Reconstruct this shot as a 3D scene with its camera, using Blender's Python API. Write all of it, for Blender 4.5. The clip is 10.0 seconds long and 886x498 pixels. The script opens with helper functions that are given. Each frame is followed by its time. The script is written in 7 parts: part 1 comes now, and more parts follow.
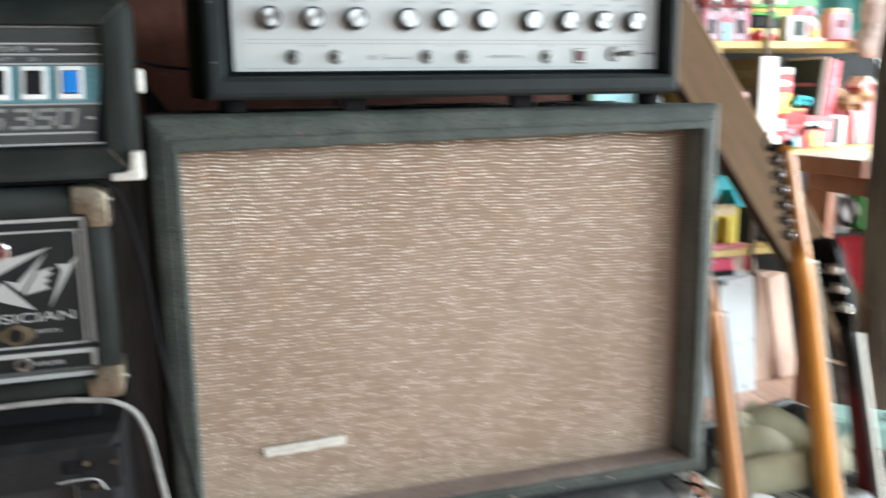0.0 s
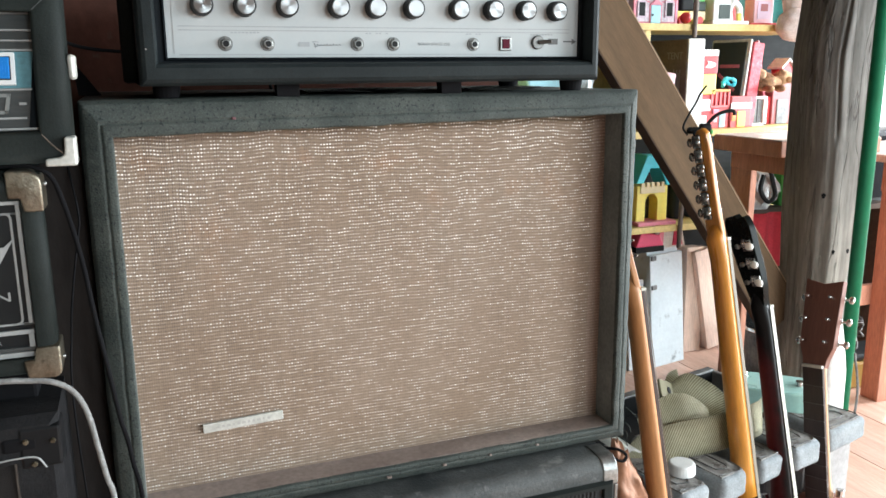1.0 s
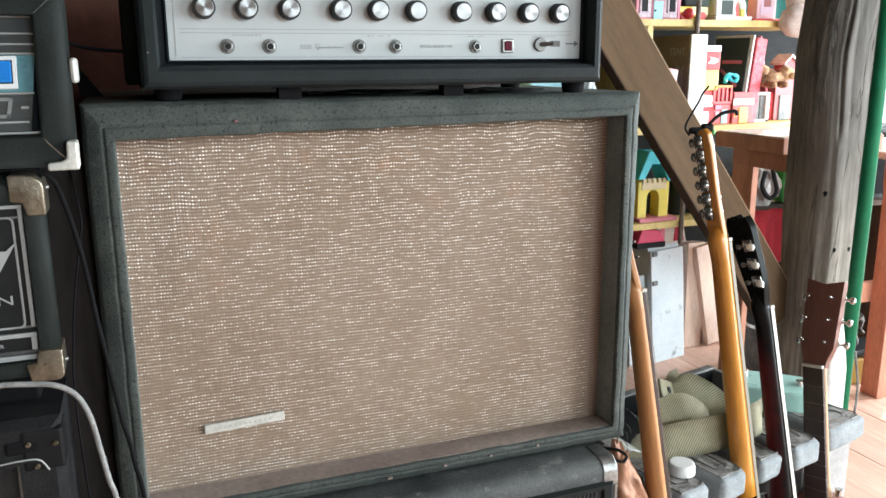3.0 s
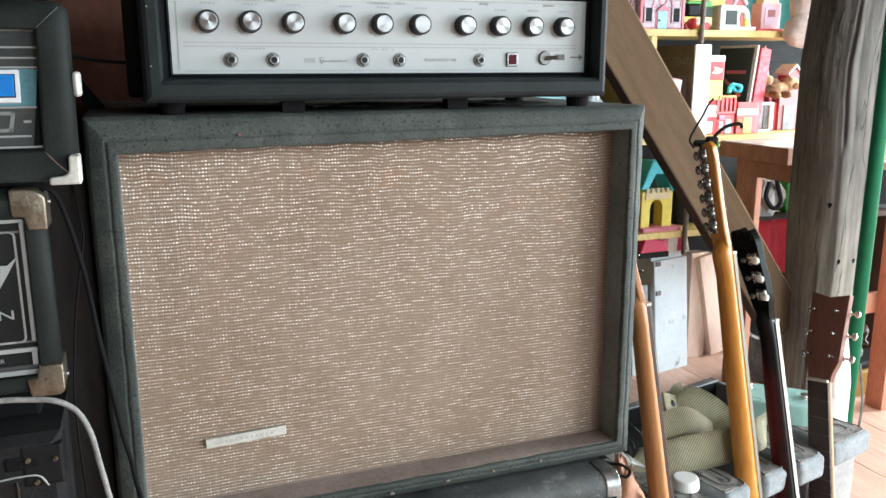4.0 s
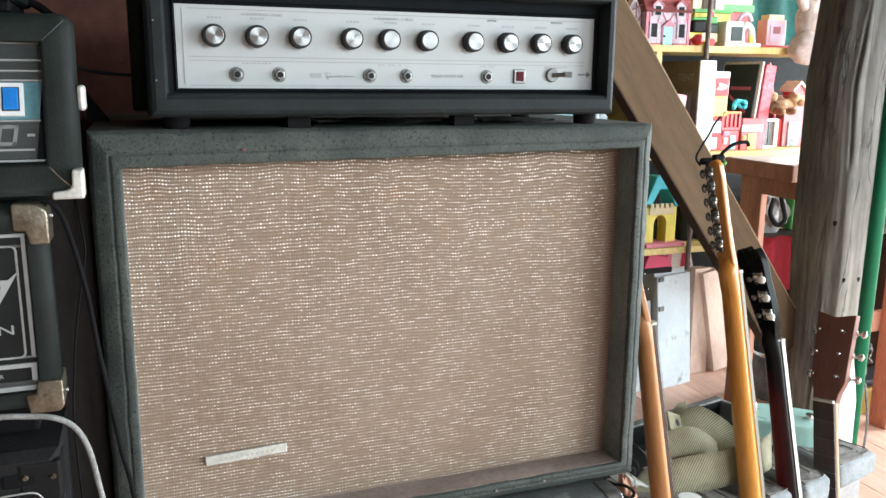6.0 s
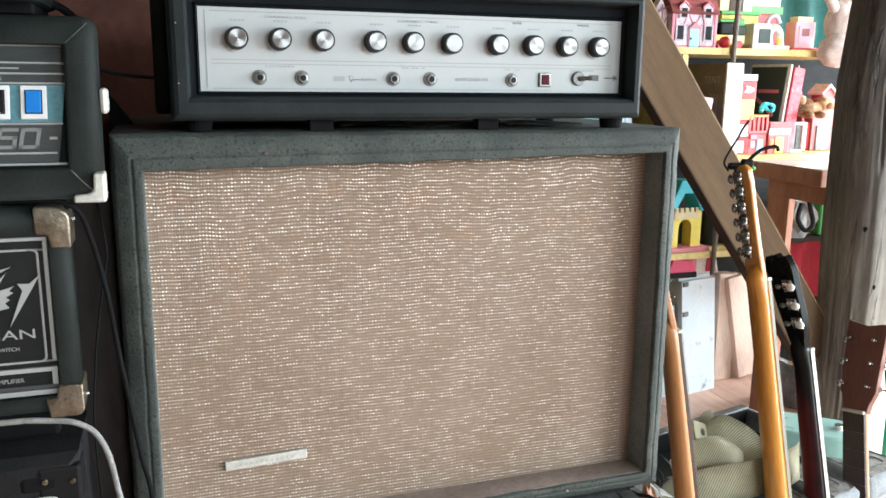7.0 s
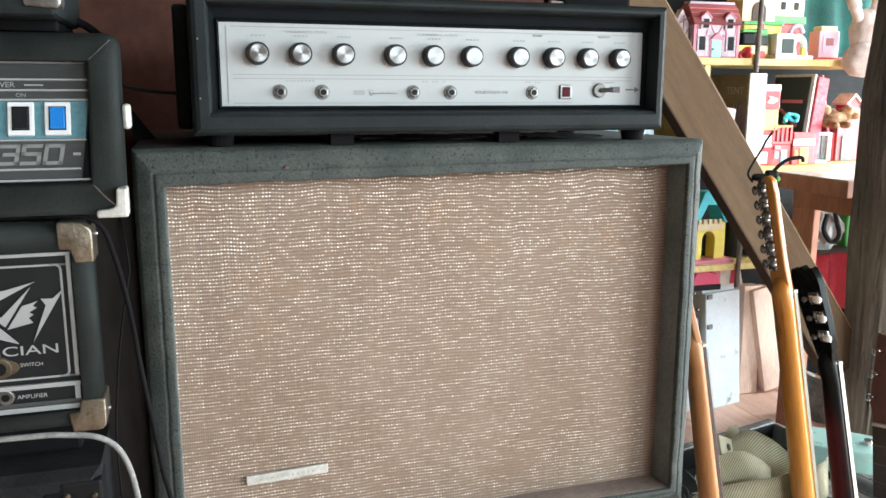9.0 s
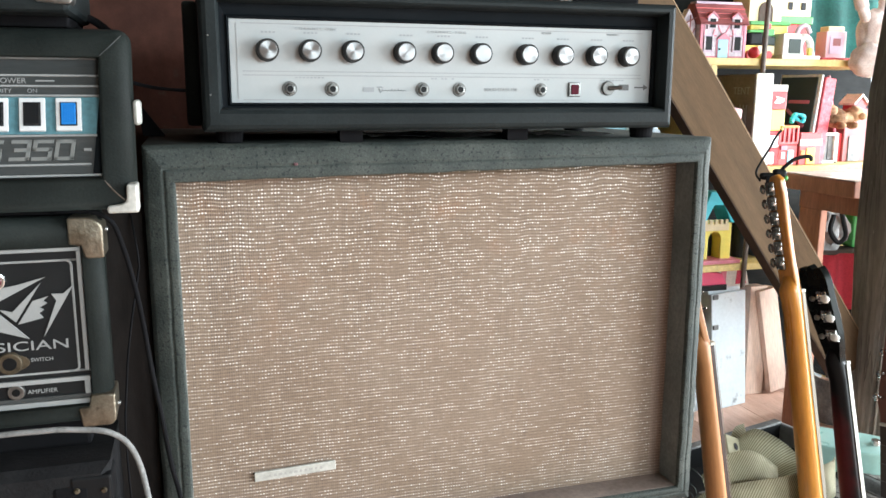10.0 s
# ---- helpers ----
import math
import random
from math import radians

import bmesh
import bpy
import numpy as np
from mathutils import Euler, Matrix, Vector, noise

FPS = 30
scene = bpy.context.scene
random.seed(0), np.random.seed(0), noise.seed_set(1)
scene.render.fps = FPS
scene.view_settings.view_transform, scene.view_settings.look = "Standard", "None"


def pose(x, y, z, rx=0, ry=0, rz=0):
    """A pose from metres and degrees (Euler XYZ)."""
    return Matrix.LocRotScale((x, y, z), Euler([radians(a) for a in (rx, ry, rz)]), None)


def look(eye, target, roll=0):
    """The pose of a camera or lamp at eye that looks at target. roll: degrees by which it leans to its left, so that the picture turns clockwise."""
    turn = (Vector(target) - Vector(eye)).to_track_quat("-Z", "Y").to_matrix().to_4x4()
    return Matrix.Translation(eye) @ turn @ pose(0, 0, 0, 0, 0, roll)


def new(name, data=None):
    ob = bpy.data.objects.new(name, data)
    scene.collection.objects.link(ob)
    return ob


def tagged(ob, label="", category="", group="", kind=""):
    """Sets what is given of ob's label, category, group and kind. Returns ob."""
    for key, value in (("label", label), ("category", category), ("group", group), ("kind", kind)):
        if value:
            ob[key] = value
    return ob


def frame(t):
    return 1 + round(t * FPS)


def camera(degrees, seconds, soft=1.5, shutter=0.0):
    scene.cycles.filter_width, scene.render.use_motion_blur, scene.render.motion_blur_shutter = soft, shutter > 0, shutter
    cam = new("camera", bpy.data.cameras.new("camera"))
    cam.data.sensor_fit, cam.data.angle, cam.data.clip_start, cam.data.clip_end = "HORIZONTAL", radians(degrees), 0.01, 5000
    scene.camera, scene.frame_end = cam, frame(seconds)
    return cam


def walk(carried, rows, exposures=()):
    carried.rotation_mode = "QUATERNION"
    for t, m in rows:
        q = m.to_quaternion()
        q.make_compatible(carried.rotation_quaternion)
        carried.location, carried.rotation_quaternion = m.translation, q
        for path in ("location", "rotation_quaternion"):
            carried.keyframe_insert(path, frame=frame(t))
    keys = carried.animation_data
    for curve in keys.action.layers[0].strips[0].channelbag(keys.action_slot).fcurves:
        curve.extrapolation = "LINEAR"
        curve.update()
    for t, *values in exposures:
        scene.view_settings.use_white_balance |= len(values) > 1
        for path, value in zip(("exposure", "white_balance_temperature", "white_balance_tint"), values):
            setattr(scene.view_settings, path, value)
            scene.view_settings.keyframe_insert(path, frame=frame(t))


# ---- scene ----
cam = camera(57.0, 10.0, shutter=0.9)
PATH = [
    (0, (-0.293, -0.871, 1.009), (0.274, 1.010, 0.636), -0.9),
    (0.1, (-0.2893, -0.8849, 1.0129), (0.3222, 0.9781, 0.6256), -0.762),
    (0.2, (-0.2874, -0.892, 1.0143), (0.3582, 0.9574, 0.6174), -0.7347),
    (0.3, (-0.2862, -0.8967, 1.0152), (0.3822, 0.9435, 0.6119), -0.7165),
    (0.4, (-0.2854, -0.8995, 1.0157), (0.3963, 0.9354, 0.6087), -0.7058),
    (0.5, (-0.285, -0.901, 1.016), (0.404, 0.931, 0.607), -0.7),
    (1, (-0.293, -0.911, 1.021), (0.404, 0.914, 0.59), -0.5),
    (1.5, (-0.305, -0.914, 1.025), (0.404, 0.901, 0.577), -0.3),
    (2, (-0.306, -0.915, 1.031), (0.403, 0.897, 0.57), -0.2),
    (3.5, (-0.288, -0.905, 1.037), (0.397, 0.921, 0.594), -0.3),
    (4, (-0.291, -0.902, 1.042), (0.397, 0.924, 0.606), -0.1),
    (4.5, (-0.297, -0.899, 1.042), (0.397, 0.926, 0.612), 0.1),
    (5, (-0.303, -0.898, 1.044), (0.395, 0.929, 0.627), 0.4),
    (6.5, (-0.287, -0.884, 1.048), (0.38, 0.957, 0.64), 0.6),
    (7, (-0.288, -0.878, 1.049), (0.349, 0.974, 0.643), 0.6),
    (7.5, (-0.29, -0.88, 1.051), (0.341, 0.978, 0.663), 0.4),
    (8, (-0.289, -0.879, 1.051), (0.337, 0.981, 0.668), 0.2),
    (8.5, (-0.289, -0.876, 1.05), (0.318, 0.991, 0.668), 0.1),
    (9, (-0.286, -0.874, 1.049), (0.303, 1.0, 0.673), 0.1),
    (9.5, (-0.286, -0.874, 1.049), (0.291, 1.004, 0.674), 0.1),
    (10, (-0.291, -0.874, 1.045), (0.288, 1.003, 0.671), 0.2),
]
walk(cam, [(t, look(eye, target, roll)) for t, eye, target, roll in PATH],
     exposures=[(0, -0.02), (0.5, -0.25), (2, -0.19), (3.5, -0.22), (4.5, -0.22), (6.5, -0.12), (7.5, -0.04), (10, -0.04)])

# ---- light ----
FLOOR = -0.09
world = bpy.data.worlds.new("world")
world.use_nodes = True
scene.world = world
wn = world.node_tree
sky = wn.nodes.new("ShaderNodeTexSky")
sky.sky_type, sky.sun_disc = "NISHITA", False
sky.sun_elevation, sky.sun_rotation = radians(36), radians(60)
wn.nodes["Background"].inputs[1].default_value = 0.12
wn.links.new(sky.outputs[0], wn.nodes["Background"].inputs[0])
sun = new("sun", bpy.data.lights.new("sun", "SUN"))
sun.data.energy, sun.data.angle, sun.data.color = 5.0, radians(1.0), (1.0, 0.95, 0.87)
sun.matrix_basis = look((7.4, 3.4, 4.6), (2.2, 0.4, 0.0))


def window_light(name, eye, target, sx, sy, watts, color=(0.84, 0.955, 1.0)):
    ob = new(name, bpy.data.lights.new(name, "AREA"))
    ob.data.shape, ob.data.size, ob.data.size_y, ob.data.energy, ob.data.color = "RECTANGLE", sx, sy, watts, color
    ob.matrix_basis = look(eye, target)
    return ob


window_light("window_daylight", (2.0, -5.3, 2.32), (1.0, 0.9, 0.5), 2.1, 1.05, 205)
window_light("side_daylight", (3.02, -2.05, 1.1), (1.0, 1.0, 0.4), 2.0, 1.9, 200)
window_light("yard_daylight", (5.2, 0.2, 1.6), (1.3, 1.10, 0.4), 3.0, 2.4, 1400, (0.87, 0.945, 1.0))

# ---- materials ----


def material(name):
    m = bpy.data.materials.new(name)
    m.use_nodes = True
    return m, m.node_tree.nodes, m.node_tree.links, m.node_tree.nodes["Principled BSDF"]


def node(ns, kind, **inputs):
    n = ns.new(kind)
    for k, v in inputs.items():
        n.inputs[k.replace("_", " ")].default_value = v
    return n


def noise_tex(ns, ls, coord, scale, detail=4.0, stretch=None):
    n = node(ns, "ShaderNodeTexNoise", Scale=scale, Detail=detail, Roughness=0.6)
    if stretch:
        mp = ns.new("ShaderNodeMapping")
        mp.inputs["Scale"].default_value = stretch
        ls.new(coord, mp.inputs[0])
        coord = mp.outputs[0]
    ls.new(coord, n.inputs["Vector"])
    return n.outputs[0]


def ramp(ns, ls, fac, stops):
    r = ns.new("ShaderNodeValToRGB")
    e = r.color_ramp.elements
    while len(e) < len(stops):
        e.new(0.5)
    for el, (p, c) in zip(e, stops):
        el.position, el.color = p, (*c, 1)
    ls.new(fac, r.inputs[0])
    return r.outputs[0]


def surf(name, dark, light, scale=8.0, fine=120.0, rough=0.55, bump=0.15, metal=0.0, stretch=None, lo=0.35, hi=0.65, coat=0.0,
         dirt=None, dirt_at=0.62, jitter=0.0, grain=0.55, spec=0.5):
    """A surface whose colour drifts at one scale, with finer grain, dirt patches and relief at another."""
    m, ns, ls, b = material(name)
    co = ns.new("ShaderNodeTexCoord").outputs["Object"]
    big = noise_tex(ns, ls, co, scale, 5.0, stretch)
    col = ramp(ns, ls, big, [(lo, dark), (hi, light)])
    small = noise_tex(ns, ls, co, fine, 3.0, stretch)
    mix = node(ns, "ShaderNodeMix")
    mix.data_type, mix.blend_type = "RGBA", "MULTIPLY"
    mix.inputs[0].default_value = grain
    ls.new(col, mix.inputs[6])
    ls.new(ramp(ns, ls, small, [(0.3, (0.6, 0.6, 0.6)), (0.7, (1.15, 1.15, 1.15))]), mix.inputs[7])
    out = mix.outputs[2]
    if dirt:
        dm = node(ns, "ShaderNodeMix")
        dm.data_type = "RGBA"
        ls.new(ramp(ns, ls, noise_tex(ns, ls, co, scale * 2.3, 8.0), [(dirt_at, (0, 0, 0)), (dirt_at + 0.1, (1, 1, 1))]), dm.inputs[0])
        ls.new(out, dm.inputs[6])
        dm.inputs[7].default_value = (*dirt, 1)
        out = dm.outputs[2]
    if jitter:
        hs = node(ns, "ShaderNodeHueSaturation")
        info = ns.new("ShaderNodeObjectInfo")
        mr = node(ns, "ShaderNodeMapRange", To_Min=1 - jitter, To_Max=1 + jitter)
        ls.new(info.outputs["Random"], mr.inputs[0])
        ls.new(mr.outputs[0], hs.inputs["Value"])
        ls.new(out, hs.inputs["Color"])
        out = hs.outputs[0]
    ls.new(out, b.inputs["Base Color"])
    rr = node(ns, "ShaderNodeMapRange", To_Min=max(0.02, rough - 0.12), To_Max=min(1, rough + 0.12))
    ls.new(big, rr.inputs[0])
    ls.new(rr.outputs[0], b.inputs["Roughness"])
    b.inputs["Metallic"].default_value = metal
    b.inputs["Coat Weight"].default_value = coat
    b.inputs["Specular IOR Level"].default_value = spec
    if bump:
        bp = node(ns, "ShaderNodeBump", Strength=bump, Distance=0.002)
        ls.new(small, bp.inputs["Height"])
        ls.new(bp.outputs[0], b.inputs["Normal"])
    return m


def plastic(name, c, rough=0.35, vary=0.12):
    d = tuple(v * (1 - vary) for v in c)
    return surf(name, d, c, 14, 90, rough, 0.03, grain=0.15)


def worn_vinyl():
    m, ns, ls, b = material("worn_green_black_vinyl")
    co = ns.new("ShaderNodeTexCoord").outputs["Object"]
    col = ramp(ns, ls, noise_tex(ns, ls, co, 22, 6.0), [(0.3, (0.034, 0.043, 0.040)), (0.5, (0.048, 0.057, 0.053)), (0.72, (0.066, 0.074, 0.068))])
    vor = node(ns, "ShaderNodeTexVoronoi", Scale=420.0)
    ls.new(co, vor.inputs["Vector"])

    def blend(kind, f, a, c):
        mx = ns.new("ShaderNodeMix")
        mx.data_type, mx.blend_type = "RGBA", kind
        if isinstance(f, float):
            mx.inputs[0].default_value = f
        else:
            ls.new(f, mx.inputs[0])
        ls.new(a, mx.inputs[6])
        if isinstance(c, tuple):
            mx.inputs[7].default_value = (*c, 1)
        else:
            ls.new(c, mx.inputs[7])
        return mx.outputs[2]
    pebble = ramp(ns, ls, vor.outputs["Distance"], [(0.15, (1.22, 1.22, 1.21)), (0.55, (0.74, 0.75, 0.75))])
    col = blend("MULTIPLY", 0.6, col, pebble)
    wear = ramp(ns, ls, noise_tex(ns, ls, co, 7, 5.0), [(0.36, (0.72, 0.76, 0.76)), (0.64, (1.18, 1.14, 1.10))])
    col = blend("MULTIPLY", 0.9, col, wear)
    pits = ramp(ns, ls, noise_tex(ns, ls, co, 300, 2.0), [(0.35, (1, 1, 1)), (0.41, (0, 0, 0))])
    col = blend("MIX", pits, col, (0.014, 0.020, 0.019))
    rub = ramp(ns, ls, noise_tex(ns, ls, co, 60, 9.0), [(0.62, (0, 0, 0)), (0.76, (0.6, 0.6, 0.6))])
    col = blend("MIX", rub, col, (0.085, 0.094, 0.088))
    ls.new(col, b.inputs["Base Color"])
    b.inputs["Roughness"].default_value = 0.72
    b.inputs["Specular IOR Level"].default_value = 0.3
    bp = node(ns, "ShaderNodeBump", Strength=0.35, Distance=0.001)
    bp.invert = True
    ls.new(vor.outputs["Distance"], bp.inputs["Height"])
    ls.new(bp.outputs[0], b.inputs["Normal"])
    return m


TOLEX_GREEN = worn_vinyl()
TOLEX_BLACK = surf("black_vinyl", (0.009, 0.0125, 0.0135), (0.016, 0.021, 0.022), 15, 380, 0.62, 0.16, dirt=(0.028, 0.033, 0.033), dirt_at=0.66, spec=0.14)
TOLEX_OLD = surf("scuffed_black_vinyl", (0.008, 0.0108, 0.0100), (0.015, 0.0190, 0.0175), 14, 420, 0.65, 0.2, dirt=(0.034, 0.037, 0.035), dirt_at=0.72, spec=0.14)
JAMB = surf("dusty_dark_lining", (0.105, 0.113, 0.107), (0.16, 0.166, 0.156), 12, 200, 0.9, 0.2, spec=0.2)
LEDGE = surf("dusty_brown_ledge", (0.17, 0.128, 0.11), (0.25, 0.20, 0.175), 9, 160, 0.85, 0.25)
PANEL = surf("silver_control_panel", (0.340, 0.361, 0.367), (0.378, 0.398, 0.403), 3, 300, 0.42, 0.02, grain=0.05, spec=0.4)
BLACK = surf("black_plastic", (0.005, 0.006, 0.006), (0.008, 0.008, 0.009), 14, 90, 0.5, 0.03, grain=0.15, spec=0.15)
RUBBER = surf("black_rubber", (0.006, 0.006, 0.007), (0.009, 0.009, 0.010), 14, 90, 0.9, 0.05, grain=0.2, spec=0.06)
INK = plastic("dark_grey_print", (0.10, 0.10, 0.10), 0.6)
PRINT = plastic("worn_grey_print", (0.21, 0.22, 0.23), 0.6)
FAINT = plastic("faint_grey_print", (0.29, 0.303, 0.312), 0.6)
CHROME = surf("chrome", (0.72, 0.72, 0.71), (0.82, 0.82, 0.8), 20, 200, 0.22, 0.05, metal=1.0)
def spun_metal():
    m, ns, ls, b = material("spun_aluminium")
    b.inputs["Base Color"].default_value = (0.25, 0.252, 0.255, 1)
    b.inputs["Metallic"].default_value, b.inputs["Roughness"].default_value, b.inputs["Anisotropic"].default_value = 1.0, 0.34, 0.88
    tan = ns.new("ShaderNodeTangent")
    tan.direction_type, tan.axis = "RADIAL", "Y"
    ls.new(tan.outputs[0], b.inputs["Tangent"])
    return m


SPUN = spun_metal()
NICKEL = surf("tarnished_nickel", (0.34, 0.27, 0.21), (0.55, 0.48, 0.42), 25, 200, 0.42, 0.15, metal=1.0)
PILOTRED = surf("unlit_dark_red_lens", (0.055, 0.006, 0.014), (0.075, 0.010, 0.020), 14, 90, 0.6, 0.03, grain=0.15, spec=0.1)
NICKELGREY = surf("matt_grey_nickel", (0.13, 0.13, 0.127), (0.21, 0.21, 0.20), 60, 300, 0.5, 0.05, metal=0.5)
DULLCHROME = surf("dull_grey_chrome", (0.16, 0.16, 0.155), (0.30, 0.30, 0.29), 60, 300, 0.38, 0.1, metal=0.9)
WORNGREY = surf("worn_grey_black_vinyl", (0.024, 0.028, 0.029), (0.085, 0.088, 0.086), 11, 260, 0.6, 0.5, dirt=(0.17, 0.17, 0.165), dirt_at=0.60, spec=0.35)
CORNERMET = surf("dull_tan_metal", (0.15, 0.128, 0.095), (0.29, 0.26, 0.205), 45, 220, 0.36, 0.3, metal=0.85, dirt=(0.10, 0.08, 0.06), dirt_at=0.62)
WHITEMET = surf("dull_cast_metal", (0.42, 0.42, 0.39), (0.60, 0.60, 0.56), 25, 150, 0.5, 0.1, metal=0.3)
WHITE = plastic("white_plastic", (0.78, 0.78, 0.76), 0.4)
WALLRED = surf("old_red_brown_boards", (0.046, 0.018, 0.013), (0.078, 0.031, 0.022), 9, 60, 0.8, 0.3, dirt=(0.075, 0.05, 0.04), dirt_at=0.64, spec=0.15)
WALLDARK = surf("dark_grey_board_wall", (0.010, 0.011, 0.0115), (0.026, 0.027, 0.027), 6, 60, 0.9, 0.3, stretch=(0.3, 1, 1), spec=0.08)
PLASTER = surf("aged_grey_plaster", (0.28, 0.26, 0.23), (0.38, 0.36, 0.32), 3, 60, 0.9, 0.2)
FLOORWOOD = surf("red_brown_floor_boards", (0.54, 0.33, 0.245), (0.66, 0.44, 0.34), 5, 60, 0.5, 0.3, stretch=(6, 0.6, 1), jitter=0.06, dirt=(0.30, 0.17, 0.12), dirt_at=0.66, grain=0.4)
SALMON = surf("salmon_stained_wood", (0.40, 0.165, 0.10), (0.54, 0.25, 0.165), 6, 60, 0.55, 0.2, stretch=(3, 3, 0.5))
BENCHTOP = surf("pale_pink_bench_top", (0.55, 0.42, 0.36), (0.72, 0.60, 0.53), 5, 70, 0.6, 0.2)
BRACEWOOD = surf("brown_planed_timber", (0.090, 0.057, 0.032), (0.128, 0.082, 0.048), 5, 70, 0.8, 0.25, stretch=(6, 4, 0.6), grain=0.4, spec=0.2)
BRACEDARK = surf("dark_timber_edge", (0.05, 0.03, 0.02), (0.08, 0.05, 0.035), 6, 70, 0.8, 0.25)
YELLOWWOOD = surf("yellow_painted_shelf", (0.55, 0.40, 0.13), (0.72, 0.55, 0.22), 8, 80, 0.55, 0.15)


# ---- builders ----
def link(name, bm, mat, parent=None, smooth=False):
    bmesh.ops.recalc_face_normals(bm, faces=bm.faces)
    me = bpy.data.meshes.new(name)
    bm.to_mesh(me)
    bm.free()
    for m in (mat if isinstance(mat, (list, tuple)) else [mat]):
        me.materials.append(m)
    if smooth:
        for p in me.polygons:
            p.use_smooth = True
    ob = new(name, me)
    ob.parent = parent
    return ob


def part(name, bm, mat, parent, label="", smooth=False):
    ob = link(name, bm, mat, parent, smooth)
    return tagged(ob, label) if label else ob


def thing(name, label, category, at=(0, 0, 0), turn=(0, 0, 0), group=""):
    ob = new(name)
    ob.empty_display_size = 0.05
    ob.matrix_basis = pose(*at, *turn)
    return tagged(ob, label, category, group)


def soften(bm, edges, r, seg=2):
    if r > 0:
        bmesh.ops.bevel(bm, geom=edges, offset=r, segments=seg, profile=0.5, affect="EDGES", clamp_overlap=True)
    return bm


def box(x0, x1, y0, y1, z0, z1, r=0.0, seg=2, into=None):
    bm = bmesh.new()
    bmesh.ops.create_cube(bm, size=1.0, matrix=Matrix.LocRotScale(((x0 + x1) / 2, (y0 + y1) / 2, (z0 + z1) / 2), None, (x1 - x0, y1 - y0, z1 - z0)))
    soften(bm, bm.edges[:], r, seg)
    return add(into, bm)


def add(into, bm):
    if into is None:
        return bm
    me = bpy.data.meshes.new("tmp")
    bm.to_mesh(me)
    bm.free()
    into.from_mesh(me)
    bpy.data.meshes.remove(me)
    return into


def rod(p0, p1, r0, r1=None, seg=16, r=0.0, into=None):
    """A round bar from p0 to p1, tapered from r0 to r1."""
    bm = bmesh.new()
    p0, p1 = Vector(p0), Vector(p1)
    d = p1 - p0
    m = Matrix.Translation((p0 + p1) / 2) @ d.to_track_quat("Z", "Y").to_matrix().to_4x4()
    bmesh.ops.create_cone(bm, cap_ends=True, segments=seg, radius1=r0, radius2=r0 if r1 is None else r1, depth=d.length, matrix=m)
    if r:
        soften(bm, [e for e in bm.edges if any(len(f.verts) > 4 for f in e.link_faces)], r)
    return add(into, bm)


def prism(points, axis, a, b, r=0.0, seg=2, into=None):
    """A flat outline pushed from a to b along an axis: 'y' takes (x, z), 'x' takes (y, z), 'z' takes (x, y)."""
    bm = bmesh.new()
    put = {"y": lambda u, v, w: (u, w, v), "x": lambda u, v, w: (w, u, v), "z": lambda u, v, w: (u, v, w)}[axis]
    lo = [bm.verts.new(put(u, v, a)) for u, v in points]
    hi = [bm.verts.new(put(u, v, b)) for u, v in points]
    n = len(points)
    bm.faces.new(lo)
    bm.faces.new(hi[::-1])
    for i in range(n):
        bm.faces.new((lo[i], lo[(i + 1) % n], hi[(i + 1) % n], hi[i]))
    bmesh.ops.recalc_face_normals(bm, faces=bm.faces)
    soften(bm, bm.edges[:], r, seg)
    return add(into, bm)


def ring(rects, into=None, close=False):
    """Rectangular rings joined one to the next: rows of (x0, x1, z0, z1, y) and, where one top corner sags, by how much."""
    bm = bmesh.new()
    loops = [[bm.verts.new(c) for c in ((x0, y, z0), (x1, y, z0), (x1, y, z1), (x0, y, z1 - (drop[0] if drop else 0)))] for x0, x1, z0, z1, y, *drop in rects]
    for a, b in zip(loops, loops[1:] + ([loops[0]] if close else [])):
        for i in range(4):
            bm.faces.new((a[i], a[(i + 1) % 4], b[(i + 1) % 4], b[i]))
    return add(into, bm)


def smooth_path(points, steps=8):
    """A rounded line through the points."""
    p = [Vector(q) for q in points]
    p = [2 * p[0] - p[1]] + p + [2 * p[-1] - p[-2]]
    out = []
    for i in range(1, len(p) - 2):
        for k in range(steps):
            t = k / steps
            a, b, c, d = p[i - 1:i + 3]
            out.append(0.5 * (2 * b + (c - a) * t + (2 * a - 5 * b + 4 * c - d) * t * t + (3 * b - a - 3 * c + d) * t ** 3))
    return out + [p[-2]]


def tube(points, r, seg=10, steps=8, into=None):
    path = smooth_path(points, steps)
    bm = bmesh.new()
    rows = []
    up = Vector((0.31, 0.2, 0.93)).normalized()
    for i, q in enumerate(path):
        d = (path[min(i + 1, len(path) - 1)] - path[max(i - 1, 0)]).normalized()
        side = d.cross(up).normalized()
        up = side.cross(d).normalized()
        rr = r[min(int(i * len(r) / len(path)), len(r) - 1)] if isinstance(r, (list, tuple)) else r
        rows.append([bm.verts.new(q + rr * (math.cos(2 * math.pi * k / seg) * side + math.sin(2 * math.pi * k / seg) * up)) for k in range(seg)])
    for a, b in zip(rows, rows[1:]):
        for k in range(seg):
            bm.faces.new((a[k], a[(k + 1) % seg], b[(k + 1) % seg], b[k]))
    bm.faces.new(rows[0][::-1])
    bm.faces.new(rows[-1])
    return add(into, bm)


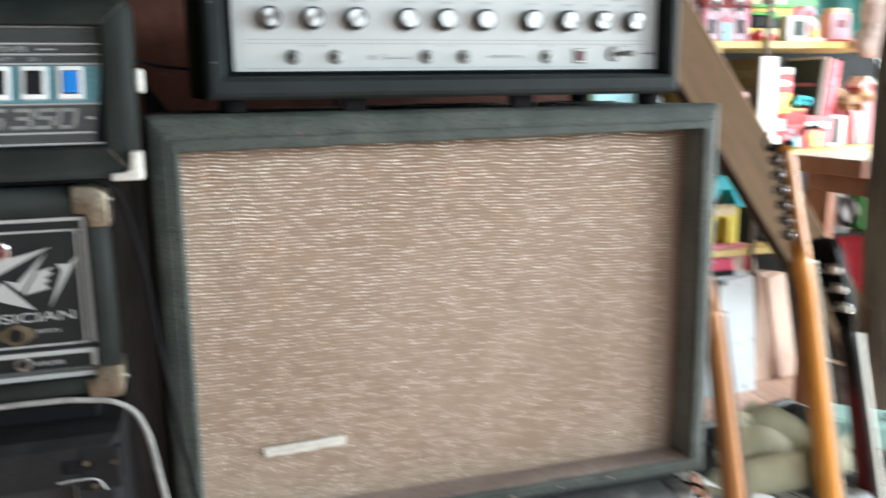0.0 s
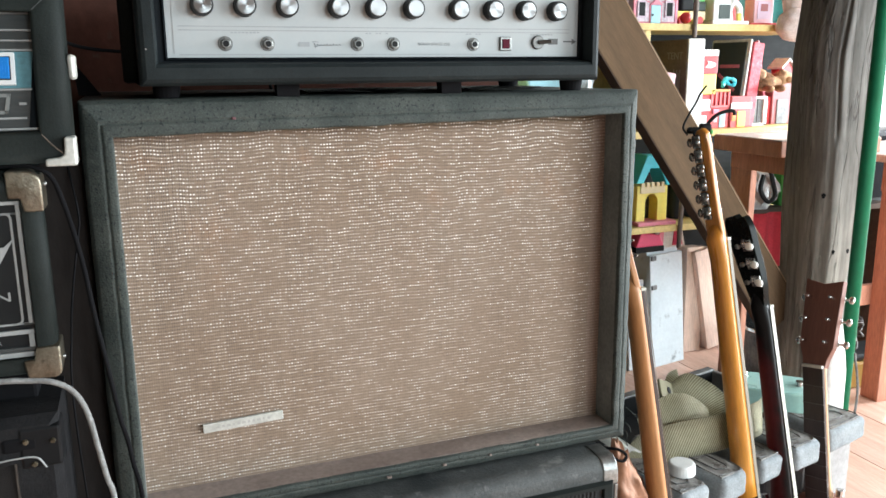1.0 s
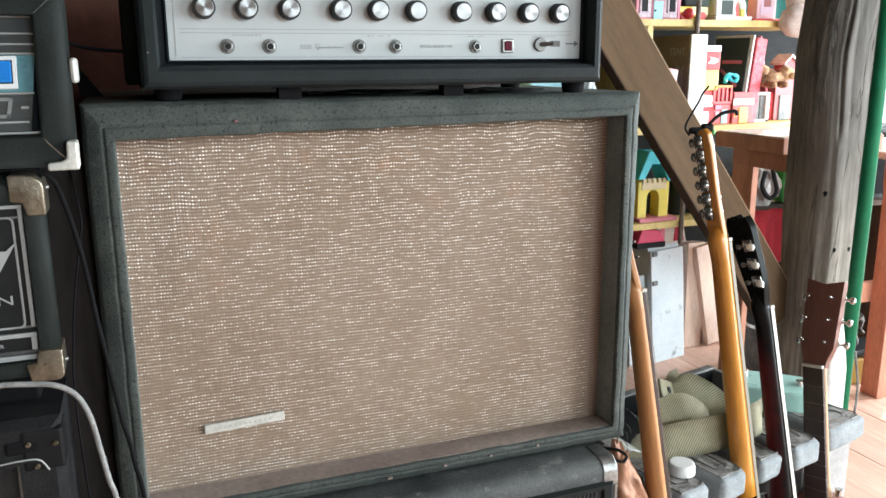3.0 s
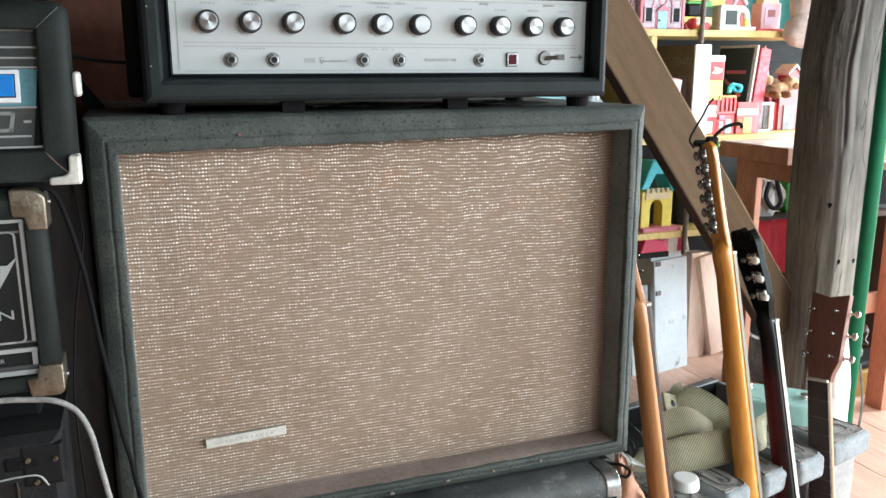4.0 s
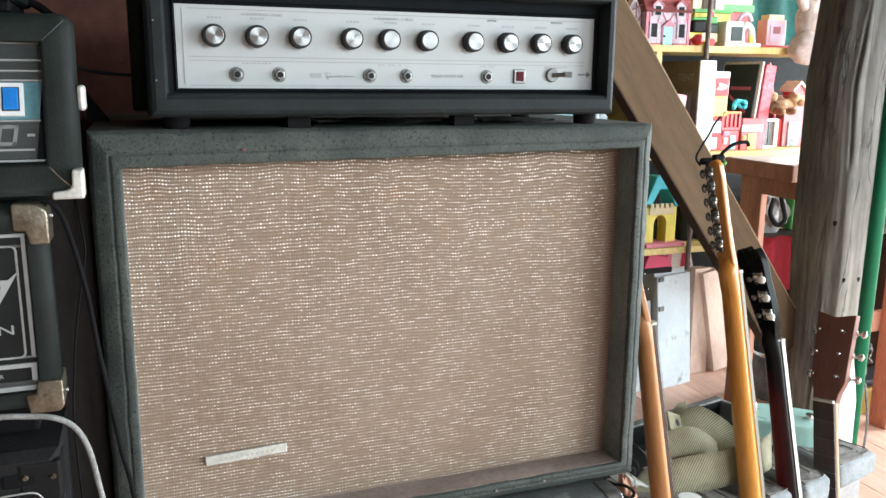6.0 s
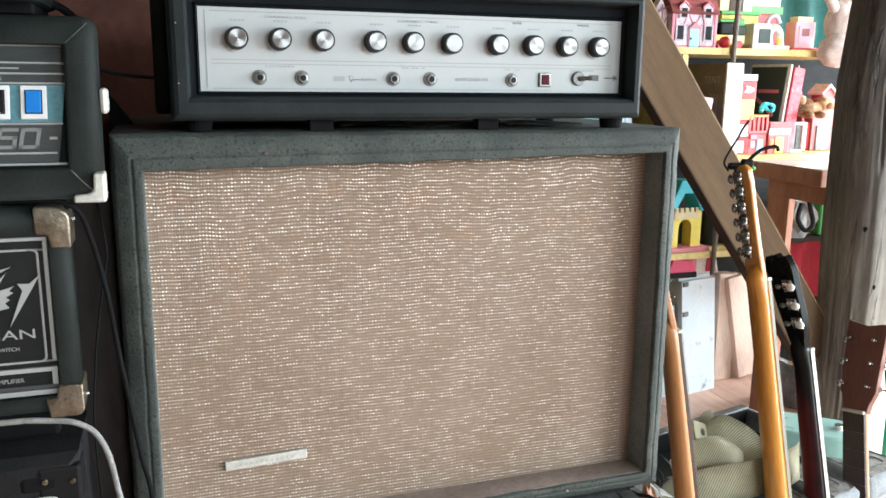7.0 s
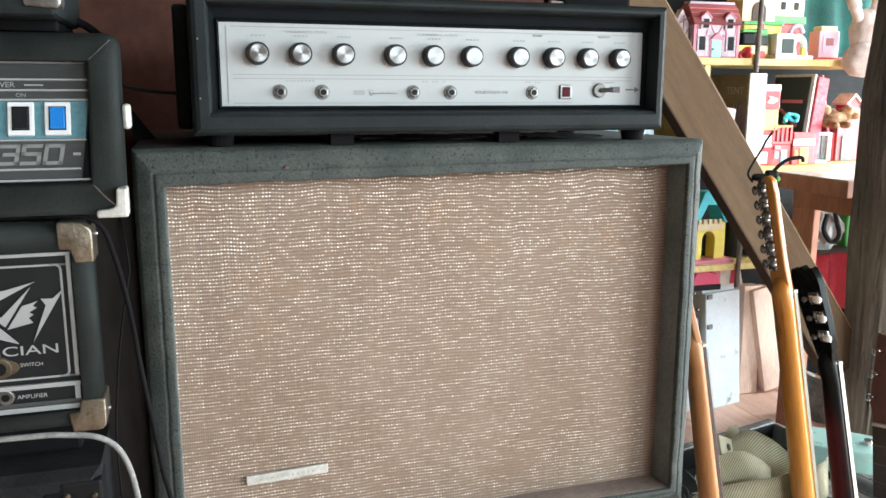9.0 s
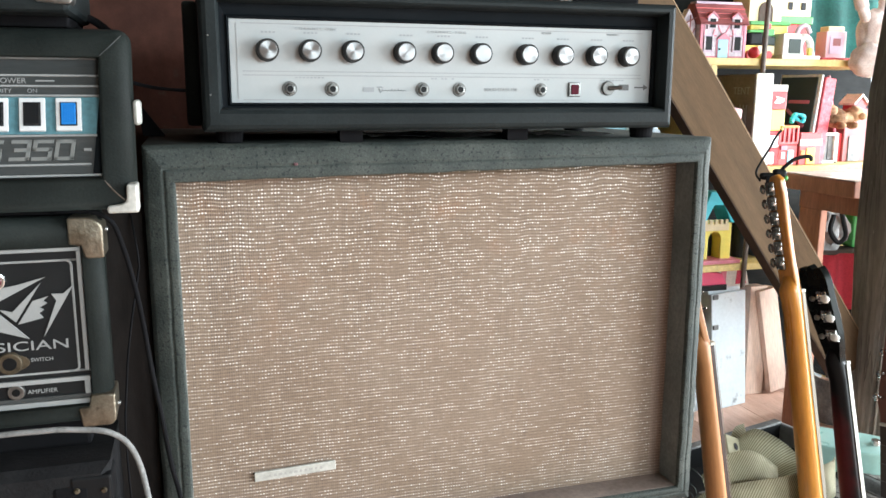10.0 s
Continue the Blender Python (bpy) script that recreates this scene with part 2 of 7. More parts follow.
def letters(name, text, size, mat, parent, at, turn=(90, 0, 0), depth=0.0003, align="CENTER", bold=0.0, wide=1.0):
    c = bpy.data.curves.new(name, "FONT")
    c.body, c.size, c.align_x, c.align_y, c.extrude, c.offset = text, size, align, "CENTER", depth, bold
    tmp = bpy.data.objects.new(name, c)
    me = bpy.data.meshes.new_from_object(tmp)
    bpy.data.objects.remove(tmp)
    me.transform(Matrix.Diagonal((wide, 1, 1, 1)))
    me.materials.append(mat)
    ob = new(name, me)
    ob.parent = parent
    ob.matrix_basis = pose(*at, *turn)
    return ob


# ---- structure ----
def structure(name, bm, mat, label, category):
    return tagged(link(name, bm, mat), label, category, kind="structure")


bm = box(-2.6, 3.3, -5.5, 0.5, FLOOR - 0.08, FLOOR - 0.012)
box(0.3, 3.3, 0.5, 1.9, FLOOR - 0.08, FLOOR - 0.012, into=bm)
sub = structure("floor", bm, BRACEDARK, "worn red-brown wooden board floor", "floor")
structure("wall_amps", box(-2.6, 0.36, 0.42, 0.50, FLOOR, 3.0), WALLRED, "dark red-brown painted board wall behind the amplifiers", "wall")
structure("wall_end", box(0.30, 0.36, 0.50, 1.78, FLOOR, 3.0), WALLDARK, "dark board side of the partition", "wall")
bm = box(0.30, 2.30, 1.78, 1.90, FLOOR, 3.0)
box(3.12, 3.3, 1.78, 1.90, FLOOR, 3.0, into=bm)
box(2.30, 3.12, 1.78, 1.90, FLOOR, 0.72, into=bm)
box(2.30, 3.12, 1.78, 1.90, 2.2, 3.0, into=bm)
structure("wall_back", bm, WALLDARK, "dark grey board wall behind the toy shelves, with an open window", "wall")
structure("wall_left", box(-2.7, -2.6, -5.5, 0.5, FLOOR, 3.0), PLASTER, "aged plaster wall", "wall")
bm = box(-2.6, 0.9, -5.5, -5.4, FLOOR, 3.0)
box(3.08, 3.3, -5.5, -5.4, FLOOR, 3.0, into=bm)
box(0.9, 3.08, -5.5, -5.4, 2.9, 3.0, into=bm)
box(0.9, 3.08, -5.5, -5.4, FLOOR, 1.75, into=bm)
structure("wall_front", bm, PLASTER, "aged plaster wall with a wide high window opening", "wall")
bm = box(3.1, 3.2, 1.7, 1.78, FLOOR, 3.0)
box(3.1, 3.2, -5.4, -3.1, FLOOR, 3.0, into=bm)
# unseen middle stretch, added to keep yard light off the post
box(3.1, 3.2, -0.2, 0.55, FLOOR, 2.1, into=bm)
box(3.1, 3.2, -3.1, 1.7, 2.1, 3.0, into=bm)
structure("wall_right", bm, PLASTER, "unseen plaster wall with two wide openings, middle stretch added to block yard light", "wall")
structure("ceiling", box(-2.7, 3.3, -5.5, 1.9, 3.0, 3.08), BRACEWOOD, "plain brown board ceiling", "ceiling")
structure("ground", box(-60, 60, -60, 60, FLOOR - 0.3, FLOOR - 0.15), PLASTER, "pale dusty yard outside", "ground")

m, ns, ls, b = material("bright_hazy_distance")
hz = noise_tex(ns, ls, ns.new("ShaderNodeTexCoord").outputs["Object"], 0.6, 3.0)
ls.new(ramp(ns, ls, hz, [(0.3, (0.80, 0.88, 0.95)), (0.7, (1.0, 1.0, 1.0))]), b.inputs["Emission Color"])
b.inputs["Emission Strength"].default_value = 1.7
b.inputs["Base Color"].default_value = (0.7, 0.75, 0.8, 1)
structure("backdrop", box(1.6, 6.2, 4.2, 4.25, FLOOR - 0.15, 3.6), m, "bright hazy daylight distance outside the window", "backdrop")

# ---- speaker cabinet ----
ROSY = surf("dull_pink_paint", (0.10, 0.05, 0.055), (0.15, 0.065, 0.075), 60, 200, 0.8, 0.1)


def speaker_cabinet():
    t = thing("speaker_cabinet", "large speaker cabinet in worn green-black vinyl with brown sparkle grille", "speaker cabinet", (0, 0, 0.502))
    W, H, R = 0.339, 0.4905, 0.335
    o = (-0.308, 0.308, 0.027, 0.460)
    f = 0.011
    bm = ring([(-W, R, 0.002, H, 0.412), (-W, R, 0.002, H, 0.014), (-W + 0.004, R - 0.004, 0.006, H - 0.004, 0.008),
               (o[0] - f - 0.002, o[1] + f + 0.002, o[2] - f, o[3] + f + 0.002, 0.002, 0.004), (o[0] - f, o[1] + f, o[2] - f + 0.002, o[3] + f, 0.0035, 0.004),
               (o[0] - f + 0.002, o[1] + f - 0.002, o[2] - f + 0.004, o[3] + f - 0.002, 0.001, 0.004),
               (o[0] - 0.001, o[1] + 0.001, o[2] - 0.001, o[3] + 0.001, 0.0005, 0.008), (o[0], o[1], o[2], o[3], 0.006, 0.008)])
    bmesh.ops.holes_fill(bm, edges=[e for e in bm.edges if e.is_boundary and e.verts[0].co.y > 0.2])
    bmesh.ops.recalc_face_normals(bm, faces=bm.faces)
    soften(bm, [e for e in bm.edges if len(e.link_faces) == 2 and e.calc_face_angle() > 0.2], 0.0016, 2)
    # long edges cut up and nudged, so that the padding under the vinyl reads as uneven
    bmesh.ops.subdivide_edges(bm, edges=[e for e in bm.edges if e.calc_length() > 0.2], cuts=60, use_grid_fill=False)
    for v in bm.verts:
        if v.co.y < 0.03:
            v.co += 0.0012 * noise.noise_vector(v.co * 26) + 0.0006 * noise.noise_vector(v.co * 90)
    part("shell", bm, TOLEX_GREEN, t, smooth=True)
    # loose threads and torn vinyl at the lower corner
    for k, (x, z) in enumerate(((0.326, 0.018), (0.329, 0.028), (0.322, 0.008), (0.331, 0.05))):
        part("loose_thread", tube([(x, 0.004, z), (x + 0.004, -0.003, z - 0.004), (x + 0.002 + 0.003 * k, -0.006, z - 0.012)], 0.0006, 5, 4), TOLEX_GREEN, t)
    x0, x1, z0, z1 = o
    part("jamb", box(x0 - 0.004, x0, 0.007, 0.06, z0, z1), JAMB, t)
    part("jamb", box(x1, x1 + 0.004, 0.007, 0.06, z0, z1), JAMB, t)
    part("jamb", box(x0, x1, 0.007, 0.06, z1, z1 + 0.004), JAMB, t)
    part("ledge", box(x0, x1, 0.007, 0.06, z0 - 0.004, z0), LEDGE, t, "dusty brown inner ledge")
    bm = bmesh.new()
    nx, nz = 90, 60
    rows = [[bm.verts.new((x0 + (x1 - x0) * i / nx, 0.046 + 0.0012 * noise.noise(Vector((i * 0.13, j * 0.2, 3))), z0 + (z1 - z0) * j / nz)) for i in range(nx + 1)] for j in range(nz + 1)]
    for j in range(nz):
        for i in range(nx):
            bm.faces.new((rows[j][i], rows[j][i + 1], rows[j + 1][i + 1], rows[j + 1][i]))
    part("grille_cloth", bm, GRILLE, t, "brown woven grille cloth with silver sparkle threads", smooth=True)
    part("baffle", box(x0, x1, 0.052, 0.066, z0, z1), BRACEDARK, t)
    badge = part("badge", box(-0.048, 0.048, -0.002, 0.002, -0.0058, 0.0058, 0.0010), WHITEMET, t, "narrow silver badge with worn lettering")
    badge.matrix_basis = pose(-0.191, 0.043, 0.603 - 0.502, 0, -2, 0)
    bm = bmesh.new()
    for i in range(11):
        w = 0.0022 + 0.001 * ((i * 7) % 3)
        box(-0.030 + i * 0.006 - w / 2, -0.030 + i * 0.006 + w / 2, -0.0024, -0.0015, -0.0016, 0.0016, into=bm)
    part("badge_print", bm, plastic("rubbed_badge_print", (0.40, 0.40, 0.375), 0.5), badge)
    part("paint_speck", box(-0.187, -0.1825, 0.0005, 0.006, 0.4675, 0.4705, 0.001), ROSY, t, "dull pink paint speck")
    # staples and nicks along the lower edge
    for x, z, w in ((-0.02, 0.013, 0.005), (0.055, 0.016, 0.004), (0.12, 0.018, 0.003), (0.19, 0.02, 0.003)):
        part("nick", box(x - w * 0.6, x + w * 0.6, -0.0006, 0.004, z - 0.0012, z + 0.0012, 0.0006), LEDGE, t, "torn pale spot in the vinyl")
    return t


def grille_material():
    m, ns, ls, b = material("sparkle_grille_cloth")
    co = ns.new("ShaderNodeTexCoord").outputs["Object"]
    sep = ns.new("ShaderNodeSeparateXYZ")
    ls.new(co, sep.inputs[0])

    def calc(op, a, bb=None, c=None):
        n = ns.new("ShaderNodeMath")
        n.operation = op
        for i, v in enumerate((a, bb, c)):
            if v is None:
                continue
            if isinstance(v, (int, float)):
                n.inputs[i].default_value = v
            else:
                ls.new(v, n.inputs[i])
        return n.outputs[0]
    def clamp(v):
        return calc("MINIMUM", calc("MAXIMUM", v, 0.0), 1.0)

    def centred(v, k):
        return calc("MULTIPLY", calc("SUBTRACT", v, 0.5), k)

    def mul(a, c, f=1.0):
        mx = ns.new("ShaderNodeMix")
        mx.data_type, mx.blend_type = "RGBA", "MULTIPLY"
        mx.inputs[0].default_value = f
        ls.new(a, mx.inputs[6])
        ls.new(c, mx.inputs[7])
        return mx.outputs[2]

    def mixed(f, a, c):
        mx = ns.new("ShaderNodeMix")
        mx.data_type = "RGBA"
        ls.new(f, mx.inputs[0])
        ls.new(a, mx.inputs[6])
        mx.inputs[7].default_value = (*c, 1)
        return mx.outputs[2]

    def cell(u, v, kind="ShaderNodeTexWhiteNoise"):
        comb = ns.new("ShaderNodeCombineXYZ")
        for i, q in enumerate((u, v)):
            if isinstance(q, float):
                comb.inputs[i].default_value = q
            else:
                ls.new(q, comb.inputs[i])
        n = ns.new(kind)
        if kind == "ShaderNodeTexNoise":
            n.inputs["Scale"].default_value, n.inputs["Detail"].default_value = 1.0, 2.0
        ls.new(comb.outputs[0], n.inputs["Vector"])
        return n.outputs[0]
    X, Z = sep.outputs["X"], sep.outputs["Z"]
    sag = noise_tex(ns, ls, co, 8.0, 2.0, (1, 1, 0.8))
    ripple = noise_tex(ns, ls, co, 27.0, 1.5, (1, 1, 0.3))
    upper = clamp(calc("MULTIPLY", calc("SUBTRACT", Z, 0.20), 4.0))
    z = calc("ADD", Z, calc("ADD", calc("MULTIPLY", centred(sag, 0.015), calc("ADD", 0.3, calc("MULTIPLY", upper, 0.7))), calc("MULTIPLY", centred(ripple, 0.0065), calc("ADD", 0.12, upper))))
    row = calc("DIVIDE", z, 0.0041)
    idx = calc("FLOOR", row)
    off = calc("SUBTRACT", calc("SUBTRACT", row, idx), 0.5)
    fr = calc("ABSOLUTE", off)
    # pale dashes along each pick, broken by knots
    patch = noise_tex(ns, ls, co, 11.0, 4.0)
    near_side = clamp(calc("MULTIPLY", calc("SUBTRACT", 0.10, X), 2.6))
    dash = clamp(calc("MULTIPLY", calc("SUBTRACT", cell(calc("MULTIPLY", X, 44.0), calc("MULTIPLY", idx, 3.7), "ShaderNodeTexNoise"), calc("SUBTRACT", calc("SUBTRACT", calc("SUBTRACT", 0.458, calc("MULTIPLY", near_side, 0.03)), calc("ADD", 0.03, calc("MULTIPLY", upper, 0.02))), centred(patch, 0.30))), 6.0))
    line = clamp(calc("MULTIPLY", calc("SUBTRACT", 0.185, fr), 8.0))
    pale = calc("MULTIPLY", calc("MULTIPLY", line, dash), clamp(calc("MULTIPLY", calc("SUBTRACT", 0.293, X), 120.0)))
    # one bright bead where pick and warp cross
    xx = calc("ADD", X, calc("ADD", calc("MULTIPLY", sag, 0.006), calc("MULTIPLY", cell(idx, 9.0), 0.0012)))
    col_n = calc("DIVIDE", xx, 0.0036)
    ci = calc("FLOOR", col_n)
    dx = calc("SUBTRACT", calc("SUBTRACT", col_n, ci), 0.5)
    dist = calc("SQRT", calc("ADD", calc("MULTIPLY", calc("MULTIPLY", dx, dx), 0.55), calc("MULTIPLY", calc("MULTIPLY", off, off), 1.25)))
    luck = cell(ci, idx)
    size = calc("ADD", calc("ADD", 0.082, calc("MULTIPLY", upper, 0.038)), calc("MULTIPLY", luck, 0.165))
    bead = calc("MULTIPLY", clamp(calc("MULTIPLY", calc("SUBTRACT", size, dist), 9.0)), clamp(calc("MULTIPLY", calc("SUBTRACT", calc("ADD", luck, calc("MULTIPLY", upper, 0.12)), 0.24), 1.8)))
    selvedge = clamp(calc("MULTIPLY", calc("SUBTRACT", calc("ADD", X, centred(ripple, 0.006)), 0.287), 260.0))
    open_weave = calc("SUBTRACT", 1.0, calc("MULTIPLY", selvedge, 0.8))
    spark = calc("MULTIPLY", calc("MULTIPLY", calc("MULTIPLY", bead, dash), calc("ADD", 0.68, calc("MULTIPLY", upper, 0.32))), open_weave)
    # thin dark warp threads, each with its own strength
    w = calc("DIVIDE", calc("ADD", X, calc("MULTIPLY", sag, 0.006)), 0.0025)
    wi = calc("FLOOR", w)
    wf = calc("ABSOLUTE", calc("SUBTRACT", calc("SUBTRACT", w, wi), 0.5))
    reach = cell(wi, calc("MULTIPLY", Z, 30.0), "ShaderNodeTexNoise")
    strength = calc("MULTIPLY", clamp(calc("MULTIPLY", calc("SUBTRACT", calc("ADD", calc("MULTIPLY", cell(wi, 3.0), 0.5), reach), 0.46), 2.2)), clamp(calc("MULTIPLY", calc("SUBTRACT", 0.3, wf), 5.0)))
    tone = ramp(ns, ls, noise_tex(ns, ls, co, 3.6, 6.0), [(0.32, (0.202, 0.141, 0.098)), (0.5, (0.230, 0.168, 0.124)), (0.68, (0.256, 0.196, 0.150))])
    stain = calc("MULTIPLY", clamp(calc("MULTIPLY", calc("SUBTRACT", noise_tex(ns, ls, co, 14.0, 4.0), 0.55), 7.0)), calc("MULTIPLY", upper, 0.5))
    tone = mixed(stain, tone, (0.27, 0.135, 0.065))
    # one small dark smudge
    du, dv = calc("DIVIDE", calc("SUBTRACT", X, 0.104), 0.004), calc("DIVIDE", calc("SUBTRACT", Z, 0.112), 0.011)
    smudge = clamp(calc("MULTIPLY", calc("SUBTRACT", calc("ADD", 1.0, centred(ripple, 1.2)), calc("SQRT", calc("ADD", calc("MULTIPLY", du, du), calc("MULTIPLY", dv, dv)))), 0.9))
    tone = mixed(calc("MULTIPLY", smudge, 0.45), tone, (0.10, 0.07, 0.05))
    # rusty damp stain in the upper corner; shade under the top lip painted as a dark edge
    du, dv = calc("DIVIDE", calc("SUBTRACT", X, -0.286), 0.017), calc("DIVIDE", calc("SUBTRACT", Z, 0.425), 0.015)
    damp = clamp(calc("SUBTRACT", calc("ADD", 1.15, centred(noise_tex(ns, ls, co, 60.0, 3.0), 1.6)), calc("SQRT", calc("ADD", calc("MULTIPLY", du, du), calc("MULTIPLY", dv, dv)))))
    tone = mixed(calc("MULTIPLY", damp, 0.6), tone, (0.20, 0.112, 0.064))
    lip_shade = clamp(calc("MULTIPLY", calc("SUBTRACT", calc("ADD", Z, centred(ripple, 0.006)), 0.4490), 400.0))
    tone = mixed(calc("MULTIPLY", lip_shade, 0.7), tone, (0.085, 0.062, 0.028))
    tone = mixed(calc("MULTIPLY", selvedge, 0.6), tone, (0.25, 0.178, 0.145))
    tone = mul(tone, ramp(ns, ls, noise_tex(ns, ls, co, 420.0, 2.0, (1, 1, 2.0)), [(0.3, (0.72, 0.71, 0.7)), (0.7, (1.2, 1.2, 1.2))]), 0.7)
    tone = mul(tone, ramp(ns, ls, fr, [(0.25, (1.05, 1.05, 1.05)), (0.47, (0.78, 0.77, 0.76))]))
    tone = mixed(calc("MULTIPLY", calc("MULTIPLY", strength, clamp(calc("MULTIPLY", calc("SUBTRACT", fr, 0.08), 6.0))), calc("ADD", calc("ADD", calc("ADD", 0.10, calc("MULTIPLY", upper, 0.10)), calc("MULTIPLY", near_side, 0.22)), clamp(calc("MULTIPLY", calc("SUBTRACT", patch, 0.34), 1.6)))), tone, (0.085, 0.062, 0.05))
    tone = mixed(calc("MULTIPLY", calc("MULTIPLY", pale, 0.66), calc("ADD", 0.24, calc("MULTIPLY", cell(idx, 5.0), 0.36))), tone, (0.70, 0.61, 0.52))
    tone = mixed(spark, tone, (0.98, 0.94, 0.89))
    ls.new(tone, b.inputs["Base Color"])
    ls.new(calc("SUBTRACT", 0.8, calc("MULTIPLY", spark, 0.45)), b.inputs["Roughness"])
    bp = node(ns, "ShaderNodeBump", Strength=0.6, Distance=0.001)
    ls.new(calc("ADD", calc("MULTIPLY", wf, 0.3), calc("SUBTRACT", calc("MULTIPLY", spark, 0.5), calc("MULTIPLY", fr, 0.6))), bp.inputs["Height"])
    ls.new(bp.outputs[0], b.inputs["Normal"])
    return m


GRILLE = grille_material()
speaker_cabinet()


# ---- amplifier head on the cabinet ----
BEZEL = surf("blue_black_bezel", (0.006, 0.008, 0.010), (0.010, 0.012, 0.014), 14, 200, 0.8, 0.1, grain=0.2, spec=0.05)
KNOBBLACK = surf("dusty_black_knob", (0.014, 0.015, 0.016), (0.026, 0.027, 0.028), 60, 300, 0.6, 0.1, spec=0.25)


def amp_head():
    t = thing("amplifier_head", "black vinyl amplifier head with silver control panel on the speaker cabinet", "amplifier", (0, 0, 1.006))
    L, R, H = -0.277, 0.262, 0.142
    o = (-0.261, 0.250, 0.022, 0.131)
    p = (-0.247, 0.244, 0.029, 0.114)
    bm = ring([(L, R, 0, H, 0.24), (L, R, 0, H, -0.004), (L + 0.003, R - 0.003, 0.003, H - 0.003, -0.010),
               (L + 0.007, R - 0.007, 0.007, H - 0.006, -0.012), (o[0], o[1], o[2] - 0.004, o[3] + 0.002, -0.012), (o[0] + 0.001, o[1], o[2], o[3], -0.009),
               (o[0] + 0.004, o[1] - 0.001, o[2] + 0.002, o[3] - 0.002, 0.012)])
    bmesh.ops.holes_fill(bm, edges=[e for e in bm.edges if e.is_boundary and e.verts[0].co.y > 0.2])
    part("shell", bm, TOLEX_BLACK, t)
    part("bezel", ring([(o[0] + 0.004, o[1] - 0.001, o[2] + 0.002, o[3] - 0.002, 0.012), (p[0] - 0.004, p[1] + 0.003, p[2] - 0.003, p[3] + 0.004, 0.014),
                        (p[0] - 0.002, p[1] + 0.002, p[2] - 0.002, p[3] + 0.002, 0.011), (p[0] - 0.0005, p[1] + 0.0005, p[2] - 0.0005, p[3] + 0.0005, 0.013), (p[0], p[1], p[2], p[3], 0.019)]), BEZEL, t)
    panel = part("control_panel", box(p[0], p[1], 0.016, 0.020, p[2], p[3]), PANEL, t, "silver panel with fine grey print")
    y = 0.016
    bm = bmesh.new()
    for z in (p[2] + 0.0030, p[2] + 0.0285, p[2] + 0.0325, p[3] - 0.004):
        box(p[0] + 0.012, p[1] - 0.012 if z > p[2] + 0.02 else p[1] - 0.09, y - 0.0004, y + 0.001, z - 0.0004, z + 0.0004, into=bm)
    for x in (p[0] + 0.007, ):
        box(x - 0.0004, x + 0.0004, y - 0.0004, y + 0.001, p[2] + 0.004, p[3] - 0.004, into=bm)
    part("rule", bm, plastic("grey_rule_print", (0.28, 0.285, 0.285), 0.6), panel)
    bm = bmesh.new()
    for x in (-0.207, -0.163, -0.117, -0.059, -0.016, 0.029, 0.085, 0.129, 0.172, 0.214):
        for k in range(4):
            box(x - 0.008 + k * 0.004, x - 0.0055 + k * 0.004, y - 0.0004, y + 0.001, 0.1005, 0.1022, into=bm)
    for x, n in ((-0.165, 8), (-0.017, 7), (0.105, 6), (0.194, 8)):
        for k in range(n):
            if n > 7 or k % 3 < 2:
                box(x - n * 0.002 + k * 0.004, x - n * 0.002 + k * 0.004 + 0.0025, y - 0.0004, y + 0.001, 0.0545, 0.056, into=bm)
    tagged(part("print", bm, FAINT, panel), kind="stuff")
    letters("lettering", "C H A N N E L   O N E", 0.0040, FAINT, panel, (-0.158, y - 0.0002, 0.1055), wide=1.12)
    letters("lettering", "C H A N N E L   T W O", 0.0040, FAINT, panel, (-0.013, y - 0.0002, 0.1055), wide=1.12)
    letters("lettering", "REVERB", 0.0035, FAINT, panel, (0.107, y - 0.0002, 0.1075))
    letters("lettering", "TREMOLO", 0.0035, FAINT, panel, (0.192, y - 0.0002, 0.1075))
    letters("lettering", "SOLID STATE 150", 0.0052, FAINT, panel, (0.052, y - 0.0002, 0.0435))
    # maker's script, drawn as a plain squiggle
    pts = []
    for i in range(26):
        u = i / 25
        tall = 0.0028 if i < 4 else 0.0018 if i in (12, 13, 18) else 0.0008
        pts.append((-0.091 + 0.031 * u + 0.0009 * math.cos(i * 2.2), y - 0.0003, 0.0424 + tall * math.sin(i * 2.2)))
    part("maker_mark", tube(pts, 0.00034, 5, 3), PRINT, panel)
    part("maker_mark", tube([(-0.093, y - 0.0003, 0.0455), (-0.089, y - 0.0003, 0.0461), (-0.086, y - 0.0003, 0.0453)], 0.0003, 5, 3), PRINT, panel)
    part("maker_mark", box(-0.108, -0.096, y - 0.0004, y + 0.001, 0.0405, 0.0455), FAINT, panel)
    for i, x in enumerate((-0.2093, -0.165, -0.1195, -0.0625, -0.0195, 0.0255, 0.0815, 0.1258, 0.1690, 0.2110)):
        k = part("knob", rod((x, y, 0.083), (x, y - 0.0135, 0.083), 0.0119, 0.0113, 32, 0.0008), KNOBBLACK, t)
        cap = part("knob_cap", rod((0, -0.0132, 0), (0, -0.0146, 0), 0.0096, 0.0092, 32, 0.0004), SPUN, k, "brushed aluminium cap")
        cap.matrix_basis = pose(x, y, 0.083, 0, 37 * i, 0)
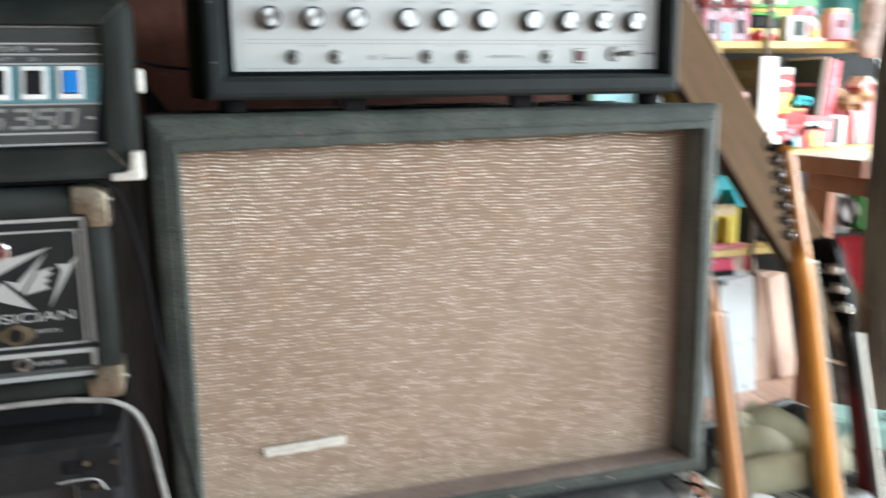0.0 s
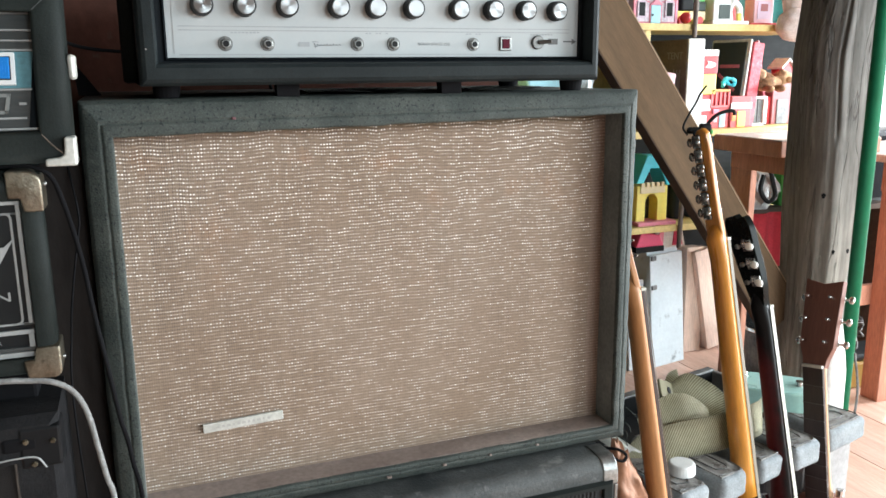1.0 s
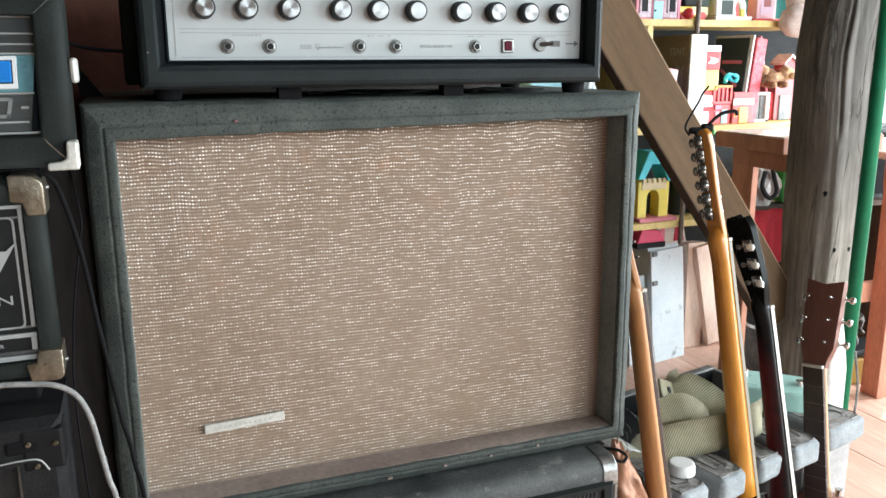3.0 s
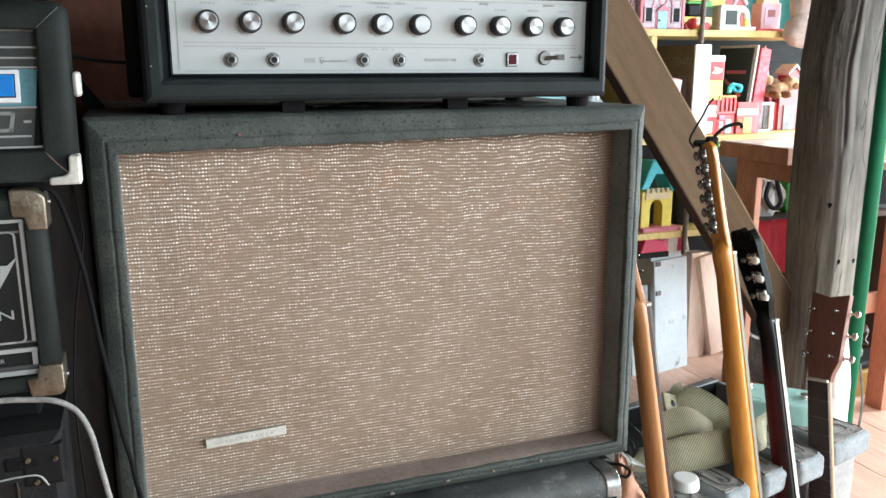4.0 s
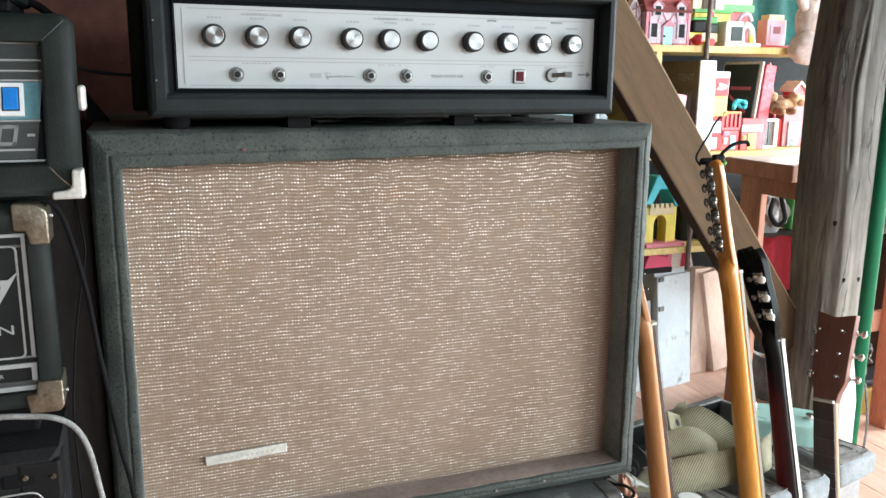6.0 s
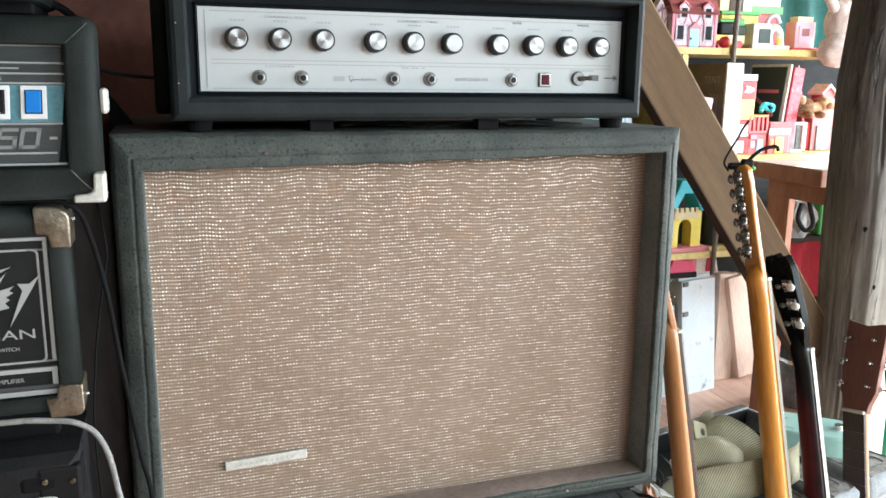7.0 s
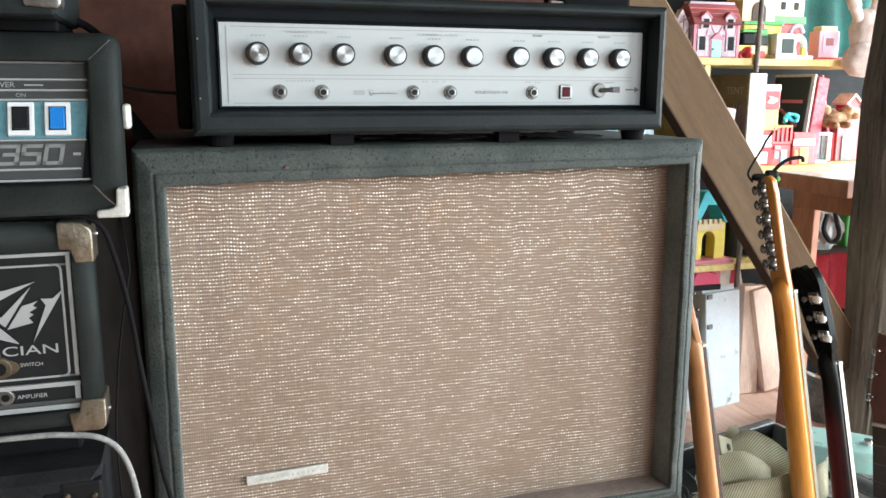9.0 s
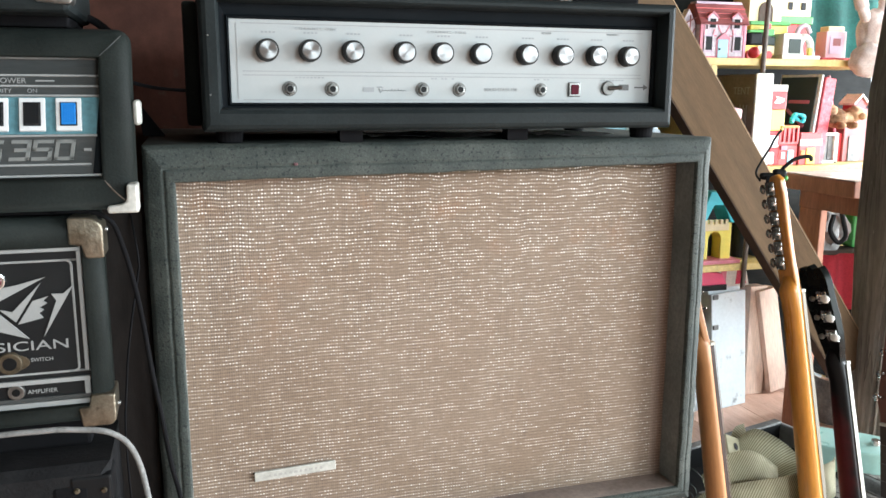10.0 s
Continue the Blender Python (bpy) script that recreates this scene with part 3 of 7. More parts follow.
    for x in (-0.187, -0.142, -0.041, 0.002, 0.102):
        j = part("jack_socket", rod((x, y, 0.0435), (x, y - 0.0015, 0.0435), 0.0080, 0.0077, 26, 0.0004), NICKELGREY, t, "dull nickel jack socket")
        part("nut", rod((x, y - 0.0015, 0.0435), (x, y - 0.0035, 0.0435), 0.0066, 0.0062, 6, 0.0006), DULLCHROME, j)
        part("bush", rod((x, y - 0.0035, 0.0435), (x, y - 0.0055, 0.0435), 0.0050, 0.0047, 20, 0.0006), DULLCHROME, j)
        part("hole", rod((x, y - 0.0055, 0.0435), (x, y - 0.0059, 0.0435), 0.0033, seg=16), BLACK, j)
    lamp = part("pilot_lamp", box(0.1364, 0.1516, y - 0.003, y + 0.001, 0.0360, 0.0524, 0.001), DULLCHROME, t, "dark red pilot lamp in a grey frame")
    part("lens", box(0.1390, 0.1490, y - 0.0042, y - 0.002, 0.0386, 0.0500, 0.001), PILOTRED, lamp)
    sw = part("toggle_switch", rod((0.188, y, 0.046), (0.188, y - 0.004, 0.046), 0.0085, 0.008, 24, 0.0008), NICKELGREY, t, "chrome toggle switch")
    part("lever", rod((0.188, y - 0.004, 0.046), (0.201, y - 0.013, 0.047), 0.0028, 0.0022, 12, 0.0008), DULLCHROME, sw)
    bm = box(0.203, 0.216, y - 0.0005, y + 0.001, 0.0435, 0.0505)
    box(0.224, 0.237, y - 0.0005, y + 0.001, 0.0462, 0.0478, into=bm)
    prism([(0.236, 0.0435), (0.242, 0.047), (0.236, 0.0505)], "y", y - 0.0005, y + 0.001, into=bm)
    part("switch_print", bm, INK, panel)
    for x, yy in ((-0.250, 0.034), (0.244, 0.030), (-0.24, 0.2), (0.236, 0.2)):
        part("foot", rod((x, yy, 0.0), (x, yy, -0.0138), 0.015, 0.013, 20, 0.002), RUBBER, t)
    for a, b, z in ((-0.135, -0.110, -0.0135), (0.060, 0.085, -0.0135)):
        part("base_bracket", box(a, b, 0.012, 0.03, z, 0.0), RUBBER, t)
    # dark block added to fill the dark band left of the head
    part("side_block", box(-0.2925, -0.2765, 0.10, 0.238, 0.002, H - 0.003, 0.004), TOLEX_OLD, t, "added dark block beside the head")
    # screws in the left side band
    for z in (0.095, 0.037):
        part("screw", rod((-0.269, -0.0118, z), (-0.269, -0.0130, z), 0.0009, 0.0007, 10), DULLCHROME, t)
    return t


amp_head()

for x0, x1, turn in ((-0.092, 0.064, 1.5), (0.115, 0.215, -3.0)):
    t = thing("paper_sheet", "sheet of white paper lying under the amplifier head", "paper", (x0, 0.05, 0.9927), (0, 0, turn), "papers under the head")
    bm = bmesh.new()
    rows = [[bm.verts.new(((x1 - x0) * i / 10, 0.10 * j / 4, 0.003 + 0.002 * math.sin(i * 0.7 + j))) for i in range(11)] for j in range(5)]
    for ra, rb in zip(rows, rows[1:]):
        for i in range(10):
            bm.faces.new((ra[i], ra[i + 1], rb[i + 1], rb[i]))
    bmesh.ops.solidify(bm, geom=bm.faces[:], thickness=0.0006)
    part("sheet", bm, WHITE, t)

# ---- post, pole, brace, shelves, tables ----
def timber_post():
    t = thing("timber_post", "thick weathered grey timber post with deep cracks", "post", (1.436, 0.74, FLOOR))
    bm = bmesh.new()
    n, m = 240, 190
    # long drying cracks: (angle, its drift with height, lowest, highest, half-width in radians, depth)
    cracks = ((201, 8, 0.10, 0.66, 0.060, 0.026), (195, -10, 0.30, 0.62, 0.045, 0.010), (223, 4, 0.91, 1.35, 0.045, 0.016), (209, 6, 0.05, 0.62, 0.045, 0.013), (186, 5, 0.9, 1.5, 0.05, 0.014), (240, -5, 0.15, 0.5, 0.04, 0.010), (150, 6, 0.2, 1.2, 0.05, 0.014))
    rows = []
    for j in range(m + 1):
        z = 3.09 * j / m if j > 120 else 1.45 * j / 120
        if j > 120:
            z = 1.45 + (3.09 - 1.45) * (j - 120) / (m - 120)
        row = []
        for k in range(n):
            a = 2 * math.pi * k / n
            c, sn = math.cos(a), math.sin(a)
            q = 1.0 / max(abs(c), abs(sn))
            rad = 0.110 * (0.80 + 0.20 * q)
            rad += 0.012 * noise.noise(Vector((c * 1.2, sn * 1.2, z * 1.1))) + 0.005 * noise.noise(Vector((c * 5, sn * 5, z * 2.2))) + 0.0008 * noise.noise(Vector((c * 22, sn * 22, z * 3.0)))
            rad *= 1 - 0.14 * min(1, max(0, (0.75 - z) / 0.4))
            rad *= 1 - 0.22 * max(0.0, math.cos(a - radians(322))) ** 1.6
            for deg, drift, lo, hi, half, deep in cracks:
                if lo < z < hi:
                    ac = radians(deg + drift * (z - 0.6)) + 0.05 * noise.noise(Vector((deg, 2.0, z * 5.0)))
                    u = (a - ac) / half
                    fade = min(1, (z - lo) / 0.06, (hi - z) / 0.10) * (0.55 + 0.6 * abs(noise.noise(Vector((deg, 5.0, z * 7.0)))))
                    rad -= deep * fade * max(0.0, 1 - abs(u))
                    # raised splinter beside the crack
                    rad += 0.003 * fade * math.exp(-(u - 2.4) ** 2)
            row.append(bm.verts.new((rad * c + 0.008 * math.sin(z * 2.1) + (min(0.016, 0.03 * (1.14 - z)) if z < 1.14 else min(0.05, 0.12 * (z - 1.14))), rad * sn, z)))
        rows.append(row)
    for a, b in zip(rows, rows[1:]):
        for k in range(n):
            bm.faces.new((a[k], a[(k + 1) % n], b[(k + 1) % n], b[k]))
    bm.faces.new(rows[0][::-1])
    bm.faces.new(rows[-1])
    spots = [[v.co.copy() for v in row] for row in rows]
    part("post", bm, POSTWOOD, t, smooth=True)
    for deg, z, w, h in ((214.5, 0.785, 0.0050, 0.0070), (230, 0.638, 0.0035, 0.0065), (251, 0.636, 0.0035, 0.0065), (259, 0.634, 0.003, 0.006), (259, 0.615, 0.002, 0.003)):
        p = spots[round(z / 1.45 * 120)][round(deg / 1.5) % n]
        out = Vector((p.x - 0.01, p.y, 0)).normalized()
        side = Vector((-out.y, out.x, 0))
        hole = bmesh.new()
        ring_a = [hole.verts.new(p + out * 0.0012 + side * w * math.cos(q) * (1 + 0.25 * math.sin(3 * q)) + Vector((0, 0, h * math.sin(q)))) for q in [2 * math.pi * i / 12 for i in range(12)]]
        ring_b = [hole.verts.new(v.co - out * 0.012) for v in ring_a]
        hole.faces.new(ring_a)
        hole.faces.new(ring_b[::-1])
        for i in range(12):
            hole.faces.new((ring_a[i], ring_a[(i + 1) % 12], ring_b[(i + 1) % 12], ring_b[i]))
        part("nail_hole", hole, BLACK, t)
    return t


def post_wood():
    m, ns, ls, b = material("weathered_grey_timber")
    co = ns.new("ShaderNodeTexCoord").outputs["Object"]
    grain = noise_tex(ns, ls, co, 22, 8.0, (2.2, 2.2, 0.35))
    fine = noise_tex(ns, ls, co, 70, 6.0, (2.5, 2.5, 0.25))
    big = noise_tex(ns, ls, co, 4.5, 5.0, (1, 1, 0.7))
    crack = node(ns, "ShaderNodeTexNoise", Scale=9.0, Detail=5.0, Roughness=0.45, Distortion=0.4)
    mp = ns.new("ShaderNodeMapping")
    mp.inputs["Scale"].default_value = (2.2, 2.2, 0.16)
    ls.new(co, mp.inputs[0])
    ls.new(mp.outputs[0], crack.inputs["Vector"])
    def mult(a, bb, f):
        mx = ns.new("ShaderNodeMix")
        mx.data_type, mx.blend_type = "RGBA", "MULTIPLY"
        mx.inputs[0].default_value = f
        ls.new(a, mx.inputs[6])
        ls.new(bb, mx.inputs[7])
        return mx.outputs[2]
    wide = noise_tex(ns, ls, co, 3.0, 6.0, (2.4, 2.4, 0.3))
    line = mult(ramp(ns, ls, crack.outputs[0], [(0.488, (1, 1, 1)), (0.498, (0.2, 0.18, 0.16)), (0.502, (0.2, 0.18, 0.16)), (0.512, (1, 1, 1))]),
                ramp(ns, ls, wide, [(0.494, (1, 1, 1)), (0.499, (0.10, 0.09, 0.08)), (0.503, (0.10, 0.09, 0.08)), (0.510, (1, 1, 1))]), 1.0)
    scratch = noise_tex(ns, ls, co, 30, 4.0, (2.0, 2.0, 1.1))
    upper_dark = ramp(ns, ls, big, [(0.3, (0.105, 0.100, 0.096)), (0.46, (0.150, 0.142, 0.135)), (0.6, (0.19, 0.18, 0.17)), (0.75, (0.24, 0.226, 0.21))])
    lower_pale = ramp(ns, ls, big, [(0.3, (0.20, 0.182, 0.158)), (0.46, (0.275, 0.252, 0.22)), (0.6, (0.335, 0.31, 0.272)), (0.75, (0.39, 0.362, 0.32))])
    # lower length paler: bare wood plus painted bounce light, with a ragged upper limit
    sep = ns.new("ShaderNodeSeparateXYZ")
    ls.new(co, sep.inputs[0])
    limit = ns.new("ShaderNodeMath")
    limit.operation = "MULTIPLY_ADD"
    limit.inputs[1].default_value = -0.9
    ls.new(wide, limit.inputs[0])
    ls.new(sep.outputs["Z"], limit.inputs[2])
    height_mix = ns.new("ShaderNodeMix")
    height_mix.data_type = "RGBA"
    worn = node(ns, "ShaderNodeMapRange", From_Min=0.10, From_Max=0.70)
    ls.new(limit.outputs[0], worn.inputs[0])
    ls.new(worn.outputs[0], height_mix.inputs[0])
    ls.new(lower_pale, height_mix.inputs[6])
    ls.new(upper_dark, height_mix.inputs[7])
    col = height_mix.outputs[2]
    col = mult(col, ramp(ns, ls, grain, [(0.36, (0.66, 0.65, 0.64)), (0.5, (0.92, 0.91, 0.90)), (0.7, (1.15, 1.15, 1.15))]), 0.6)
    col = mult(col, ramp(ns, ls, fine, [(0.3, (0.6, 0.59, 0.58)), (0.65, (1.10, 1.10, 1.10))]), 0.5)
    col = mult(col, line, 0.5)
    pale = ns.new("ShaderNodeMix")
    pale.data_type = "RGBA"
    ls.new(ramp(ns, ls, scratch, [(0.68, (0, 0, 0)), (0.74, (0.4, 0.4, 0.4))]), pale.inputs[0])
    ls.new(col, pale.inputs[6])
    pale.inputs[7].default_value = (0.42, 0.40, 0.37, 1)
    col = pale.outputs[2]
    ls.new(col, b.inputs["Base Color"])
    b.inputs["Roughness"].default_value = 0.7
    b.inputs["Specular IOR Level"].default_value = 0.25
    bp = node(ns, "ShaderNodeBump", Strength=0.16, Distance=0.006)
    ls.new(grain, bp.inputs["Height"])
    bp2 = node(ns, "ShaderNodeBump", Strength=0.5, Distance=0.006)
    ls.new(line, bp2.inputs["Height"])
    ls.new(bp.outputs[0], bp2.inputs["Normal"])
    ls.new(bp2.outputs[0], b.inputs["Normal"])
    return m


POSTWOOD = post_wood()
GREENPIPE = surf("green_painted_pipe", (0.0, 0.115, 0.052), (0.0, 0.15, 0.07), 9, 90, 0.5, 0.04, grain=0.2, spec=0.3)
timber_post()
t = thing("green_pole", "green painted metal pole standing beside the timber post", "pole", (1.36, 0.54, FLOOR))
bm = rod((-0.02, 0, 0), (0.012, 0.01, 3.09), 0.017, seg=20)
part("pipe", bm, GREENPIPE, t, smooth=True)

PALEEDGE = surf("pale_worn_edge", (0.42, 0.27, 0.16), (0.56, 0.40, 0.27), 12, 90, 0.7, 0.1)
# knee brace: one slanted board
t = thing("wooden_brace", "slanted brown planed timber brace fixed to the post", "beam", (1.33, 0.80, 0.50))
d = Vector((-0.601, 0.0, 0.799))
bm = box(-0.067, 0.054, -0.022, 0.022, -0.16, 2.9, 0.002)
brace = part("board", bm, BRACEWOOD, t)
edge = box(-0.0685, -0.067, -0.0205, 0.0205, -0.155, 2.895)
part("edge_strip", edge, BRACEDARK, brace, "dark sawn edge")
part("edge_strip", box(0.0542, 0.0556, -0.0222, 0.0200, -0.155, 2.895), PALEEDGE, brace, "pale worn arris")
brace.matrix_basis = Matrix.Translation((-0.055, 0.0, -0.035)) @ pose(0, 0, 0, 0, -36.9, 0)

# toy shelf unit
RODBROWN = surf("dusty_brown_rod", (0.10, 0.075, 0.062), (0.17, 0.13, 0.11), 20, 120, 0.7, 0.2)
shelf = thing("toy_shelf", "open wall shelf unit with yellow painted boards, full of toys", "shelf", (0, 0, FLOOR))
for z in (0.478, 0.80, 1.148, 1.50):
    part("shelf_board", box(0.80, 2.06, 1.385, 1.70, z - 0.011 - FLOOR, z + 0.011 - FLOOR, 0.0015), YELLOWWOOD, shelf)
for x, z0, z1 in ((0.81, 0, 1.6), (1.300, 0.80 - FLOOR + 0.011, 1.148 - FLOOR - 0.011)):
    part("upright", box(x - 0.011, x + 0.011, 1.39, 1.70, z0, z1, 0.0015), YELLOWWOOD, shelf)
t = thing("shelf_rods", "thin dark rods fixed to the front edges of the shelves", "rod", (1.455, 1.377, FLOOR))
part("rod", rod((0.016, 0, 1.205), (0.026, 0, 1.75), 0.008, seg=10), RODBROWN, t)
part("rod", rod((0, 0, 0.50), (0.006, 0, 0.88), 0.008, seg=10), RODBROWN, t)

# work table beside the shelf
t = thing("work_table", "salmon-stained wooden work table with a pale top", "table", (1.46, 0.94, FLOOR))
part("tabletop", box(0.0, 0.385, 0.0, 0.296, 0.852, 0.898, 0.003), [SALMON], t)
part("top_sheet", box(0.004, 0.381, 0.004, 0.292, 0.8985, 0.901), BENCHTOP, t, "pale worn top surface")
part("apron", box(0.07, 0.085, 0.02, 0.29, 0.792, 0.852), SALMON, t)
part("apron", box(0.085, 0.36, 0.265, 0.285, 0.792, 0.852), SALMON, t)
for x, y in ((0.0705, 0.195), (0.345, 0.02), (0.345, 0.195)):
    part("leg", box(x, x + 0.024, y, y + 0.094, 0.0, 0.7915, 0.003), SALMON, t)
t = thing("low_bench", "salmon-stained wooden bench with pale top and open frame", "bench", (1.96, 0.94, FLOOR))
part("benchtop", box(-0.065, 0.90, 0.0, 0.40, 0.815, 0.838, 0.003), BENCHTOP, t, "pale bench top")
part("apron", box(-0.06, 0.89, 0.012, 0.032, 0.725, 0.815, 0.003), SALMON, t)
part("rail", box(-0.06, 0.89, 0.10, 0.12, 0.325, 0.395, 0.003), SALMON, t)
for x, y in ((0.028, 0.033), (0.78, 0.033), (0.78, 0.31)):
    part("leg", box(x, x + 0.095, y, y + 0.07, 0.0, 0.815, 0.003), SALMON, t)

# ---- stack of amplifiers beside the cabinet ----
TEAL = surf("teal_anodised_strip", (0.085, 0.20, 0.24), (0.11, 0.25, 0.29), 8, 200, 0.35, 0.03)
GREYPANEL = surf("grey_brushed_panel", (0.038, 0.043, 0.044), (0.068, 0.073, 0.074), 5, 240, 0.4, 0.05, stretch=(0.2, 1, 3))
LINE = plastic("pale_grey_line", (0.30, 0.31, 0.31), 0.6)
BLUELIT = plastic("bright_blue_rocker", (0.015, 0.21, 0.62), 0.3)
GLOSSYBLACK = plastic("glossy_black_rocker", (0.012, 0.014, 0.016), 0.15)
OFFWHITE = plastic("off_white_plastic", (0.70, 0.71, 0.72), 0.4)
PANELBLACK = surf("black_panel_face", (0.008, 0.009, 0.010), (0.011, 0.012, 0.013), 14, 90, 0.5, 0.03, grain=0.2, spec=0.2)
CLOTHBLACK = surf("black_grille_cloth", (0.010, 0.010, 0.011), (0.022, 0.022, 0.023), 20, 600, 0.8, 0.5)
WHITECABLE = surf("grey_white_cable_sheath", (0.17, 0.17, 0.168), (0.26, 0.26, 0.255), 90, 300, 0.7, 0.3, spec=0.2)


FIGUREGREY = plastic("worn_silver_figure", (0.20, 0.21, 0.205), 0.5)
SEAMTAN = surf("worn_tan_seam", (0.09, 0.07, 0.055), (0.19, 0.15, 0.12), 60, 300, 0.8, 0.2)


def upper_head():
    t = thing("amplifier_head", "black vinyl amplifier head with blue switch strip, stacked on another head", "amplifier", (-0.341, 0, 0.936))
    L, H = -0.62, 0.171
    # raked front frame with a rounded upper corner and a sunken panel
    bm = bmesh.new()
    def loop(x0, x1, z0, z1, ya, yb, r):
        arc = [(x1 - r + r * math.cos(q), z1 - r + r * math.sin(q)) for q in (0, 0.26, 0.52, 0.79, 1.05, 1.31, 1.571)]
        return [bm.verts.new((x, ya + (yb - ya) * (z - z0) / (z1 - z0), z)) for x, z in [(x0, z0), (x1, z0)] + arc + [(x0, z1)]]
    loops = [loop(L + 0.03, -0.028, 0, H - 0.008, 0.2, 0.2, 0.012), loop(L, 0, 0, H - 0.002, -0.046, 0.002, 0.014), loop(L + 0.001, -0.001, 0.001, H - 0.003, -0.054, -0.006, 0.0135), loop(L + 0.003, -0.003, 0.003, H - 0.005, -0.060, -0.012, 0.012),
             loop(L + 0.007, -0.007, 0.006, H - 0.009, -0.0645, -0.0165, 0.010), loop(L + 0.012, -0.013, 0.011, H - 0.014, -0.066, -0.0195, 0.006),
             loop(L + 0.04, -0.0260, 0.0275, H - 0.0275, -0.0622, -0.0240, 0.002), loop(L + 0.04, -0.0280, 0.0295, H - 0.0290, -0.0615, -0.0238, 0.001), loop(L + 0.04, -0.0295, 0.0315, H - 0.0297, -0.0585, -0.0215, 0.001), loop(L + 0.04, -0.0300, 0.032, H - 0.030, -0.046, -0.004, 0.001)]
    for a, b in zip(loops, loops[1:]):
        for i in range(10):
            bm.faces.new((a[i], a[(i + 1) % 10], b[(i + 1) % 10], b[i]))
    bm.faces.new(loops[0])
    part("shell", bm, TOLEX_OLD, t, smooth=True)
    # mitred seams of the vinyl at the corners of the frame
    part("seam", tube([(-0.0275, -0.0612, 0.0288), (-0.018, -0.0648, 0.018), (-0.006, -0.0655, 0.0065)], 0.0007, 5), SEAMTAN, t, "pale worn seam of the vinyl")
    part("seam", tube([(-0.0275, -0.0245, H - 0.028), (-0.018, -0.0232, H - 0.019), (-0.008, -0.0175, H - 0.009)], 0.0004, 5), WORNGREY, t)
    panel = part("control_panel", box(-0.58, 0.001, 0.0, 0.004, 0, 0.114), GREYPANEL, t, "dark grey panel with pale lines and white switches")
    panel.matrix_basis = pose(-0.030, -0.050, 0.035, -21, 0, 0)
    part("teal_strip", box(-0.58, 0.0, -0.001, 0.002, 0.038, 0.074), TEAL, panel, "teal strip behind the switches")
    for z, w, x in ((0.1125, 0.0007, -0.002), (0.0955, 0.0008, 0.0), (0.085, 0.0008, 0.0), (0.0755, 0.0009, 0.0), (0.0365, 0.0008, -0.003), (0.0085, 0.0009, -0.009), (-0.002, 0.0010, 0.0)):
        part("trim_line", box(-0.58, x, -0.0016, 0.001, z - w, z + w), LINE, panel)
    # narrow black wedge, wider towards the bottom
    part("edge_wedge", prism([(-0.0075, -0.0005), (0.0008, -0.0005), (0.0008, 0.074), (-0.0002, 0.074)], "y", -0.0013, 0.0005), BEZEL, panel, "black wedge along the panel's right edge")
    for i, x in enumerate((-0.089, -0.058, -0.027)):
        s = part("rocker_switch", box(x - 0.0110, x + 0.0110, -0.004, 0.001, 0.0405, 0.0725, 0.0008), OFFWHITE, panel, "white framed rocker switch")
        part("well", box(x - 0.0074, x + 0.0074, -0.0045, -0.003, 0.0450, 0.0680), BEZEL, s)
        part("rocker", box(x - 0.0064, x + 0.0064, -0.0060, -0.003, 0.0460, 0.0670, 0.0006), BLUELIT if i == 2 else GLOSSYBLACK, s, "bright blue rocker" if i == 2 else "black rocker")
        if i == 2:
            for k in range(6):
                part("ridge", box(x - 0.0055 + k * 0.002, x - 0.0047 + k * 0.002, -0.0064, -0.005, 0.048, 0.065), BLUELIT, s)
    letters("lettering", "POWER", 0.0075, LINE, panel, (-0.076, -0.0005, 0.0902))
    for x in (-0.108, -0.047):
        part("dash", box(x - 0.008, x + 0.008, -0.001, 0.001, 0.0896, 0.0909), LINE, panel)
    letters("lettering", "POLARITY", 0.0055, FAINT, panel, (-0.088, -0.0005, 0.0803))
    letters("lettering", "ON", 0.0055, FAINT, panel, (-0.058, -0.0005, 0.0803))
    # squared outline figures, slanted
    glyphs = {"0": [[(0, 0), (1, 0), (1, 1), (0, 1), (0, 0)]], "5": [[(1, 1), (0, 1), (0, 0.54), (1, 0.54), (1, 0), (0, 0)]],
              "3": [[(0, 1), (1, 1), (1, 0), (0, 0)], [(0.25, 0.52), (1, 0.52)]], "G": [[(1, 1), (0, 1), (0, 0), (1, 0), (1, 0.5), (0.55, 0.5)]]}
    for ch, xc in (("G", -0.0925), ("3", -0.069), ("5", -0.0505), ("0", -0.0315)):
        for w, lift, mat in ((0.0017, 0.0009, FIGUREGREY),):
            bm = bmesh.new()
            for line in glyphs[ch]:
                for (u0, v0), (u1, v1) in zip(line, line[1:]):
                    xa, xb = sorted((xc + 0.0135 * (u0 - 0.5), xc + 0.0135 * (u1 - 0.5)))
                    za, zb = sorted((0.0145 + 0.0165 * v0, 0.0145 + 0.0165 * v1))
                    box(xa - w, xb + w, -lift, 0.0, za - w, zb + w, into=bm)
            for v in bm.verts:
                v.co.x += 0.16 * (v.co.z - 0.0225)
            part("figure", bm, mat, panel)
    part("dash", box(-0.0150, -0.0085, -0.001, 0.001, 0.0215, 0.0240), LINE, panel)
    # cast corners and the side handle end
    bm = prism([(-0.026, -0.001), (0.0015, -0.001), (0.0015, 0.026), (-0.008, 0.026), (-0.009, 0.010), (-0.014, 0.007), (-0.026, 0.006)], "y", -0.071, -0.045, 0.002)
    part("corner", bm, WHITEMET, t, "pale cast metal corner")
    part("side_button", box(-0.001, 0.006, -0.030, 0.0, 0.078, 0.102, 0.003), WHITEMET, t, "pale cast metal handle end")
    return t


REDLENS = plastic("dark_red_lens", (0.075, 0.010, 0.014), 0.35)
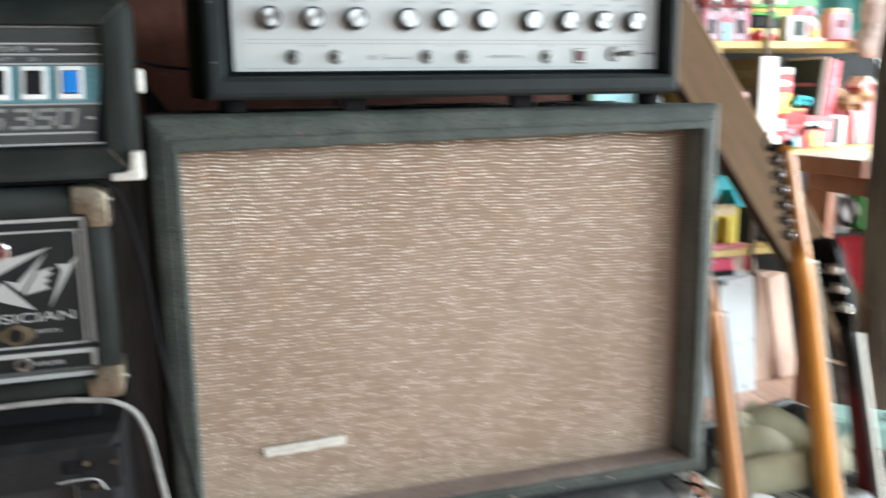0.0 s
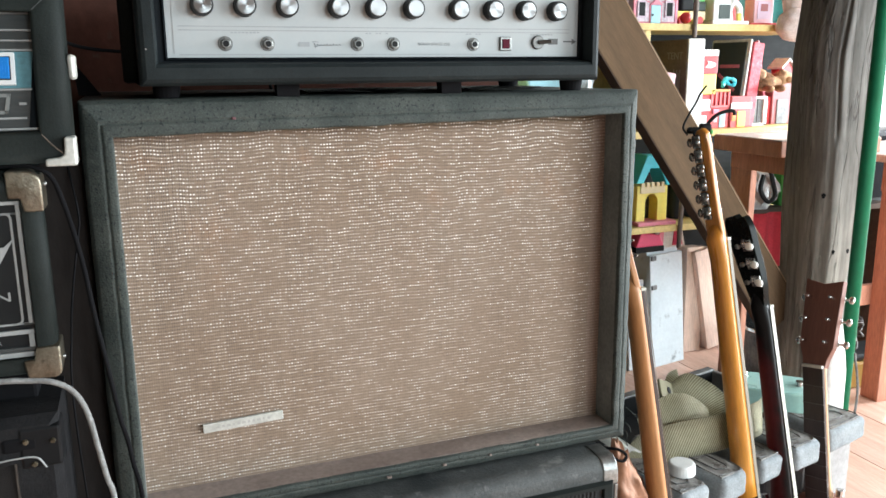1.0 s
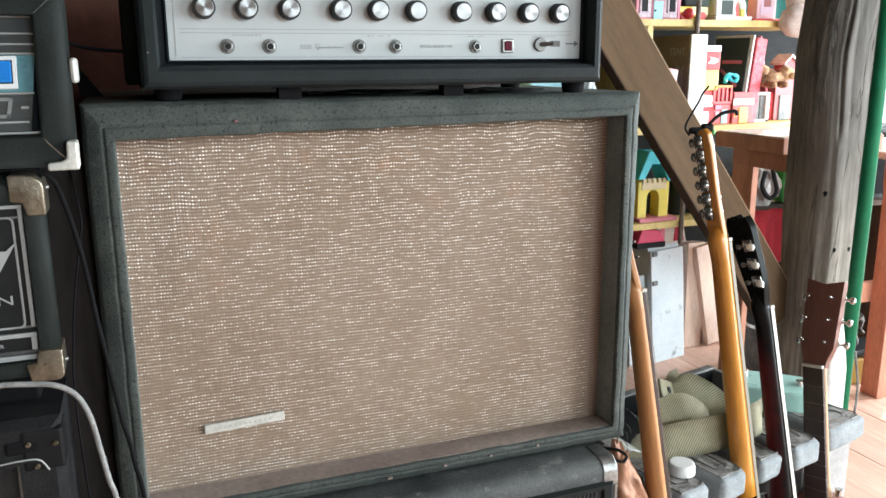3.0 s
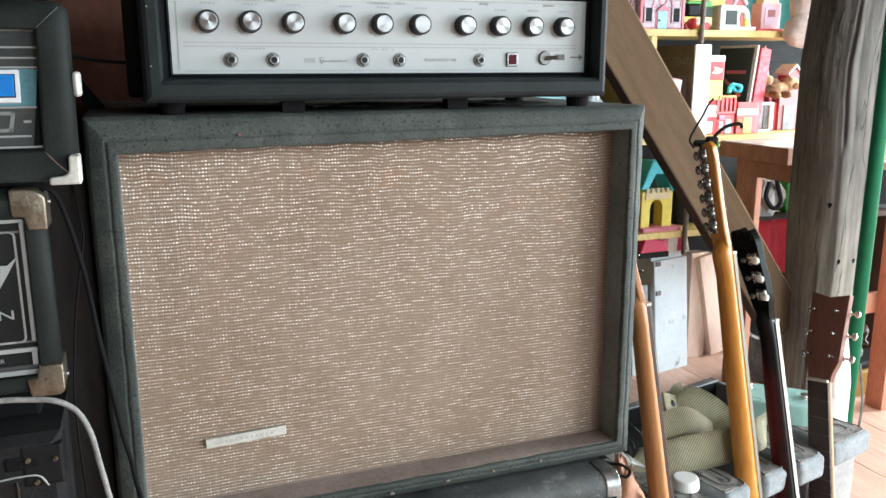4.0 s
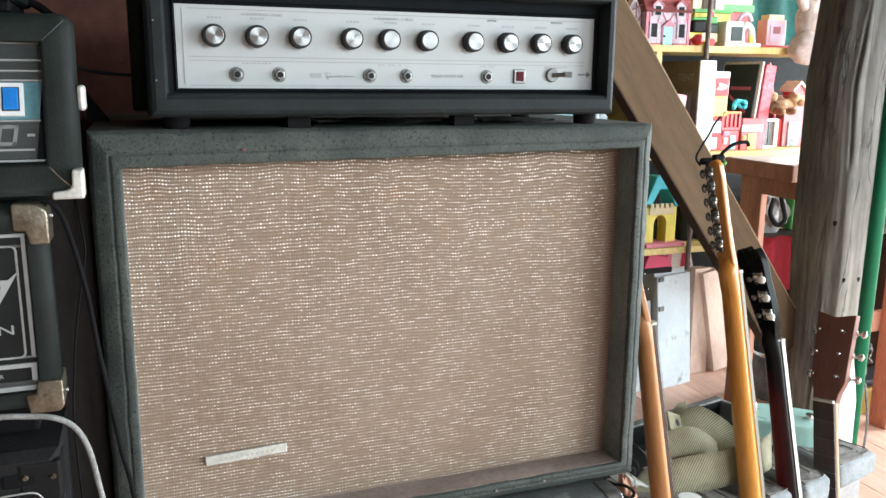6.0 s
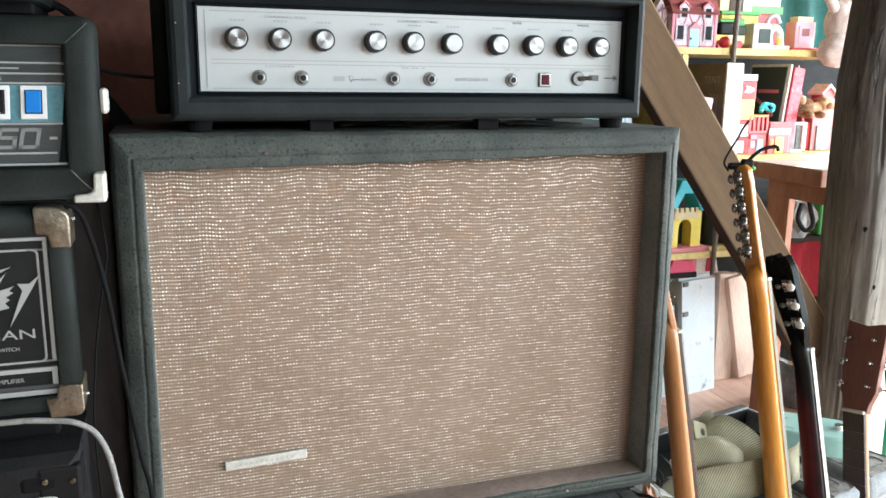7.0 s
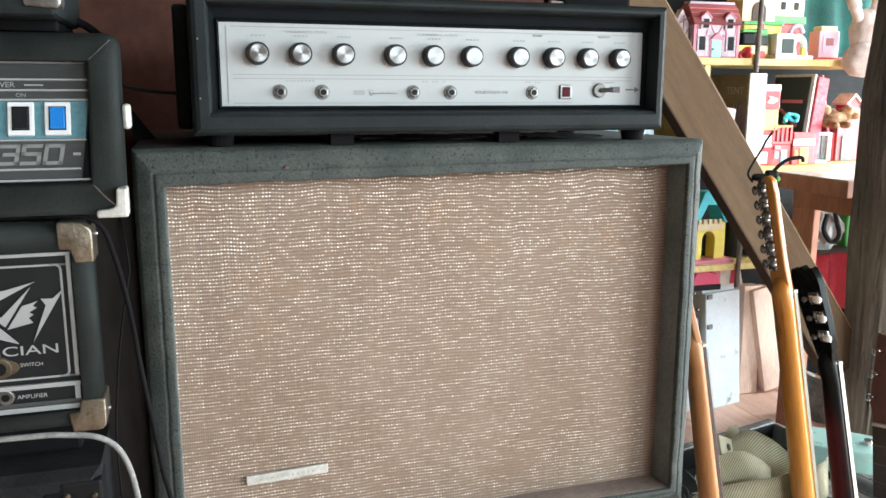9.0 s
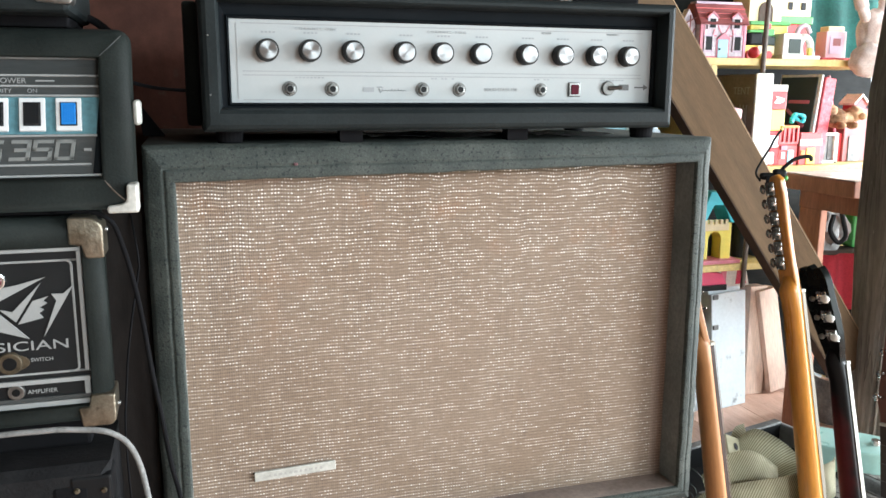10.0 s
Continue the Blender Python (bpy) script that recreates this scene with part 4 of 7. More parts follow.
OLDBRASS = surf("dull_old_brass", (0.07, 0.055, 0.035), (0.15, 0.12, 0.08), 60, 300, 0.5, 0.15, metal=0.6)


def lower_head():
    t = thing("amplifier_head", "black amplifier head with chrome corners and white framed panel", "amplifier", (-0.369, 0, 0.728))
    L, H = -0.62, 0.202
    bm = ring([(L + 0.03, -0.030, 0, H, 0.22), (L, -0.006, 0, H, -0.042), (L + 0.002, -0.007, 0.0015, H - 0.0015, -0.050), (L + 0.005, -0.0095, 0.005, H - 0.005, -0.0565), (L + 0.011, -0.0135, 0.011, H - 0.011, -0.060),
               (L + 0.03, -0.0238, 0.0195, H - 0.0255, -0.0605), (L + 0.03, -0.0245, 0.0203, H - 0.0263, -0.0595), (L + 0.03, -0.025, 0.021, H - 0.027, -0.050)])
    bmesh.ops.holes_fill(bm, edges=[e for e in bm.edges if e.is_boundary and e.verts[0].co.y > 0.2])
    part("shell", bm, TOLEX_OLD, t, smooth=True)
    panel = part("control_panel", box(L + 0.03, -0.025, -0.0525, -0.049, 0.021, H - 0.027), PANELBLACK, t, "black panel with white frame lines")
    y0, y1 = -0.0545, -0.0515
    def strip(name, x0, x1, z0, z1, m=LINE, d=0.0):
        return part(name, box(x0, x1, y0 - d, y1, z0, z1, 0.0005), m, panel)
    strip("frame_line", L + 0.03, -0.0256, 0.1712, 0.1748, d=0.001)
    strip("frame_line", -0.0298, -0.0258, 0.0545, 0.1712, d=0.001)
    strip("frame_line", L + 0.03, -0.0256, 0.0438, 0.0482, d=0.001)
    strip("frame_line", -0.0312, -0.0262, 0.0305, 0.0438, d=0.001)
    strip("frame_line", L + 0.03, -0.0252, 0.0208, 0.0258, d=0.001)
    strip("frame_line", L + 0.03, -0.0256, 0.0266, 0.0305, GREYPANEL)
    # inner rounded frame
    r = 0.005
    xa, za, zb = -0.0350, 0.0535, 0.1625
    pts = [(-0.5, y1, zb), (xa - r - 0.02, y1, zb), (xa - r - 0.004, y1, zb)] + [(xa - r + r * math.sin(a), y1, zb - r + r * math.cos(a)) for a in (0, 0.5, 1.0, 1.57)] + [(xa, y1, zb - r - 0.004), (xa, y1, zb - r - 0.02), (xa, y1, za + r + 0.02), (xa, y1, za + r + 0.004)] + [(xa - r + r * math.cos(a), y1, za + r - r * math.sin(a)) for a in (0, 0.5, 1.0, 1.57)] + [(xa - r - 0.004, y1, za), (xa - r - 0.02, y1, za), (-0.5, y1, za)]
    part("frame_line", tube(pts, 0.0016, 6, 4), LINE, panel)
    # angular emblem, as plain pointed shapes
    for pg in (
            [(-0.0651, 0.1475), (-0.0907, 0.1413), (-0.1201, 0.1363), (-0.1392, 0.1149), (-0.1093, 0.1257)],
            [(-0.0693, 0.1428), (-0.0944, 0.1059), (-0.1076, 0.1182), (-0.097, 0.1156)],
            [(-0.111, 0.1171), (-0.0842, 0.0891), (-0.1247, 0.1028)],
            [(-0.0640, 0.1290), (-0.0784, 0.1251), (-0.0929, 0.1035), (-0.0700, 0.1085), (-0.0735, 0.1130), (-0.0690, 0.1160), (-0.0725, 0.1185), (-0.0655, 0.1225), (-0.0690, 0.1245)],
            [(-0.0402, 0.1391), (-0.0505, 0.1305), (-0.0610, 0.1310), (-0.0570, 0.1245), (-0.0709, 0.0895), (-0.0510, 0.1215)]):
        part("emblem", prism([(0.956 * x + 0.0044, z) for x, z in pg], "y", y0, y1), LINE, panel)
    letters("lettering", "MUSICIAN", 0.0130, LINE, panel, (-0.0415, y1 - 0.0012, 0.0813), align="RIGHT", bold=0.0, wide=1.6)
    letters("lettering", "SWITCH", 0.0052, LINE, panel, (-0.0670, y1 - 0.0012, 0.0675))
    letters("lettering", "AMPLIFIER", 0.0058, LINE, panel, (-0.0690, y1 - 0.0012, 0.0360))
    s = part("switch_socket", rod((-0.0945, y1, 0.066), (-0.0945, y1 - 0.004, 0.066), 0.0112, 0.0105, 24, 0.001), OLDBRASS, t, "dull brass switch socket")
    part("flange", prism([(-0.0945 + 0.017 * math.cos(q) * (1 if abs(math.cos(q)) > 0.5 else 0.75), 0.066 + 0.0085 * math.sin(q)) for q in [2 * math.pi * k / 20 for k in range(20)]], "y", y1 - 0.0016, y1, 0.0005), OLDBRASS, s)
    part("hole", rod((-0.0945, y1 - 0.004, 0.066), (-0.0945, y1 - 0.0046, 0.066), 0.0062, seg=16), BLACK, s)
    s = part("jack_socket", rod((-0.0915, y1, 0.0375), (-0.0915, y1 - 0.004, 0.0375), 0.0082, 0.0075, 20, 0.001), DULLCHROME, t, "dull chrome jack socket")
    part("hole", rod((-0.0915, y1 - 0.004, 0.0375), (-0.0915, y1 - 0.0046, 0.0375), 0.0036, seg=16), BLACK, s)
    s = part("pilot_lamp", rod((-0.1005, y1, 0.146), (-0.1005, y1 - 0.004, 0.146), 0.0095, 0.009, 20, 0.001), CHROME, t, "red jewel lamp in a chrome ring")
    part("jewel", rod((-0.1005, y1 - 0.003, 0.146), (-0.1005, y1 - 0.008, 0.146), 0.0068, 0.004, 20, 0.001), REDLENS, s)
    # chrome corner caps
    r = 0.013
    arc = [(-0.004 - r + r * math.sin(q), H + 0.0015 - r + r * math.cos(q)) for q in (0, 0.4, 0.8, 1.2, 1.57)]
    top_cap = [(-0.0345, H - 0.0245), (-0.0235, H - 0.0245), (-0.0215, H - 0.0375), (-0.004, H - 0.0375)] + arc[::-1] + [(-0.0345, H + 0.0015)]
    arc = [(-0.004 - 0.008 + 0.008 * math.cos(q), 0.0065 - 0.008 * math.sin(q)) for q in (0, 0.5, 1.0, 1.57)]
    low_cap = [(-0.0345, -0.0015), (-0.0375, 0.0185), (-0.0275, 0.0190), (-0.0255, 0.0310), (-0.004, 0.0310)] + arc
    for cap in (top_cap, low_cap):
        bm = prism(cap, "y", -0.0635, -0.024, 0.0042, 3)
        for v in bm.verts:
            v.co += 0.0007 * noise.noise_vector(v.co * 110)
        part("corner_cap", bm, CORNERMET, t, "tarnished chrome corner cap", smooth=True)
        zc = sum(q[1] for q in cap) / len(cap)
        part("rivet", rod((-0.0045, -0.038, zc), (-0.0018, -0.038, zc), 0.0032, 0.002, 12, 0.0006), DULLCHROME, t)
    return t


OLDBLACK = surf("worn_black_cloth_covering", (0.009, 0.009, 0.010), (0.018, 0.018, 0.019), 14, 300, 0.8, 0.4, dirt=(0.05, 0.05, 0.048), dirt_at=0.70, spec=0.1)


def bottom_cabinet():
    t = thing("speaker_cabinet", "scuffed black speaker cabinet with white piping under the amplifier heads", "speaker cabinet", (-0.381, 0, FLOOR))
    H = 0.785
    L = -0.66
    bm = ring([(L, 0, 0, H, 0.25), (L, 0, 0, H, -0.072), (L + 0.008, -0.008, 0.008, H - 0.008, -0.082), (L + 0.04, -0.040, 0.04, H - 0.045, -0.082), (L + 0.04, -0.041, 0.041, H - 0.046, -0.062)])
    bmesh.ops.holes_fill(bm, edges=[e for e in bm.edges if e.is_boundary and e.verts[0].co.y > 0.2])
    part("shell", bm, OLDBLACK, t)
    part("grille_cloth", box(L + 0.04, -0.041, -0.064, -0.058, 0.04, H - 0.045), CLOTHBLACK, t)
    part("piping", tube([(-0.043, -0.066, 0.05), (-0.043, -0.067, 0.4), (-0.043, -0.066, H - 0.047)], 0.0016, 6), LINE, t, "white piping")
    bm = box(-0.036, 0.0015, -0.0835, -0.045, H - 0.052, H - 0.010, 0.003)
    part("corner_cap", bm, BLACK, t, "black plastic corner")
    for x, z in ((-0.030, 0.022), (-0.006, 0.020), (-0.024, -0.002)):
        part("screw", rod((x, -0.084, H - 0.045 + z), (x, -0.0865, H - 0.045 + z), 0.003, 0.002, 10), OLDBRASS, t)
    part("recess", box(-0.052, -0.018, -0.0838, -0.07, H - 0.034, H - 0.018, 0.004), RUBBER, t, "dark recess of the worn corner")
    part("worn_line", tube([(-0.056, -0.0836, H - 0.040), (-0.040, -0.0846, H - 0.0385), (-0.022, -0.0846, H - 0.040), (-0.014, -0.0836, H - 0.052)], 0.0009, 5), LINE, t, "thin white worn line")
    part("pad", box(-0.60, -0.02, -0.03, 0.20, H, 0.818, 0.004), RUBBER, t)
    return t


MESHTEAL = surf("grey_green_metal_mesh", (0.06, 0.085, 0.085), (0.13, 0.16, 0.155), 90, 700, 0.5, 0.6, metal=0.4)


def top_case():
    t = thing("equipment_case", "black case with chrome corner on top of the stacked amplifier heads", "case", (-0.381, 0, 1.1055))
    part("shell", box(-0.55, -0.006, -0.052, 0.12, 0.010, 0.16, 0.006), TOLEX_BLACK, t)
    part("corner", prism([(-0.034, 0.018), (-0.006, 0.016), (-0.003, 0.020), (-0.003, 0.06), (-0.014, 0.06), (-0.015, 0.028), (-0.034, 0.027)], "y", -0.056, -0.03, 0.0032, 3), DULLCHROME, t, "dull chrome corner", smooth=True)
    part("mesh_front", box(-0.55, -0.022, -0.0545, -0.050, 0.027, 0.15, 0.001), MESHTEAL, t, "grey-green metal mesh front")
    # black box added to darken the gap under the case
    part("gap_fill", box(-0.54, -0.014, -0.004, 0.115, 0.0, 0.0105, 0.002), RUBBER, t, "added black box darkening the gap under the case")
    return t


def under_cabinet():
    t = thing("speaker_cabinet", "worn black amplifier cabinet with chrome corner carrying the larger cabinet", "speaker cabinet", (0, 0, FLOOR))
    x0, x1, H = -0.355, 0.293, 0.590
    r = 0.021
    bm = prism([(0.30, 0.0), (0.30, H)] + [(-0.017 - r * math.sin(a), H - r + r * math.cos(a)) for a in (0, 0.3, 0.6, 0.9, 1.2, 1.57)] + [(-0.038, 0.0)], "x", x0, x1, 0.003)
    part("shell", bm, WORNGREY, t)
    part("front_frame", ring([(x0 + 0.004, x1 - 0.004, 0.004, H - 0.028, -0.036), (x0 + 0.006, x1 - 0.012, 0.006, H - 0.031, -0.046), (x0 + 0.012, x1 - 0.024, 0.012, H - 0.036, -0.046), (x0 + 0.013, x1 - 0.026, 0.013, H - 0.038, -0.037)]), TOLEX_OLD, t)
    part("grille_cloth", box(x0 + 0.012, x1 - 0.024, -0.0405, -0.037, 0.012, H - 0.037), CLOTHBLACK, t)
    bm = bmesh.new()
    for k in range(100):
        xr = x0 + 0.018 + k * 0.006
        rod((xr, -0.041, 0.014), (xr, -0.041, H - 0.04), 0.0013, seg=6, into=bm)
    tagged(part("grille_cord", bm, CLOTHBLACK, t, "ribbed black grille cloth"), kind="stuff")
    bm = prism([(0.012, H + 0.001)] + [(-0.017 - (r + 0.0015) * math.sin(a), H - r + (r + 0.0015) * math.cos(a)) for a in (0, 0.3, 0.6, 0.9, 1.2, 1.57)] + [(-0.0395, H - 0.036), (0.012, H - 0.036)], "x", x1 - 0.022, x1 + 0.0015, 0.002)
    for v in bm.verts:
        v.co += 0.0006 * noise.noise_vector(v.co * 120)
    part("corner_cap", bm, DULLCHROME, t, "dull chrome corner cap")
    part("edge_strip", box(x1 - 0.004, x1 + 0.0012, -0.0392, -0.030, 0.01, H - 0.037, 0.001), DULLCHROME, t, "dull metal edge strip")
    for a, b in ((-0.07, 0.003), (0.06, 0.004), (0.13, 0.003)):
        part("scuff", box(a - b, a + b, -0.0345, -0.030, H - 0.017, H - 0.014, 0.001), WHITEMET, t, "pale scuff in the vinyl")
    return t


upper_head()
lower_head()
bottom_cabinet()
top_case()
under_cabinet()


# plank colour taken down to carry the near-black shade of the gap
GAPBROWN = surf("gap_shade_brown_board", (0.010, 0.0085, 0.008), (0.022, 0.018, 0.0165), 7, 90, 0.85, 0.3, stretch=(1, 1, 0.4), spec=0.15)


def cable(name, label, pts, r, mat, seg=10):
    t = tagged(link(name, tube(pts, r, seg), mat, smooth=True), label, "cable")
    return t


t = thing("plank", "brown-grey plank standing in the gap beside the cabinet, darkened for the gap's shade", "plank", (-0.36, 0.03, FLOOR))
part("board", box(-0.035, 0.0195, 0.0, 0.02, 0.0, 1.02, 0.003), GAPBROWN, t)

cable("white_cable", "thick white cable draped over the black cabinet", [(-0.62, -0.09, 0.72), (-0.50, -0.093, 0.738), (-0.431, -0.097, 0.741), (-0.403, -0.098, 0.739), (-0.379, -0.1, 0.735), (-0.362, -0.1, 0.722), (-0.352, -0.1, 0.698), (-0.346, -0.1, 0.661), (-0.341, -0.1, 0.629), (-0.335, -0.1, 0.595), (-0.325, -0.1, 0.45), (-0.33, -0.11, 0.2), (-0.36, -0.13, FLOOR + 0.01)], 0.0027, WHITECABLE)
cable("black_cable", "black cable hanging between the amplifier stack and the cabinet", [(-0.62, -0.03, 0.9345), (-0.44, -0.04, 0.9345), (-0.412, -0.045, 0.935), (-0.385, -0.05, 0.935), (-0.366, -0.05, 0.924), (-0.357, -0.045, 0.895), (-0.350, -0.045, 0.861), (-0.345, -0.045, 0.827), (-0.340, -0.045, 0.779), (-0.333, -0.045, 0.725), (-0.326, -0.045, 0.668), (-0.318, -0.047, 0.62), (-0.31, -0.06, 0.5), (-0.32, -0.08, FLOOR + 0.006)], 0.0024, RUBBER)
cable("thin_black_cable", "thin black cable hanging behind the amplifier stack", [(-0.36, 0.05, 0.95), (-0.348, 0.0, 0.883), (-0.350, 0.0, 0.857), (-0.360, 0.0, 0.803), (-0.367, 0.0, 0.749), (-0.372, 0.0, 0.66), (-0.365, 0.01, 0.4), (-0.36, 0.02, FLOOR + 0.005)], 0.0011, RUBBER, 6)
cable("black_cable", "black cable running along the wall between the amplifiers", [(-0.36, 0.14, 1.062), (-0.352, 0.25, 1.056), (-0.32, 0.3, 1.05), (-0.25, 0.33, 1.046), (-0.1, 0.38, 1.04), (-0.05, 0.39, 0.8)], 0.0024, RUBBER, 8)
cable("black_cable", "black cable lying across the top of an amplifier head", [(-0.46, 0.05, 1.106), (-0.410, 0.06, 1.122), (-0.388, 0.09, 1.122), (-0.372, 0.11, 1.112), (-0.366, 0.14, 1.100), (-0.372, 0.17, 1.06), (-0.376, 0.21, 0.98), (-0.38, 0.24, 0.90), (-0.385, 0.3, 0.8)], 0.0042, RUBBER, 8)
# flat triangle added for the dark patch beside the upper head
t = thing("dark_triangle", "added flat dark triangle behind the amplifier head", "strap", (-0.345, 0.19, 0.993))
part("strap", prism([(0.0, 0.0), (0.026, 0.0), (0.002, 0.034), (-0.004, 0.034)], "y", -0.003, 0.003, 0.0008), RUBBER, t)
t = thing("power_adapter", "small black adapter with chrome tip lying on the amplifier head", "adapter", (0.19, 0.06, 1.148))
part("case", box(-0.04, 0.05, -0.02, 0.04, 0.0, 0.03, 0.004), RUBBER, t)
part("tip", rod((-0.056, -0.015, 0.006), (-0.038, -0.015, 0.006), 0.0035, 0.0035, 12, 0.001), CHROME, t)

# ---- guitar rack ----
FOAM = surf("grey_carpet_foam", (0.185, 0.205, 0.217), (0.285, 0.307, 0.32), 24, 260, 0.95, 0.5, dirt=(0.20, 0.19, 0.18), dirt_at=0.64)
FOAMTOP = surf("torn_grey_brown_felt", (0.165, 0.156, 0.145), (0.28, 0.268, 0.253), 28, 160, 0.95, 0.5, dirt=(0.07, 0.06, 0.052), dirt_at=0.55)
RACKGREY = surf("pale_grey_rack_panel", (0.24, 0.24, 0.24), (0.34, 0.34, 0.34), 6, 100, 0.6, 0.1)
RIM = surf("worn_grey_rim", (0.06, 0.06, 0.06), (0.20, 0.20, 0.195), 15, 120, 0.5, 0.3)


def guitar_rack():
    t = thing("guitar_rack", "grey carpeted multi-guitar rack with padded fingers", "guitar rack", (0.395, -0.005, FLOOR), (0, 0, 13))
    top = 0.385 - FLOOR
    for i, (x, y, w, ln) in enumerate(((-0.012, 0.0, 0.060, 0.20), (0.085, 0.004, 0.068, 0.20), (0.174, 0.0, 0.066, 0.20), (0.276, 0.002, 0.062, 0.20), (0.368, -0.004, 0.076, 0.20), (0.528, 0.016, 0.122, 0.125))):
        top = (0.374 if i == 5 else 0.385) - FLOOR
        bm = box(x - w / 2, x + w / 2, y, y + ln, top - 0.044, top, 0.011, 4)
        bmesh.ops.subdivide_edges(bm, edges=[e for e in bm.edges if e.calc_length() > 0.02], cuts=8, use_grid_fill=True)
        for v in bm.verts:
            v.co += 0.0022 * noise.noise_vector(v.co * 30 + Vector((i * 3.1, 0, 0))) + 0.0009 * noise.noise_vector(v.co * 110)
        f = part("finger", bm, FOAM, t, "grey foam padded finger", smooth=True)
        bm = bmesh.new()
        n = 10
        rows = []
        for j in range(n + 1):
            rows.append([bm.verts.new((x - w * 0.39 + w * 0.78 * k / 6, y + 0.008 + (ln - 0.016) * j / n, top + 0.0015 + 0.002 * noise.noise(Vector((k * 0.9 + i * 5, j * 0.8, 1.0))))) for k in range(7)])
        for a, b in zip(rows, rows[1:]):
            for k in range(6):
                bm.faces.new((a[k], a[k + 1], b[k + 1], b[k]))
        ret = bmesh.ops.extrude_face_region(bm, geom=bm.faces[:])
        bmesh.ops.translate(bm, verts=[v for v in ret["geom"] if isinstance(v, bmesh.types.BMVert)], vec=(0, 0, -0.006))
        part("worn_pad", bm, FOAMTOP, f, "torn brown-grey top pad")
        # tacked edge of the pad
        q = w * 0.37
        loop = [(x - q, y + 0.014, top + 0.0022), (x + q, y + 0.012, top + 0.0022), (x + q * 0.98, y + ln * 0.5, top + 0.0026), (x + q, y + ln - 0.01, top + 0.0022)]
        part("pad_edge", tube(loop, 0.0011, 5, 5), RIM, f, "dark torn edge of the pad")
        part("pad_edge", tube([(x - q * 0.55, y + 0.030, top + 0.0026), (x + q * 0.45, y + 0.027, top + 0.0026), (x + q * 0.5, y + ln * 0.42, top + 0.0028), (x - q * 0.5, y + ln * 0.45, top + 0.0028), (x - q * 0.55, y + 0.030, top + 0.0026)], 0.0009, 5, 4), RIM, f)
        leg = 0.44 if i == 5 else 0.30
        part("leg_panel", box(x - w * leg, x + w * leg, y + 0.05, y + 0.062, 0.0, top - 0.042, 0.002), RACKGREY, t)
    top = 0.385 - FLOOR
    part("end_box", box(0.478, 0.575, 0.035, 0.150, 0.0, top - 0.055, 0.004), RACKGREY, t, "grey end box of the rack")
    part("front_board", box(-0.05, 0.475, 0.155, 0.175, 0.02, top - 0.005, 0.003), RACKGREY, t)
    part("tray", box(-0.05, 0.545, 0.175, 0.335, top - 0.07, top - 0.05, 0.002), BLACK, t, "black tray behind the fingers")
    part("back_wall", box(-0.05, 0.545, 0.335, 0.350, 0.0, top - 0.008, 0.003), BLACK, t, "black back wall with a worn rim")
    part("rim", box(-0.052, 0.547, 0.333, 0.352, top - 0.010, top - 0.005, 0.002), RIM, t, "worn grey rim")
    part("side_wall", box(-0.060, -0.050, 0.175, 0.350, 0.0, top - 0.008, 0.003), BLACK, t)
    part("side_wall", box(0.545, 0.555, 0.175, 0.350, 0.0, top - 0.01, 0.003), RACKGREY, t)
    return t


guitar_rack()


def ribbon(rows, into=None, n=6):
    """A band of webbing: rows of (centre, half-width vector)."""
    cs = smooth_path([c for c, _ in rows], n)
    ws = smooth_path([w for _, w in rows], n)
    bm = bmesh.new()
    lines = [[bm.verts.new(c + w * s) for s in (-1, -0.5, 0, 0.5, 1)] for c, w in zip(cs, ws)]
    uv = bm.loops.layers.uv.new("band")
    run = 0.0
    for i, (a, b) in enumerate(zip(lines, lines[1:])):
        step = (cs[i + 1] - cs[i]).length
        for k in range(4):
            f = bm.faces.new((a[k], a[k + 1], b[k + 1], b[k]))
            for lp, (u, v) in zip(f.loops, ((run, k / 4), (run, (k + 1) / 4), (run + step, (k + 1) / 4), (run + step, k / 4))):
                lp[uv].uv = (u * 20, v)
        run += step
    bmesh.ops.solidify(bm, geom=bm.faces[:], thickness=0.002)
    return add(into, bm)


def webbing():
    m, ns, ls, b = material("striped_khaki_webbing")
    uvn = ns.new("ShaderNodeUVMap")
    mp = ns.new("ShaderNodeMapping")
    mp.inputs["Rotation"].default_value = (0, 0, radians(38))
    ls.new(uvn.outputs[0], mp.inputs[0])
    w = node(ns, "ShaderNodeTexWave", Scale=4.2, Distortion=0.6)
    w.inputs["Detail Scale"].default_value = 6.0
    ls.new(mp.outputs[0], w.inputs["Vector"])
    co = ns.new("ShaderNodeTexCoord").outputs["Object"]
    col = ramp(ns, ls, w.outputs[1], [(0.06, (0.27, 0.245, 0.16)), (0.38, (0.50, 0.46, 0.32)), (0.8, (0.62, 0.58, 0.43))])
    mx = ns.new("ShaderNodeMix")
    mx.data_type, mx.blend_type = "RGBA", "MULTIPLY"
    mx.inputs[0].default_value = 0.6
    ls.new(col, mx.inputs[6])
    ls.new(ramp(ns, ls, noise_tex(ns, ls, co, 25, 4.0), [(0.3, (0.65, 0.65, 0.6)), (0.7, (1.1, 1.1, 1.1))]), mx.inputs[7])
    ls.new(mx.outputs[2], b.inputs["Base Color"])
    b.inputs["Roughness"].default_value = 0.9
    bp = node(ns, "ShaderNodeBump", Strength=0.25, Distance=0.001)
    ls.new(w.outputs[1], bp.inputs["Height"])
    ls.new(bp.outputs[0], b.inputs["Normal"])
    return m


